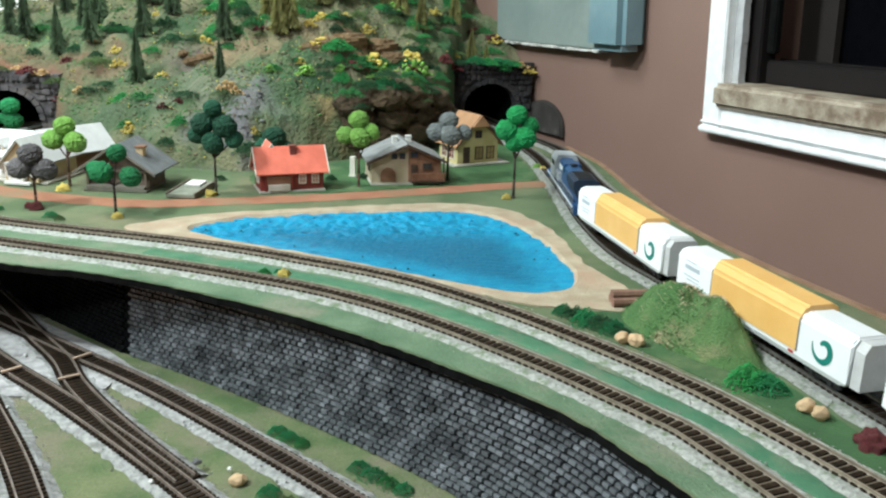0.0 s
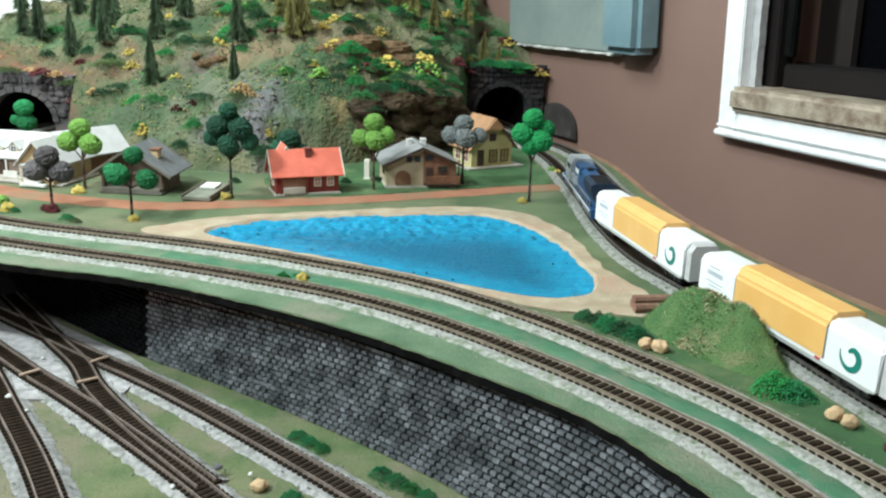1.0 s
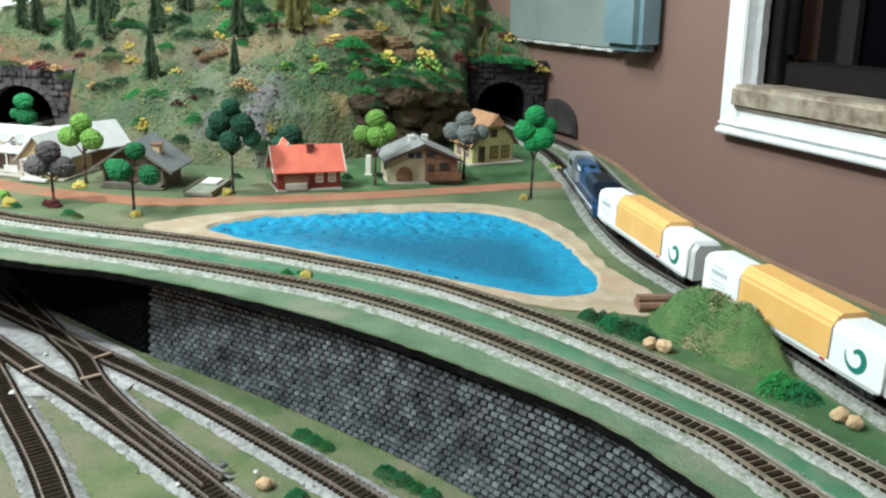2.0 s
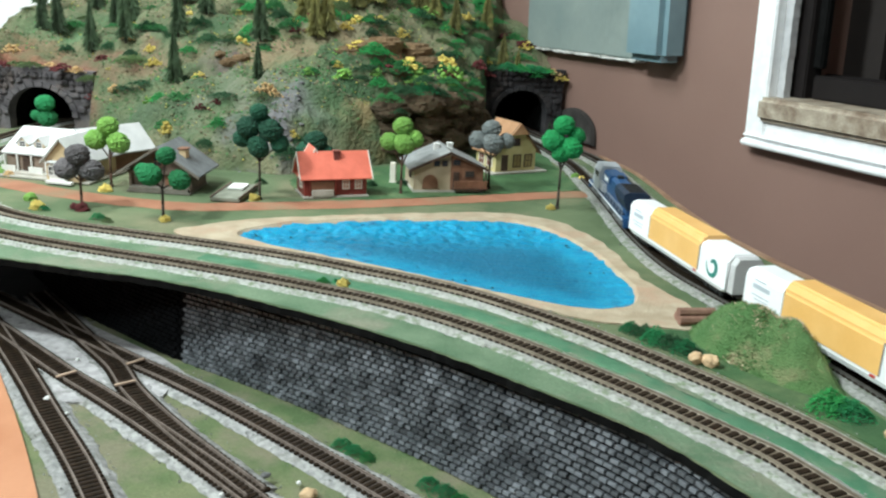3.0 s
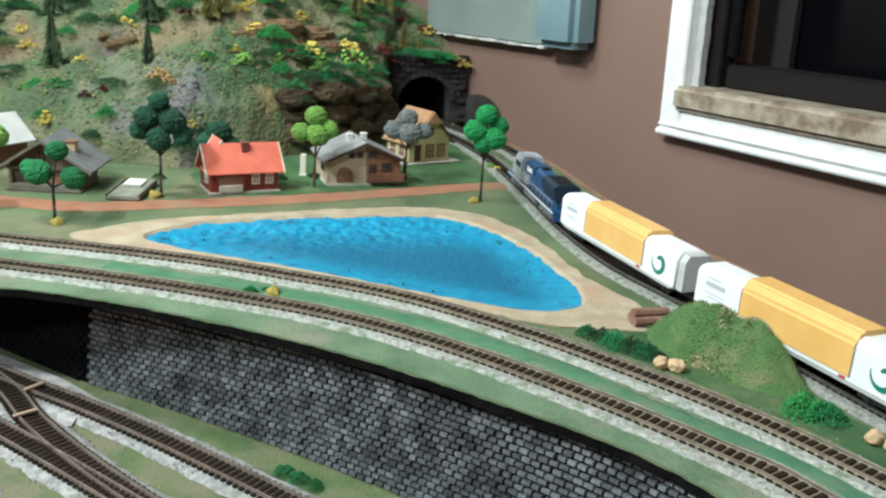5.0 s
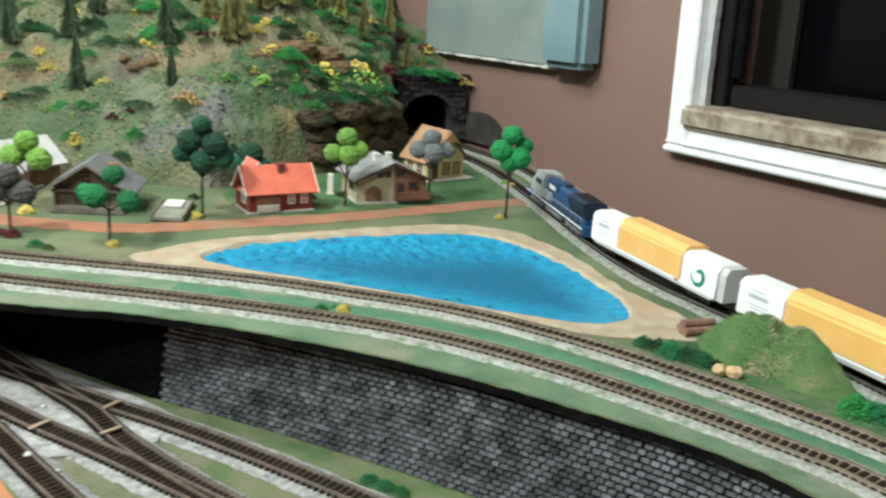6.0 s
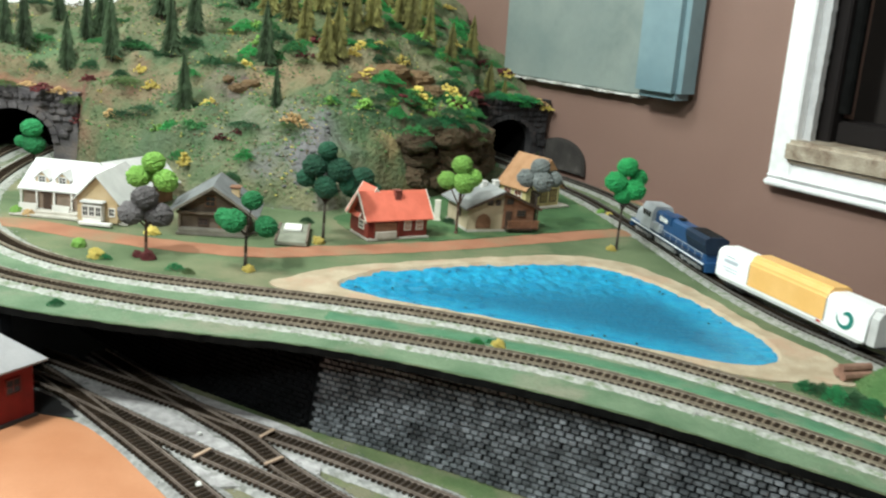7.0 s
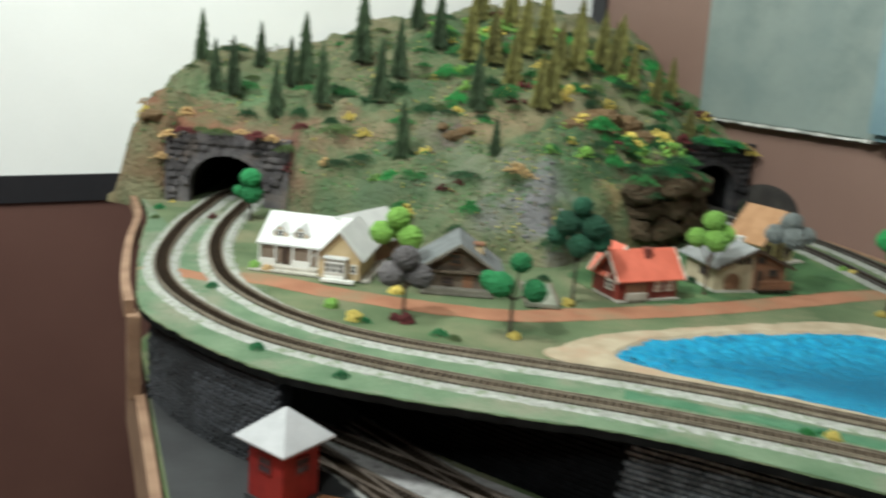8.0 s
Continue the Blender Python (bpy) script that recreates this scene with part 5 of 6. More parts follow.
# bushes that hang over the tunnel mouths and the dark hollow beside them
for lx, z, r, c in ((-0.078, 0.135, 0.017, "red"), (-0.060, 0.146, 0.013, "dark"), (-0.03, 0.148, 0.018, "green"), (-0.005, 0.146, 0.016, "bright"), (0.02, 0.146, 0.018, "green"), (0.045, 0.142, 0.016, "bright"), (0.065, 0.140, 0.013, "tan"), (0.082, 0.128, 0.013, "yellow"), (0.03, 0.134, 0.012, "bright")):
    p = PORT_R @ Vector((lx * 1.08, 0.006, z - 0.009))
    bush(p.x, p.y - 0.010, r * 1.55, c, z - 0.013, "over the tunnel mouth", 0.6)
for x, z, r, c in ((-0.80, 0.112, 0.016, "tan"), (-0.775, 0.120, 0.017, "red"), (-0.755, 0.122, 0.012, "moss"), (-0.72, 0.122, 0.016, "moss"), (-0.69, 0.122, 0.012, "tan"), (-0.66, 0.120, 0.017, "red"), (-0.635, 0.118, 0.014, "tan"), (-0.61, 0.105, 0.016, "moss"), (-0.812, 0.075, 0.014, "tan"), (-0.60, 0.075, 0.015, "red")):
    bush(x, 1.680 - 0.012 * (r > 0.0135), r * 1.35, c, z - 0.006, "over the tunnel mouth", 0.55)
for x, y, z, r, c in ((-0.060, 1.605, 0.106, 0.022, "fern"), (-0.035, 1.630, 0.116, 0.024, "dark"), (-0.01, 1.650, 0.118, 0.026, "green"), (0.012, 1.672, 0.112, 0.022, "dark"), (0.035, 1.705, 0.106, 0.022, "fern"), (0.052, 1.745, 0.100, 0.022, "dark"), (0.062, 1.785, 0.094, 0.02, "green"), (-0.045, 1.60, 0.088, 0.016, "dark"), (-0.005, 1.64, 0.135, 0.022, "dark"), (0.025, 1.70, 0.130, 0.020, "fern"), (0.05, 1.70, 0.090, 0.014, "moss"), (-0.030, 1.64, 0.132, 0.010, "lime"), (0.03, 1.72, 0.124, 0.009, "lime")):
    bush(x, y, r, c, z, "above the dark hollow", 0.7)


# ---- rocks, mound, log ----
def rock_mesh(seed, squash):
    bm = bmesh.new()
    bmesh.ops.create_icosphere(bm, subdivisions=4, radius=1.0)
    for v in bm.verts:
        n = v.co.normalized()
        k = 1 + 0.28 * noise.noise(n * 1.6 + Vector((seed, 3, 0))) + (0.12 if squash < 0.7 else 0.05) * noise.noise(n * 5 + Vector((0, seed, 1)))
        k += (0.07 if squash < 0.7 else 0.02) * noise.noise(n * 13 + Vector((seed, 1, 2)))
        z = n.z * k * squash
        z = 0.65 * round(z * 5) / 5 + 0.35 * z if squash < 0.5 else z
        v.co = Vector((n.x * k, n.y * k * 0.8, z))
    me = bpy.data.meshes.new("rock")
    bm.to_mesh(me)
    bm.free()
    return me


BEIGE = surface("beige_stone", (0.50, 0.32, 0.17), (0.62, 0.45, 0.28), 60, 0.8, 0.3)
BROWNROCK = surface("brown_ledge_rock", (0.155, 0.094, 0.045), (0.26, 0.162, 0.082), 40, 0.9, 0.7, vary=0.25)
GREYROCK = surface("grey_scree", (0.12, 0.12, 0.125), (0.22, 0.22, 0.225), 45, 0.85, 0.6, vary=0.3)
STONE = [rock_mesh(i, 0.75) for i in range(2)]
for me in STONE:
    me.polygons.foreach_set("use_smooth", [True] * len(me.polygons))
    me.materials.append(BEIGE)
LEDGE = [rock_mesh(4 + i, 0.45) for i in range(3)]
for me in LEDGE:
    me.materials.append(BROWNROCK)
# darker than the ledge rock: part of the hollow's shade is in its colour
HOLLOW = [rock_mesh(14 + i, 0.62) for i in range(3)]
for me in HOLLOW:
    me.materials.append(surface("shaded_hollow_rock", (0.072, 0.045, 0.025), (0.132, 0.081, 0.045), 30, 0.95, 0.8, (0.05, 0.07, 0.03), 0.3, vary=0.3))
SCREE = [rock_mesh(9 + i, 0.55) for i in range(3)]
for me in SCREE:
    me.materials.append(GREYROCK)


def rock(me, x, y, z, r, label, group, turn=0.0):
    ob = new("rock", me)
    ob.matrix_basis = pose(x, y, z, 0, 0, turn) @ Matrix.Diagonal((r, r, r, 1))
    tagged(ob, label, "rock", group)


for x, y, r in ((0.336, 0.865, 0.0066), (0.347, 0.861, 0.0074), (0.455, 0.760, 0.0068), (0.462, 0.750, 0.0066)):
    rock(STONE[int(x * 1000) % 2], x, y, 0.005, r, "rounded beige stone beside the track", "beige stones", x * 4000)
rock(STONE[0], 0.040, 0.762, LOW + 0.004, 0.0066, "rounded beige stone on the lower yard", "beige stones", 30)
WHITESTONE = rock_mesh(21, 0.7)
WHITESTONE.materials.append(plain("white_pebble", (0.72, 0.72, 0.70), 0.8))
for x, y, r in ((-0.237, 0.868, 0.0030), (-0.025, 0.748, 0.0020), (0.028, 0.776, 0.0022), (-0.205, 0.845, 0.0017), (-0.255, 0.955, 0.0022)):
    rock(WHITESTONE, x, y, LOW + 0.0045, r, "tiny white pebble on the lower yard", "white pebbles", x * 5000)
rock(SCREE[0], 0.001, 0.776, LOW + 0.008, 0.004, "small dark stone on the yard track", "yard stones", 30)
for x, y, r, t in ((-0.139, 1.760, 0.035, 10), (-0.105, 1.800, 0.034, 25), (-0.063, 1.860, 0.040, 30), (-0.16, 1.735, 0.028, 0), (-0.03, 1.84, 0.03, 50), (-0.835, 1.69, 0.022, 60), (0.0, 1.725, 0.035, 60), (0.04, 1.78, 0.035, 70), (-0.06, 1.655, 0.035, 50)):
    rock(LEDGE[int(abs(x) * 1000) % 3], x, y, hill_height(x, y) - 0.004, r, "brown layered rock ledge in the mountain", "brown ledges", t)
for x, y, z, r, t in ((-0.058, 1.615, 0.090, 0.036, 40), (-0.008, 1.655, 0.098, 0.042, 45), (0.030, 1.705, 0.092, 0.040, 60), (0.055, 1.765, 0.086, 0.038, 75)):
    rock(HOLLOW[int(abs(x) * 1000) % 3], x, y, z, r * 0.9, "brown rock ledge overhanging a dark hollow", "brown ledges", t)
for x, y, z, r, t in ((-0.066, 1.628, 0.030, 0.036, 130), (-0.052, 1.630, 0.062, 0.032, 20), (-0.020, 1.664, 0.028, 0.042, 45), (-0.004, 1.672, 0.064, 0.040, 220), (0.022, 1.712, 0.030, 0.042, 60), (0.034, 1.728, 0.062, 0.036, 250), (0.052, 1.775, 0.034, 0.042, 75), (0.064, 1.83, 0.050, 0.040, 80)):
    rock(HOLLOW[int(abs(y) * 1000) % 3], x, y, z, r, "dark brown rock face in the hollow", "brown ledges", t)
for x, y, r, t in ((-0.348, 1.657, 0.018, 0), (-0.33, 1.668, 0.015, 30), (-0.365, 1.662, 0.013, 70)):
    rock(LEDGE[int(abs(x) * 1000) % 3], x, y, hill_height(x, y) - 0.004, r, "brown rough rock in the mountain side", "brown ledges", t)
pick = random.Random(14)
for i in range(44):
    x, y = pick.gauss(-0.235, 0.032), pick.uniform(1.455, 1.60)
    rock(SCREE[i % 3], x, y, max(0, hill_height(x, y)) - 0.001, pick.uniform(0.0018, 0.005), "small grey scree stone at the mountain foot", "scree stones", pick.uniform(0, 360))


def mound():
    rows, ring = 26, 72
    verts, faces = [], []
    for k in range(rows + 1):
        u = k / rows
        for i in range(ring):
            a = 2 * math.pi * i / ring
            wob = 1 + 0.12 * noise.noise((math.cos(a) * 1.5, math.sin(a) * 1.5, 4))
            x, y = 0.085 * u * wob * math.cos(a), 0.042 * u * wob * math.sin(a)
            z = 0.041 * (0.5 + 0.5 * math.cos(math.pi * min(1, u ** 1.7))) * (1 + 0.22 * noise.noise((x * 40, y * 40, 2))) + (0.0045 * noise.noise((x * 95, y * 95, 5)) + 0.002 * noise.noise((x * 180, y * 180, 3))) * (1 - u ** 3)
            verts.append((x, y, z - 0.001 * u))
    for k in range(rows):
        for i in range(ring):
            j = (i + 1) % ring
            faces.append((k * ring + i, (k + 1) * ring + i, (k + 1) * ring + j, k * ring + j))
    ob = placed("grass_mound", mesh_of("grass_mound", verts, faces, True), surface("mound_grass", (0.070, 0.170, 0.050), (0.130, 0.230, 0.082), 30, 0.95, 0.9, (0.32, 0.26, 0.15), 0.18, 600, vary=0.35, dist=0.004), m=pose(0.393, 0.892, 0, 0, 0, -57))
    tagged(ob, "grassy mound with dry tops between the tracks", "mound")


mound()


def tufts():
    """Short static grass on the mound, blade by blade, dry near its top."""
    rs = np.random.RandomState(6)
    m = pose(0.393, 0.892, 0, 0, 0, -57)
    green, dry = ([], []), ([], [])
    for _ in range(5200):
        a, u = rs.uniform(0, 6.283), math.sqrt(rs.uniform(0, 1))
        x, y = 0.082 * u * math.cos(a), 0.040 * u * math.sin(a)
        z = 0.041 * (0.5 + 0.5 * math.cos(math.pi * min(1, u ** 1.7))) * (1 + 0.22 * noise.noise((x * 40, y * 40, 2))) + (0.0045 * noise.noise((x * 95, y * 95, 5)) + 0.002 * noise.noise((x * 180, y * 180, 3))) * (1 - u ** 3)
        p = m @ Vector((x, y, z - 0.001))
        patch = math.exp(-((x - 0.004) / 0.030) ** 2 - ((y + 0.002) / 0.018) ** 2)
        verts, faces = dry if patch + 0.8 * noise.noise((x * 70, y * 70, 11)) > rs.uniform(0.25, 0.60) else green
        t, h, w = rs.uniform(0, 6.28), rs.uniform(0.0012, 0.0034), rs.uniform(0.0004, 0.0009)
        if verts is dry[0]:
            w, h = w * 1.9, h * 0.7
        k = len(verts)
        lean = rs.uniform(-0.003, 0.003, 2)
        verts += [(p.x - w * math.cos(t), p.y - w * math.sin(t), p.z), (p.x + w * math.cos(t), p.y + w * math.sin(t), p.z), (p.x + lean[0], p.y + lean[1], p.z + h)]
        faces.append((k, k + 1, k + 2))
    for name, (verts, faces), mat, label in (("grass_tufts", green, surface("short_flock", (0.075, 0.185, 0.054), (0.130, 0.240, 0.084), 60, 0.95, 0.0, vary=0.3), "short green grass on the mound"), ("dry_grass", dry, surface("dry_straw", (0.44, 0.34, 0.22), (0.58, 0.46, 0.31), 90, 0.95, 0.0, vary=0.3), "dry straw-coloured grass on the mound")):
        tagged(placed(name, mesh_of(name, verts, faces), mat), label, "grass", kind="stuff")


tufts()
pile = thing("wood_pile", pose(0.350, 0.952, 0.001, 0, 0, 14) @ Matrix.Diagonal((1.25, 1.35, 1.3, 1)), "small pile of reddish brown logs by the sand", "log")
LOG = surface("reddish_log", (0.20, 0.10, 0.07), (0.32, 0.18, 0.13), 90, 0.85, 0.4)
for dy, dz in ((0, 0), (0.006, 0.001), (0.003, 0.005)):
    part("log", tube(bmesh.new(), (-0.014, dy, 0.004 + dz), (0.014, dy + 0.001, 0.004 + dz), 0.0034, 0.003, 8), LOG, pile)


# ---- houses ----
REDWALL = surface("red_board_wall", (0.17, 0.022, 0.016), (0.22, 0.032, 0.022), 60, 0.6, 0.15)
REDROOF = surface("orange_red_roof", (0.62, 0.135, 0.085), (0.72, 0.17, 0.11), 50, 0.6, 0.15, vary=0.08)
TRIMW = plain("cream_trim", (0.72, 0.68, 0.60), 0.6)
WOODWALL = surface("brown_timber", (0.17, 0.075, 0.04), (0.25, 0.12, 0.07), 90, 0.7, 0.2)
PLASTER = surface("tan_plaster", (0.42, 0.34, 0.23), (0.50, 0.41, 0.29), 50, 0.85, 0.15)
SLATE = surface("grey_slate_roof", (0.20, 0.21, 0.21), (0.28, 0.29, 0.29), 70, 0.7, 0.2)
DARKWOOD = surface("dark_brown_wood", (0.045, 0.025, 0.016), (0.075, 0.042, 0.028), 90, 0.7, 0.2)
YELLOW = surface("yellow_house_wall", (0.52, 0.44, 0.20), (0.60, 0.52, 0.27), 50, 0.75, 0.1)
ORANGEROOF = surface("orange_tile_roof", (0.36, 0.185, 0.09), (0.44, 0.24, 0.125), 70, 0.75, 0.2)
WHITEROOF = surface("white_roof", (0.52, 0.52, 0.515), (0.60, 0.60, 0.59), 50, 0.6, 0.1)
WHITEWALL = surface("white_house_wall", (0.66, 0.65, 0.62), (0.76, 0.75, 0.72), 50, 0.7, 0.1)
TANWALL = surface("tan_gable", (0.50, 0.36, 0.20), (0.58, 0.43, 0.26), 50, 0.7, 0.1)
CABINWALL = surface("weathered_timber", (0.10, 0.075, 0.055), (0.16, 0.12, 0.09), 80, 0.8, 0.3)
BASE = surface("pale_concrete", (0.40, 0.37, 0.32), (0.50, 0.47, 0.42), 60, 0.9, 0.2)
CABINBASE = surface("grey_cabin_terrace", (0.13, 0.115, 0.095), (0.18, 0.165, 0.135), 60, 0.9, 0.3)
CABINROOF = surface("dark_slate_roof", (0.11, 0.12, 0.125), (0.17, 0.18, 0.185), 70, 0.75, 0.3)
PANE = plain("dark_house_glass", (0.03, 0.03, 0.035), 0.15)


def gable(parent, wide, deep, eave, ridge, wallmat, roofmat, over=0.006, thick=0.0016, at=(0, 0, 0), turn=0.0, trim=None, name="wall"):
    """Walls with gables to the front and back, and a pitched roof along y, under a house."""
    m = pose(*at, 0, 0, turn)
    w = wide / 2
    part(name, prism([(-w, 0), (w, 0), (w, eave), (0, ridge - 0.0008), (-w, eave)], -deep / 2, deep / 2), wallmat, parent, m=m)
    s = (ridge - eave) / w
    ox, oz = w + over, eave - s * over
    sec = [(-ox, oz), (0, ridge), (ox, oz), (ox, oz + thick), (0, ridge + thick * 1.25), (-ox, oz + thick)]
    roof = part("roof", prism(sec, -deep / 2 - over, deep / 2 + over), roofmat, parent, m=m)
    if trim:
        for y in (-deep / 2 - over - 0.0008, deep / 2 + over + 0.0008):
            sec2 = [(-ox - 0.0006, oz - 0.0012), (0, ridge - 0.0012), (ox + 0.0006, oz - 0.0012), (ox + 0.0006, oz + thick + 0.0004), (0, ridge + thick * 1.25 + 0.0004), (-ox - 0.0006, oz + thick + 0.0004)]
            part("barge_board", prism(sec2, y - 0.0007, y + 0.0007), trim, roof)
    return m


def pane(parent, m, x, y, z, w, h, frame=None, turn=0.0, glass=None, bars=True):
    """A window let into a wall that faces -y (turned by turn): a frame with a pane and glazing bars."""
    k = m @ pose(x, y, z, 0, 0, turn)
    t = 0.0012
    out, ins = [(-w / 2 - t / 2, -h / 2 - t / 2), (w / 2 + t / 2, -h / 2 - t / 2), (w / 2 + t / 2, h / 2 + t / 2), (-w / 2 - t / 2, h / 2 + t / 2)], [(-w / 2 + t / 2, -h / 2 + t / 2), (w / 2 - t / 2, -h / 2 + t / 2), (w / 2 - t / 2, h / 2 - t / 2), (-w / 2 + t / 2, h / 2 - t / 2)]
    verts = [(x, y, z) for y in (-0.0009, 0.0009) for loop in (out, ins) for x, z in loop]
    faces = []
    for i in range(4):
        j = (i + 1) % 4
        faces += [(i, j, 4 + j, 4 + i), (8 + j, 8 + i, 12 + i, 12 + j), (j, i, 8 + i, 8 + j), (4 + i, 4 + j, 12 + j, 12 + i)]
    win = placed("window", mesh_of("window", verts, faces), frame or TRIMW, parent, m=k)
    if bars:
        part("glazing_bar", box(bmesh.new(), (0.0006, 0.0012, h - t), (0, 0, 0)), frame or TRIMW, win)
        part("glazing_bar", box(bmesh.new(), (w - t, 0.0012, 0.0006), (0, -0.0002, 0)), frame or TRIMW, win)
    part("pane", box(bmesh.new(), (w - 0.001, 0.0008, h - 0.001), (0, 0.0002, 0)), glass or PANE, win)


def door(parent, m, x, y, z, w, h, material, turn=0.0):
    part("door", box(bmesh.new(), (w, 0.0018, h), (0, 0, h / 2), bevel=0.0003), material, parent, m=m @ pose(x, y, z, 0, 0, turn))


def red_house():
    h = thing("red_house", pose(-0.092, 1.357, 0.002, 0, 0, 28), "small red timber house with an orange roof and white trim", "house")
    L, D = 0.088, 0.044
    part("base", boxes(((L + 0.004, D + 0.010, 0.003), (0, 0, 0.0)), bevel=0.0006), BASE, h)
    gable(h, D, L, 0.030, 0.056, REDWALL, REDROOF, 0.006, at=(0, 0, 0.0015), turn=90, trim=TRIMW)
    gable(h, 0.036, 0.03, 0.030, 0.060, REDWALL, REDROOF, 0.005, at=(-0.024, 0.020, 0.0015), turn=0, trim=TRIMW, name="wing")
    I = Matrix.Identity(4)
    part("porch", boxes(((0.033, 0.004, 0.016), (-0.019, -D / 2 - 0.001, 0.014)), bevel=0.0004), WOODWALL, h)
    part("bench", boxes(((0.030, 0.005, 0.009), (-0.019, -D / 2 - 0.004, 0.006)), bevel=0.0006), BASE, h, "pale low wall")
    part("porch_post", boxes(((0.002, 0.002, 0.022), (-0.037, -D / 2 - 0.003, 0.0125))), REDWALL, h)
    part("porch_post", boxes(((0.002, 0.002, 0.022), (-0.001, -D / 2 - 0.003, 0.0125))), REDWALL, h)
    for x in (0.014, 0.032):
        pane(h, I, x, -D / 2 - 0.0006, 0.0165, 0.009, 0.012, glass=plain("pale_curtain", (0.45, 0.25, 0.20), 0.6))
    pane(h, I, -L / 2 - 0.0006, -0.004, 0.0165, 0.013, 0.011, turn=-90)
    part("chimney", boxes(((0.008, 0.007, 0.012), (0.004, -0.006, 0.054)), ((0.010, 0.009, 0.002), (0.004, -0.006, 0.0605))), surface("dark_red_chimney", (0.16, 0.04, 0.03), (0.22, 0.06, 0.045), 80, 0.8, 0.2), h)


def chalet():
    h = thing("chalet_house", pose(0.052, 1.458, 0.002, 0, 0, 19) @ Matrix.Diagonal((0.9, 1, 1, 1)), "tan plaster chalet with a low grey slate roof and wooden balcony", "house")
    W, D = 0.112, 0.075
    part("base", boxes(((W + 0.004, D + 0.004, 0.004), (0, 0, 0.0)), bevel=0.0008), BASE, h)
    gable(h, W, D, 0.033, 0.055, PLASTER, SLATE, 0.009, 0.002, at=(0, 0, 0.002), trim=DARKWOOD)
    I = Matrix.Identity(4)
    y = -D / 2
    part("timber_front", prism([(0.003, 0.003), (W / 2 + 0.0008, 0.003), (W / 2 + 0.0008, 0.0345), (0.003, 0.054)], y - 0.0022, y - 0.0002), WOODWALL, h, "brown timbered half of the front")
    n = 12
    arch = [(0.0125, 0), *[(0.0125 * math.cos(math.pi * i / n), 0.008 + 0.0125 * math.sin(math.pi * i / n)) for i in range(n + 1)], (-0.0125, 0)]
    part("arched_door", prism([(x - 0.030, z + 0.004) for x, z in arch], y - 0.0016, y + 0.001), WOODWALL, h, "arched brown wooden door")
    for x in (-0.020, -0.007):
        pane(h, I, x, y - 0.0006, 0.041, 0.008, 0.007, DARKWOOD)
    pane(h, I, 0.012, y - 0.003, 0.043, 0.011, 0.007, DARKWOOD)
    pane(h, I, 0.034, y - 0.003, 0.026, 0.014, 0.008, DARKWOOD)
    door(h, I, 0.012, y - 0.003, 0.005, 0.010, 0.024, DARKWOOD)
    pane(h, I, -W / 2 - 0.0006, -0.005, 0.02, 0.012, 0.010, DARKWOOD, turn=-90)
    for i in range(12):
        part("baluster", box(bmesh.new(), (0.003, 0.0012, 0.010), (0.008 + i * 0.0046, y - 0.013, 0.011)), WOODWALL, h)
    part("balcony", box(bmesh.new(), (0.058, 0.012, 0.002), (0.034, y - 0.0078, 0.006), bevel=0.0003), DARKWOOD, h)
    part("balcony_rail", box(bmesh.new(), (0.056, 0.0016, 0.0016), (0.034, y - 0.013, 0.0168)), WOODWALL, h)
    part("post", boxes(((0.002, 0.002, 0.038), (0.060, y - 0.0075, 0.021))), DARKWOOD, h)
    for x, yy in ((-0.012, 0.006), (0.012, 0.012)):
        part("chimney", boxes(((0.009, 0.008, 0.014), (x, yy, 0.055)), ((0.0105, 0.0095, 0.0025), (x, yy, 0.062)), bevel=0.0008), WHITEWALL, h, "white chimney")


def yellow_house():
    h = thing("yellow_house", pose(0.136, 1.628, 0.002, 0, 0, 37), "yellow house with a steep orange roof and dark door", "house")
    W, D = 0.078, 0.058
    part("base", boxes(((W + 0.030, D + 0.020, 0.003), (0.004, 0, 0.0)), bevel=0.0008), BASE, h)
    gable(h, W, D, 0.034, 0.077, YELLOW, ORANGEROOF, 0.006, 0.002, at=(0, 0, 0.0015), trim=DARKWOOD)
    part("gable_hood", prism([(-0.017, 0.0625), (0.017, 0.0625), (0.0, 0.0805)], -D / 2 - 0.0105, -D / 2 - 0.0002), ORANGEROOF, h, "small orange hood over the gable")
    I = Matrix.Identity(4)
    y = -D / 2 - 0.0006
    door(h, I, -0.022, y, 0.003, 0.012, 0.026, DARKWOOD)
    for x in (0.002, 0.024):
        pane(h, I, x, y, 0.018, 0.014, 0.020, DARKWOOD, glass=plain("amber_glass", (0.30, 0.22, 0.09), 0.3))
    pane(h, I, 0.0, y, 0.049, 0.011, 0.011, DARKWOOD)
    for yy in (-0.012, 0.012):
        pane(h, I, -W / 2 - 0.0006, yy, 0.018, 0.016, 0.018, TRIMW, turn=-90, glass=plain("reddish_glass", (0.16, 0.05, 0.035), 0.3))


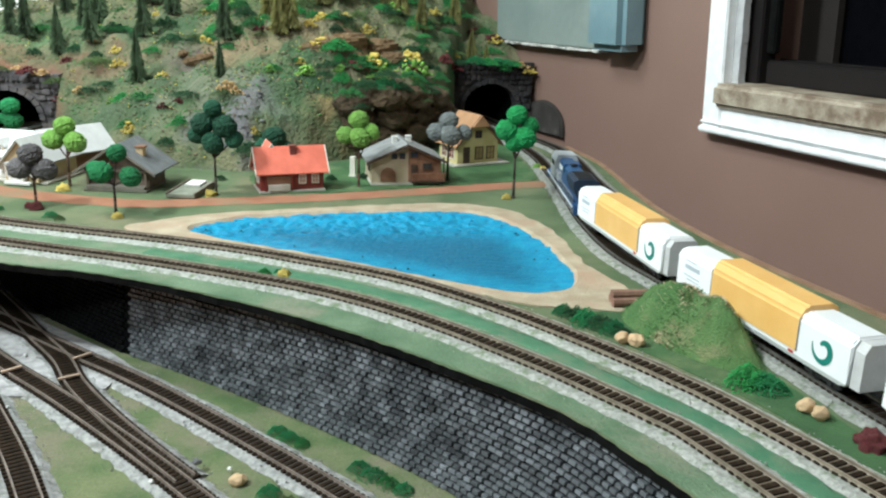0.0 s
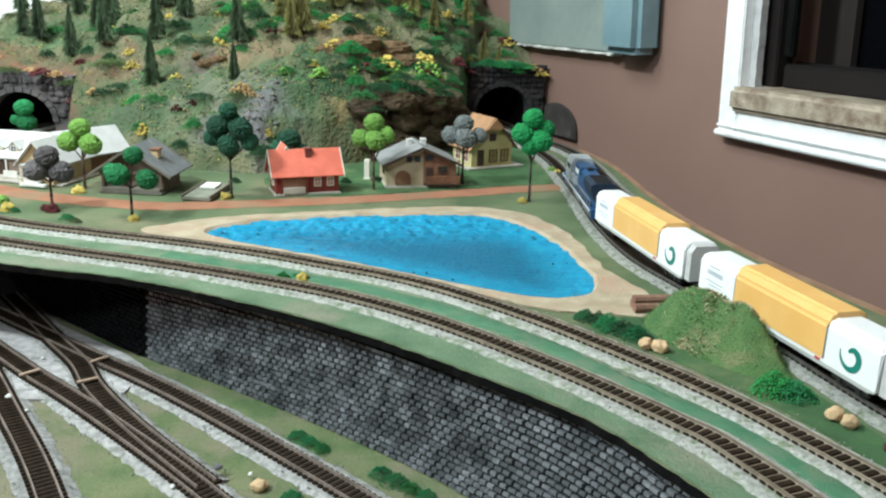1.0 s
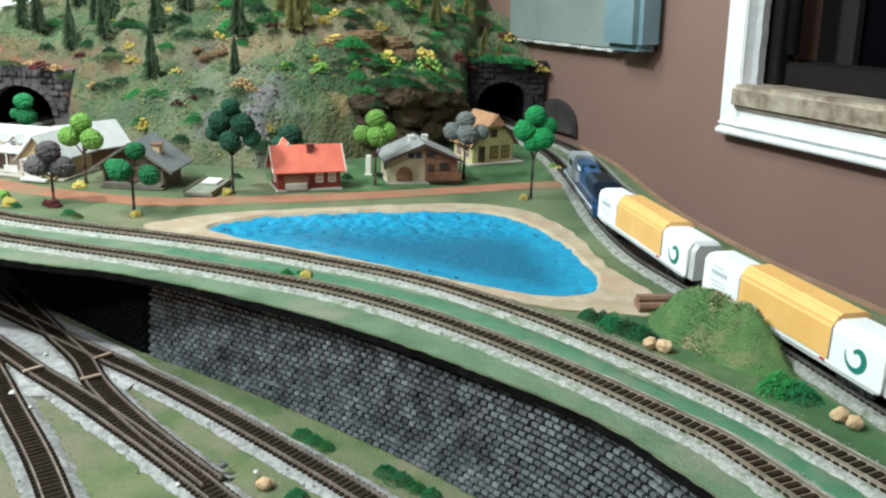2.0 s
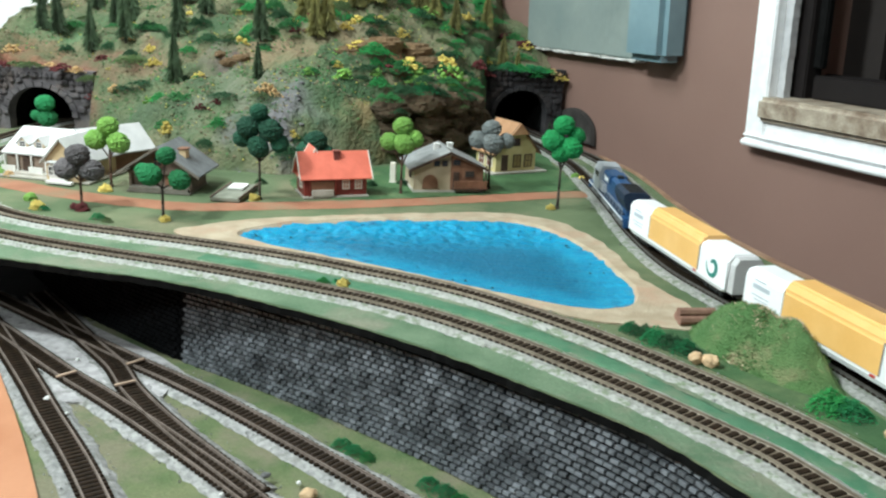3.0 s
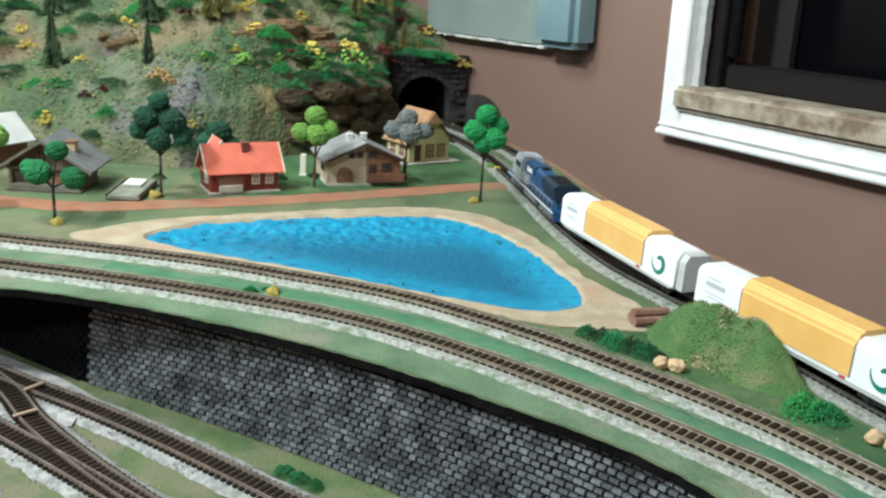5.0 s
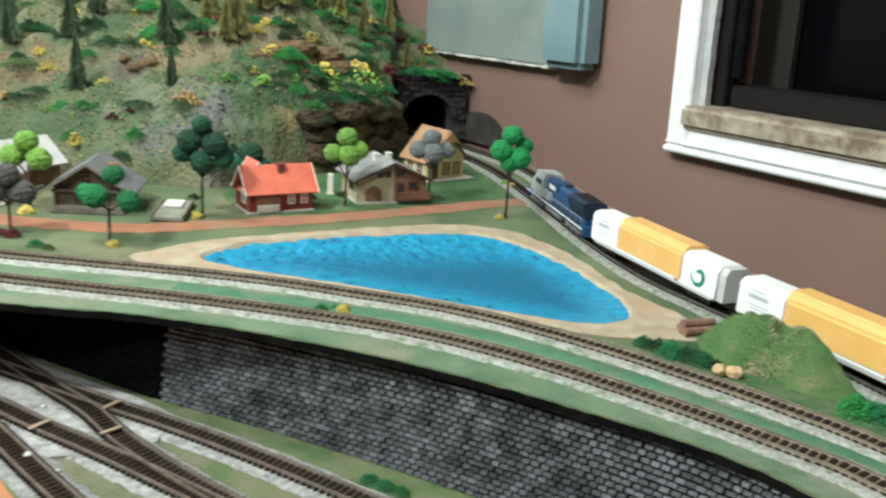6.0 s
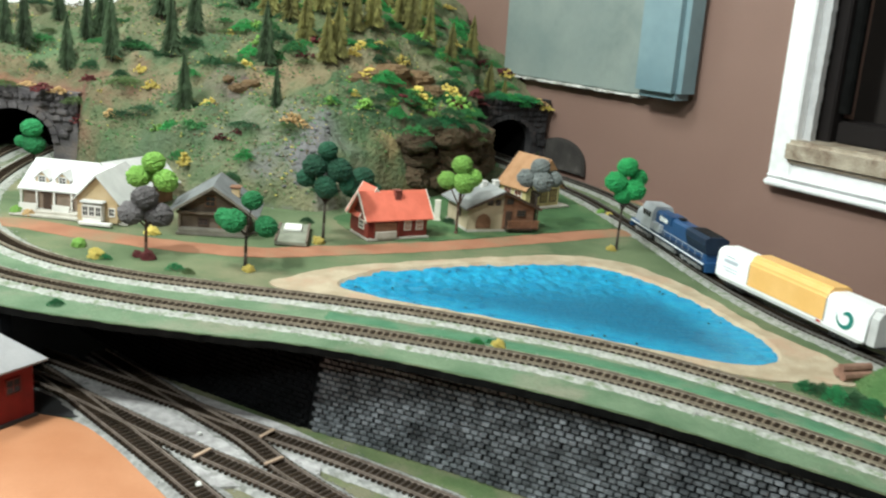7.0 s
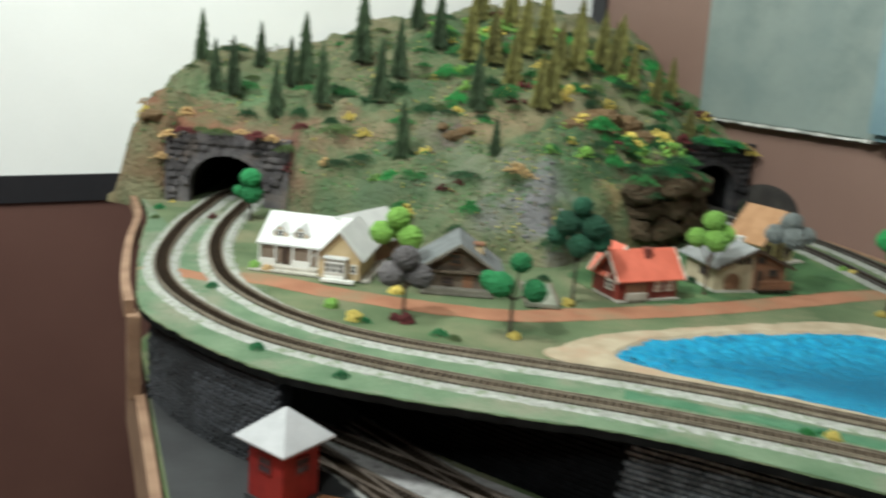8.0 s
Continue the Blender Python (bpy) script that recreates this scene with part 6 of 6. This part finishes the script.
def white_house():
    h = thing("white_house", pose(-0.500, 1.345, 0.002, 0, 0, -4), "long white house with a white roof, two dormers and porch", "house")
    I = Matrix.Identity(4)
    part("base", boxes(((0.150, 0.118, 0.003), (0.010, 0.016, 0.0)), bevel=0.0008), BASE, h)
    gable(h, 0.096, 0.100, 0.030, 0.056, WHITEWALL, WHITEROOF, 0.006, 0.002, at=(-0.006, 0.030, 0.0015), turn=90)
    gable(h, 0.050, 0.092, 0.030, 0.058, TANWALL, WHITEROOF, 0.006, 0.002, at=(0.048, 0.000, 0.0015), name="front_wing")
    gable(h, 0.062, 0.092, 0.031, 0.058, WOODWALL, WHITEROOF, 0.008, 0.002, at=(0.047, 0.074, 0.0015), turn=-24, name="rear_wing")
    for x in (-0.036, -0.010):
        gable(h, 0.016, 0.022, 0.007, 0.015, TANWALL, WHITEROOF, 0.0025, 0.0012, at=(x, 0.000, 0.036), name="dormer")
        pane(h, I, x, -0.0116, 0.041, 0.009, 0.008, WHITEWALL)
    y = -0.0186
    part("porch_floor", boxes(((0.078, 0.016, 0.003), (-0.022, y - 0.008, 0.003))), BASE, h)
    # the porch's shade is put into this wall's colour
    part("porch_wall", boxes(((0.070, 0.002, 0.020), (-0.022, y - 0.0003, 0.016))), surface("shaded_porch_wall", (0.22, 0.16, 0.12), (0.30, 0.22, 0.17), 60, 0.8, 0.1), h)
    for x in (-0.058, -0.038, -0.016, 0.006):
        part("porch_post", boxes(((0.002, 0.002, 0.025), (x, y - 0.004, 0.0155))), WHITEWALL, h)
    for x in (-0.046, -0.004):
        part("porch_rail", boxes(((0.022, 0.0016, 0.009), (x, y - 0.013, 0.009)), bevel=0.0003), WHITEWALL, h)
    door(h, I, -0.026, y - 0.0018, 0.005, 0.010, 0.020, DARKWOOD)
    yf = -0.0466
    part("bay", boxes(((0.026, 0.010, 0.024), (0.045, yf - 0.004, 0.0145)), bevel=0.002), WHITEWALL, h, "white bay window")
    part("bay_roof", boxes(((0.030, 0.013, 0.003), (0.045, yf - 0.005, 0.028)), bevel=0.0012), WHITEROOF, h)
    for x in (0.037, 0.045, 0.053):
        pane(h, I, x, yf - 0.0096, 0.017, 0.007, 0.012, WHITEWALL)
    pane(h, I, 0.066, yf + 0.0002, 0.015, 0.007, 0.010, WHITEWALL)
    part("front_step", boxes(((0.040, 0.007, 0.004), (0.050, yf - 0.0115, 0.002)), bevel=0.0006), WHITEWALL, h)


def cabin():
    h = thing("timber_cabin", pose(-0.315, 1.324, 0.002, 0, 0, 4), "weathered brown timber cabin with a large grey slate roof", "house")
    W, D = 0.084, 0.062
    part("base", boxes(((W + 0.003, D + 0.016, 0.003), (0, -0.006, 0.0)), bevel=0.0008), CABINBASE, h)
    gable(h, W, D, 0.030, 0.058, CABINWALL, CABINROOF, 0.014, 0.002, at=(0, 0, 0.0015), trim=CABINBASE)
    I = Matrix.Identity(4)
    y = -D / 2 - 0.0006
    pane(h, I, -0.004, y, 0.040, 0.012, 0.013, WOODWALL)
    part("dormer", boxes(((0.010, 0.013, 0.014), (0.024, -0.006, 0.047)), bevel=0.0006), TANWALL, h, "small beige dormer on the roof")
    part("dormer_roof", boxes(((0.014, 0.017, 0.002), (0.024, -0.006, 0.055)), bevel=0.0006), WOODWALL, h)
    part("porch", boxes(((W - 0.004, 0.012, 0.004), (0, y - 0.006, 0.004))), CABINBASE, h)
    part("beam", boxes(((W + 0.004, 0.004, 0.003), (0, y - 0.004, 0.0255))), CABINWALL, h)
    for x in (-0.040, 0.040):
        part("porch_post", boxes(((0.003, 0.003, 0.020), (x, y - 0.005, 0.0140))), CABINWALL, h)
    door(h, I, 0.012, y, 0.006, 0.012, 0.015, WOODWALL)
    pane(h, I, -0.012, y, 0.013, 0.012, 0.008, DARKWOOD)


def platform():
    p = thing("stone_platform", pose(-0.215, 1.308, 0.001, 0, 0, 3), "low grey stone platform with a white plate", "platform")
    part("slab", boxes(((0.040, 0.092, 0.005), (0, 0, 0.0025)), bevel=0.001), surface("mossy_slab", (0.16, 0.17, 0.13), (0.24, 0.25, 0.20), 50, 0.9, 0.4), p)
    for x in (-0.019, 0.019):
        part("kerb", boxes(((0.003, 0.092, 0.002), (x, 0, 0.006)), bevel=0.0006), CABINWALL, p)
    part("plate", boxes(((0.022, 0.030, 0.003), (-0.001, 0.020, 0.0068)), bevel=0.0006), WHITEWALL, p, "white rectangular plate")


def garden_post():
    p = thing("white_post", pose(-0.024, 1.462, 0, 0, 0, 0), "slim white post beside the chalet", "post")
    part("shaft", boxes(((0.0085, 0.0075, 0.031), (0, 0, 0.0155)), bevel=0.0008), TRIMW, p)
    part("foot", boxes(((0.011, 0.010, 0.003), (0, 0, 0.0015)), bevel=0.0006), TRIMW, p)


def tower():
    t = thing("signal_tower", pose(-0.438, 0.966, LOW + 0.003, 0, 0, 57), "small red signal tower with a white pyramid roof", "tower")
    part("body", boxes(((0.042, 0.042, 0.057), (0, 0, 0.0285)), bevel=0.0008), surface("red_tower_wall", (0.155, 0.006, 0.005), (0.205, 0.009, 0.007), 70, 0.7, 0.1), t)
    bm = bmesh.new()
    r = 0.0300
    a = [bm.verts.new((sx * r, sy * r, z)) for z in (0.0555, 0.0572) for sx, sy in ((-1, -1), (1, -1), (1, 1), (-1, 1))]
    top = [bm.verts.new((sx * 0.002, sy * 0.002, 0.082)) for sx, sy in ((-1, -1), (1, -1), (1, 1), (-1, 1))]
    bm.faces.new(a[3::-1])
    bm.faces.new(top)
    for i in range(4):
        j = (i + 1) % 4
        bm.faces.new((a[i], a[j], a[4 + j], a[4 + i]))
        bm.faces.new((a[4 + i], a[4 + j], top[j], top[i]))
    bmesh.ops.recalc_face_normals(bm, faces=bm.faces[:])
    part("roof", bm, surface("grey_white_roof", (0.36, 0.36, 0.375), (0.42, 0.42, 0.435), 50, 0.7, 0.1), t)
    I = Matrix.Identity(4)
    for turn in (0, -90):
        k = pose(0, 0, 0, 0, 0, turn)
        pane(t, k, 0.0, -0.0216, 0.037, 0.014, 0.014, surface("dark_red_frame", (0.12, 0.012, 0.01), (0.15, 0.016, 0.013), 70, 0.5, 0.1))
    part("plinth", boxes(((0.046, 0.046, 0.004), (0, 0, 0.0015))), GREYPAD, t)


red_house()
chalet()
yellow_house()
white_house()
cabin()
platform()
garden_post()
tower()

# ---- the train ----
NAVY = surface("navy_blue_paint", (0.013, 0.062, 0.160), (0.019, 0.078, 0.195), 40, 0.35, 0.03)
NAVYDARK = surface("dark_navy_grille", (0.006, 0.018, 0.042), (0.009, 0.026, 0.058), 120, 0.5, 0.3)
CABGREY = plain("light_grey_paint", (0.40, 0.43, 0.46), 0.4)
UNDER = surface("grey_running_gear", (0.16, 0.165, 0.17), (0.24, 0.245, 0.25), 90, 0.6, 0.2)
BLACK = plain("black_gear", (0.012, 0.012, 0.013), 0.6)
WAGONWHITE = surface("white_wagon_paint", (0.82, 0.83, 0.84), (0.87, 0.88, 0.89), 30, 0.35, 0.02, vary=0.03)
WAGONORANGE = surface("orange_wagon_panel", (0.80, 0.45, 0.14), (0.86, 0.51, 0.18), 30, 0.4, 0.03, vary=0.05)
LOGO = plain("green_mark", (0.01, 0.20, 0.16), 0.4)
INK = plain("grey_lettering", (0.48, 0.52, 0.57), 0.5)
RED_MARK = plain("red_mark", (0.5, 0.04, 0.03), 0.5)

train_q, _ = curve(TRAIN, 0.004)
train_run = np.concatenate([[0], np.cumsum(np.linalg.norm(np.diff(train_q, axis=0), axis=1))])
NOSE = float(np.interp(-1.488, -train_q[:, 1], train_run))      # the engine's front along the track
RAILTOP = 0.0066


def on_track(s):
    x, y = np.interp(s, train_run, train_q[:, 0]), np.interp(s, train_run, train_q[:, 1])
    return x, y


def car_pose(s0, s1):
    """A vehicle between two places on the track; its x axis points forward, to the tunnel."""
    (xa, ya), (xb, yb) = on_track(s0), on_track(s1)
    return pose((xa + xb) / 2, (ya + yb) / 2, RAILTOP, 0, 0, math.degrees(math.atan2(ya - yb, xa - xb)))


def long_prism(section, x0, x1):
    """A cross-section of (y, z) drawn along x."""
    bm = prism(section, -x1, -x0)
    bmesh.ops.rotate(bm, verts=bm.verts[:], cent=(0, 0, 0), matrix=Matrix.Rotation(math.radians(90), 3, "Z"))
    return bm


def bogie(parent, x, axles, gap, material):
    b = part("bogie", boxes(*[((axles * gap, 0.003, 0.0055), (x, s * 0.0118, 0.0068)) for s in (-1, 1)], ((0.010, 0.022, 0.004), (x, 0, 0.0085)), bevel=0.0008), material, parent)
    for i in range(axles):
        wx = x + (i - (axles - 1) / 2) * gap
        for s in (-1, 1):
            wb = bmesh.new()
            tube(wb, (wx, s * 0.0072, 0.0056), (wx, s * 0.0096, 0.0056), 0.0056, 0.0056, 16)
            part("wheel", wb, BLACK, b)
        for s in (-1, 1):
            part("axle_box", boxes(((0.005, 0.002, 0.005), (wx, s * 0.0138, 0.0062)), bevel=0.0005), material, b)


def engine(s0):
    L = 0.243
    e = thing("diesel_locomotive", car_pose(s0, s0 + L), "navy blue model diesel locomotive with a light grey cab", "locomotive")
    h = L / 2
    part("underframe", boxes(((L - 0.006, 0.034, 0.005), (0, 0, 0.0150)), bevel=0.0008), NAVY, e)
    part("stripe", boxes(*[((L - 0.010, 0.0006, 0.0016), (0, s * 0.0172, 0.0155)) for s in (-1, 1)]), WHITEWOOD, e, "white stripe along the frame")
    part("fuel_tank", boxes(((0.066, 0.028, 0.010), (0.004, 0, 0.0078)), bevel=0.002), UNDER, e)
    part("hood", long_prism([(-0.0105, 0.017), (0.0105, 0.017), (0.0105, 0.043), (0.007, 0.0462), (-0.007, 0.0462), (-0.0105, 0.043)], -h + 0.012, h - 0.072), NAVY, e)
    part("radiator", long_prism([(-0.0112, 0.026), (0.0112, 0.026), (0.0162, 0.038), (0.0162, 0.0455), (0.010, 0.0485), (-0.010, 0.0485), (-0.0162, 0.0455), (-0.0162, 0.038)], -h + 0.010, -h + 0.066), NAVYDARK, e, "dark winged radiator section")
    grille = bmesh.new()
    for i in range(9):
        box(grille, (0.003, 0.020, 0.0008), (-h + 0.016 + i * 0.0055, 0, 0.0489))
    part("radiator_grille", grille, BLACK, e)
    part("blower_housing", boxes(((0.030, 0.024, 0.012), (0.012, 0, 0.041)), bevel=0.0012), NAVY, e)
    part("exhaust", boxes(((0.010, 0.008, 0.004), (-0.012, 0, 0.0475)), bevel=0.0008), BLACK, e)
    part("walkway", boxes(*[((0.150, 0.006, 0.0012), (-0.026, s * 0.0138, 0.0182)) for s in (-1, 1)]), NAVYDARK, e)
    part("equipment_box", boxes(*[((0.030, 0.006, 0.012), (0.036, s * 0.0125, 0.0240)) for s in (-1, 1)], bevel=0.0008), CABGREY, e)
    part("cab", long_prism([(-0.0165, 0.017), (0.0165, 0.017), (0.0165, 0.042), (0.0125, 0.0505), (-0.0125, 0.0505), (-0.0165, 0.042)], h - 0.073, h - 0.036), CABGREY, e)
    nose = long_prism([(-0.0130, 0.017), (0.0130, 0.017), (0.0130, 0.033), (0.009, 0.0385), (-0.009, 0.0385), (-0.0130, 0.033)], h - 0.0365, h - 0.010)
    for v in nose.verts:
        if v.co.x > h - 0.012 and v.co.z > 0.03:
            v.co.x -= 0.006
    part("nose", nose, CABGREY, e)
    for s in (-1, 1):
        for x in (h - 0.064, h - 0.055, h - 0.046):
            part("cab_window", boxes(((0.007, 0.0008, 0.0075), (x, s * 0.0166, 0.0375)), bevel=0.0003), PANE, e)
    for s in (-1, 1):
        part("windscreen", boxes(((0.0008, 0.010, 0.007), (h - 0.0357, s * 0.0065, 0.0435)), bevel=0.0003), PANE, e)
        part("headlight", boxes(((0.001, 0.004, 0.002), (h - 0.0155, s * 0.0045, 0.0345))), WHITEWOOD, e)
    for s in (-1, 1):
        for i in range(4):
            part("lettering", boxes(((0.0052, 0.0006, 0.006 if i else 0.0075), (0.030 - 0.0065 * i, s * 0.0124 if i < 4 else 0, 0.0385)), bevel=0.0002), WHITEWOOD, e)
    for s in (-1, 1):
        rail = bmesh.new()
        tube(rail, (-h + 0.012, s * 0.0162, 0.027), (h - 0.078, s * 0.0162, 0.027), 0.0004, 0.0004, 5)
        for i in range(9):
            x = -h + 0.014 + i * 0.0185
            tube(rail, (x, s * 0.0162, 0.0175), (x, s * 0.0162, 0.027), 0.0004, 0.0004, 5)
        part("handrail", rail, CABGREY, e)
    for x in (-h + 0.003, h - 0.003):
        part("pilot", boxes(((0.004, 0.032, 0.012), (x, 0, 0.0115)), bevel=0.0008), NAVY, e)
        part("coupler", boxes(((0.010, 0.004, 0.003), (x * 1.02, 0, 0.0095)), bevel=0.0006), BLACK, e)
    for x in (-0.074, 0.078):
        bogie(e, x, 3, 0.020, UNDER)
    return L


def crescent(parent, x, y, z, r):
    """The round mark on the wagon's side: a thick open spiral."""
    n, verts, faces = 26, [], []
    for i in range(n + 1):
        u = i / n
        a = math.radians(40 + 330 * u)
        rad = r * (0.34 + 0.66 * u)
        w = r * 0.42 * math.sin(math.pi * min(1, 0.12 + 0.88 * u)) + 0.0002
        for k in (-0.5, 0.5):
            for d in (0, 0.0005):
                verts.append((x + (rad + k * w) * math.cos(a), y + d, z + (rad + k * w) * math.sin(a)))
    for i in range(n):
        a = i * 4
        faces += [(a, a + 2, a + 6, a + 4), (a + 1, a + 5, a + 7, a + 3), (a, a + 4, a + 5, a + 1), (a + 2, a + 3, a + 7, a + 6)]
    placed("mark", mesh_of("mark", verts, faces), LOGO, parent, "dark green spiral mark")


def wagon(s0):
    L = 0.250
    w = thing("covered_wagon", car_pose(s0, s0 + L), "long white covered goods wagon with an orange middle", "wagon", "goods wagons")
    h = L / 2
    sec = [(-0.0150, 0.0085), (0.0150, 0.0085), (0.0172, 0.0125), (0.0172, 0.043), (0.0125, 0.0515), (-0.0125, 0.0515), (-0.0172, 0.043), (-0.0172, 0.0125)]
    body = long_prism(sec, -h + 0.010, h - 0.008)
    for v in body.verts:
        if abs(v.co.x) > h - 0.02 and v.co.z > 0.045:
            v.co.z -= 0.0035
            v.co.x *= 0.985
        if abs(v.co.x) > h - 0.02 and v.co.z < 0.010:
            v.co.x *= 0.93
    bmesh.ops.bevel(body, geom=[e for e in body.edges if abs(e.verts[0].co.x - e.verts[1].co.x) < 0.02], offset=0.0015, segments=2, affect="EDGES")
    bmesh.ops.bevel(body, geom=[e for e in body.edges if abs(e.verts[0].co.x - e.verts[1].co.x) > 0.1 and e.verts[0].co.z > 0.040], offset=0.0022, segments=3, affect="EDGES")
    part("body", body, WAGONWHITE, w)
    o = 0.0007
    sleeve = [(-0.0172 - o, 0.0165), (-0.0172 - o, 0.0430 + o / 2), (-0.0125 - o / 2, 0.0515 + o), (0.0125 + o / 2, 0.0515 + o), (0.0172 + o, 0.0430 + o / 2), (0.0172 + o, 0.0165)]
    cover = long_prism(sleeve, -h + 0.066, h - 0.066)
    bmesh.ops.bevel(cover, geom=[e for e in cover.edges if abs(e.verts[0].co.x - e.verts[1].co.x) > 0.05 and e.verts[0].co.z > 0.040], offset=0.0022, segments=3, affect="EDGES")
    part("sliding_cover", cover, WAGONORANGE, w, "orange sliding cover")
    for x in (-h + 0.066, h - 0.066):
        for s in (-1, 1):
            part("seam", box(bmesh.new(), (0.0008, 0.0006, 0.027), (x, s * 0.0178, 0.030)), UNDER, w)
    part("end_bellows", long_prism([(-0.0150, 0.012), (0.0150, 0.012), (0.0150, 0.040), (0.0110, 0.0465), (-0.0110, 0.0465), (-0.0150, 0.040)], -h + 0.0005, -h + 0.0102), surface("grey_wagon_end", (0.46, 0.46, 0.46), (0.54, 0.54, 0.54), 60, 0.6, 0.1), w, "grey end panel")
    for s in (1,):
        crescent(w, -h + 0.038, s * 0.0173, 0.0290, 0.0120)
        for i, (x, z, ww, hh) in enumerate(((h - 0.034, 0.034, 0.024, 0.0040), (h - 0.032, 0.040, 0.016, 0.0012), (h - 0.034, 0.026, 0.026, 0.0010), (h - 0.036, 0.0225, 0.020, 0.0010))):
            part("lettering", boxes(((ww, 0.0005, hh), (x, s * 0.0174, z))), INK, w)
        part("badge", boxes(((0.006, 0.0005, 0.0022), (-h + 0.072, s * 0.0175, 0.0142)), bevel=0.0002), RED_MARK, w)
    part("centre_sill", boxes(((L - 0.02, 0.012, 0.004), (0, 0, 0.0105))), BLACK, w)
    for x in (-h + 0.002, h - 0.002):
        part("coupler", boxes(((0.012, 0.004, 0.003), (x, 0, 0.0095)), bevel=0.0006), BLACK, w)
    for x in (-h + 0.040, h - 0.040):
        bogie(w, x, 2, 0.020, BLACK)
    return L


run = NOSE
run += engine(run) + 0.010
for _ in range(3):
    run += wagon(run) + 0.010


# ---- block walls, last for their many pieces ----
block_wall("wall_retaining", [(0.600, 0.185), (0.475, 0.408), (0.385, 0.545), (0.330, 0.640), (0.268, 0.722), (0.192, 0.789), (0.095, 0.853), (-0.022, 0.919), (-0.092, 0.954), (-0.160, 0.986)],
           [(0.624, 0.202), (0.504, 0.422), (0.414, 0.562), (0.357, 0.648), (0.291, 0.732), (0.206, 0.796), (0.104, 0.862), (-0.013, 0.921), (-0.082, 0.953), (-0.150, 0.982)],
           "dark grey stone block retaining wall below the tracks", (0.44, 0.70, 0.018, 0.075))
# the passage's shade is painted: its blocks take the near-black mortar colour
block_wall("wall_passage", [(-0.161, 0.986), (-0.24, 1.035), (-0.34, 1.10), (-0.45, 1.20)], [(-0.151, 0.984), (-0.24, 1.032), (-0.34, 1.10), (-0.45, 1.20)], "stone block wall inside the passage, blackened for the board's shade", (9, 9, 0, 0), material=MORTAR_AND_SHADE)
block_wall("wall_pier", [(-0.452, 1.005), (-0.515, 1.042), (-0.575, 1.090), (-0.626, 1.145)], [(-0.450, 1.003), (-0.513, 1.040), (-0.573, 1.088), (-0.624, 1.142)], "stone block pier below the end of the board, darkened for shade", (0.0, 0.12, 0.02, 0.07), material=PIERBRICK)
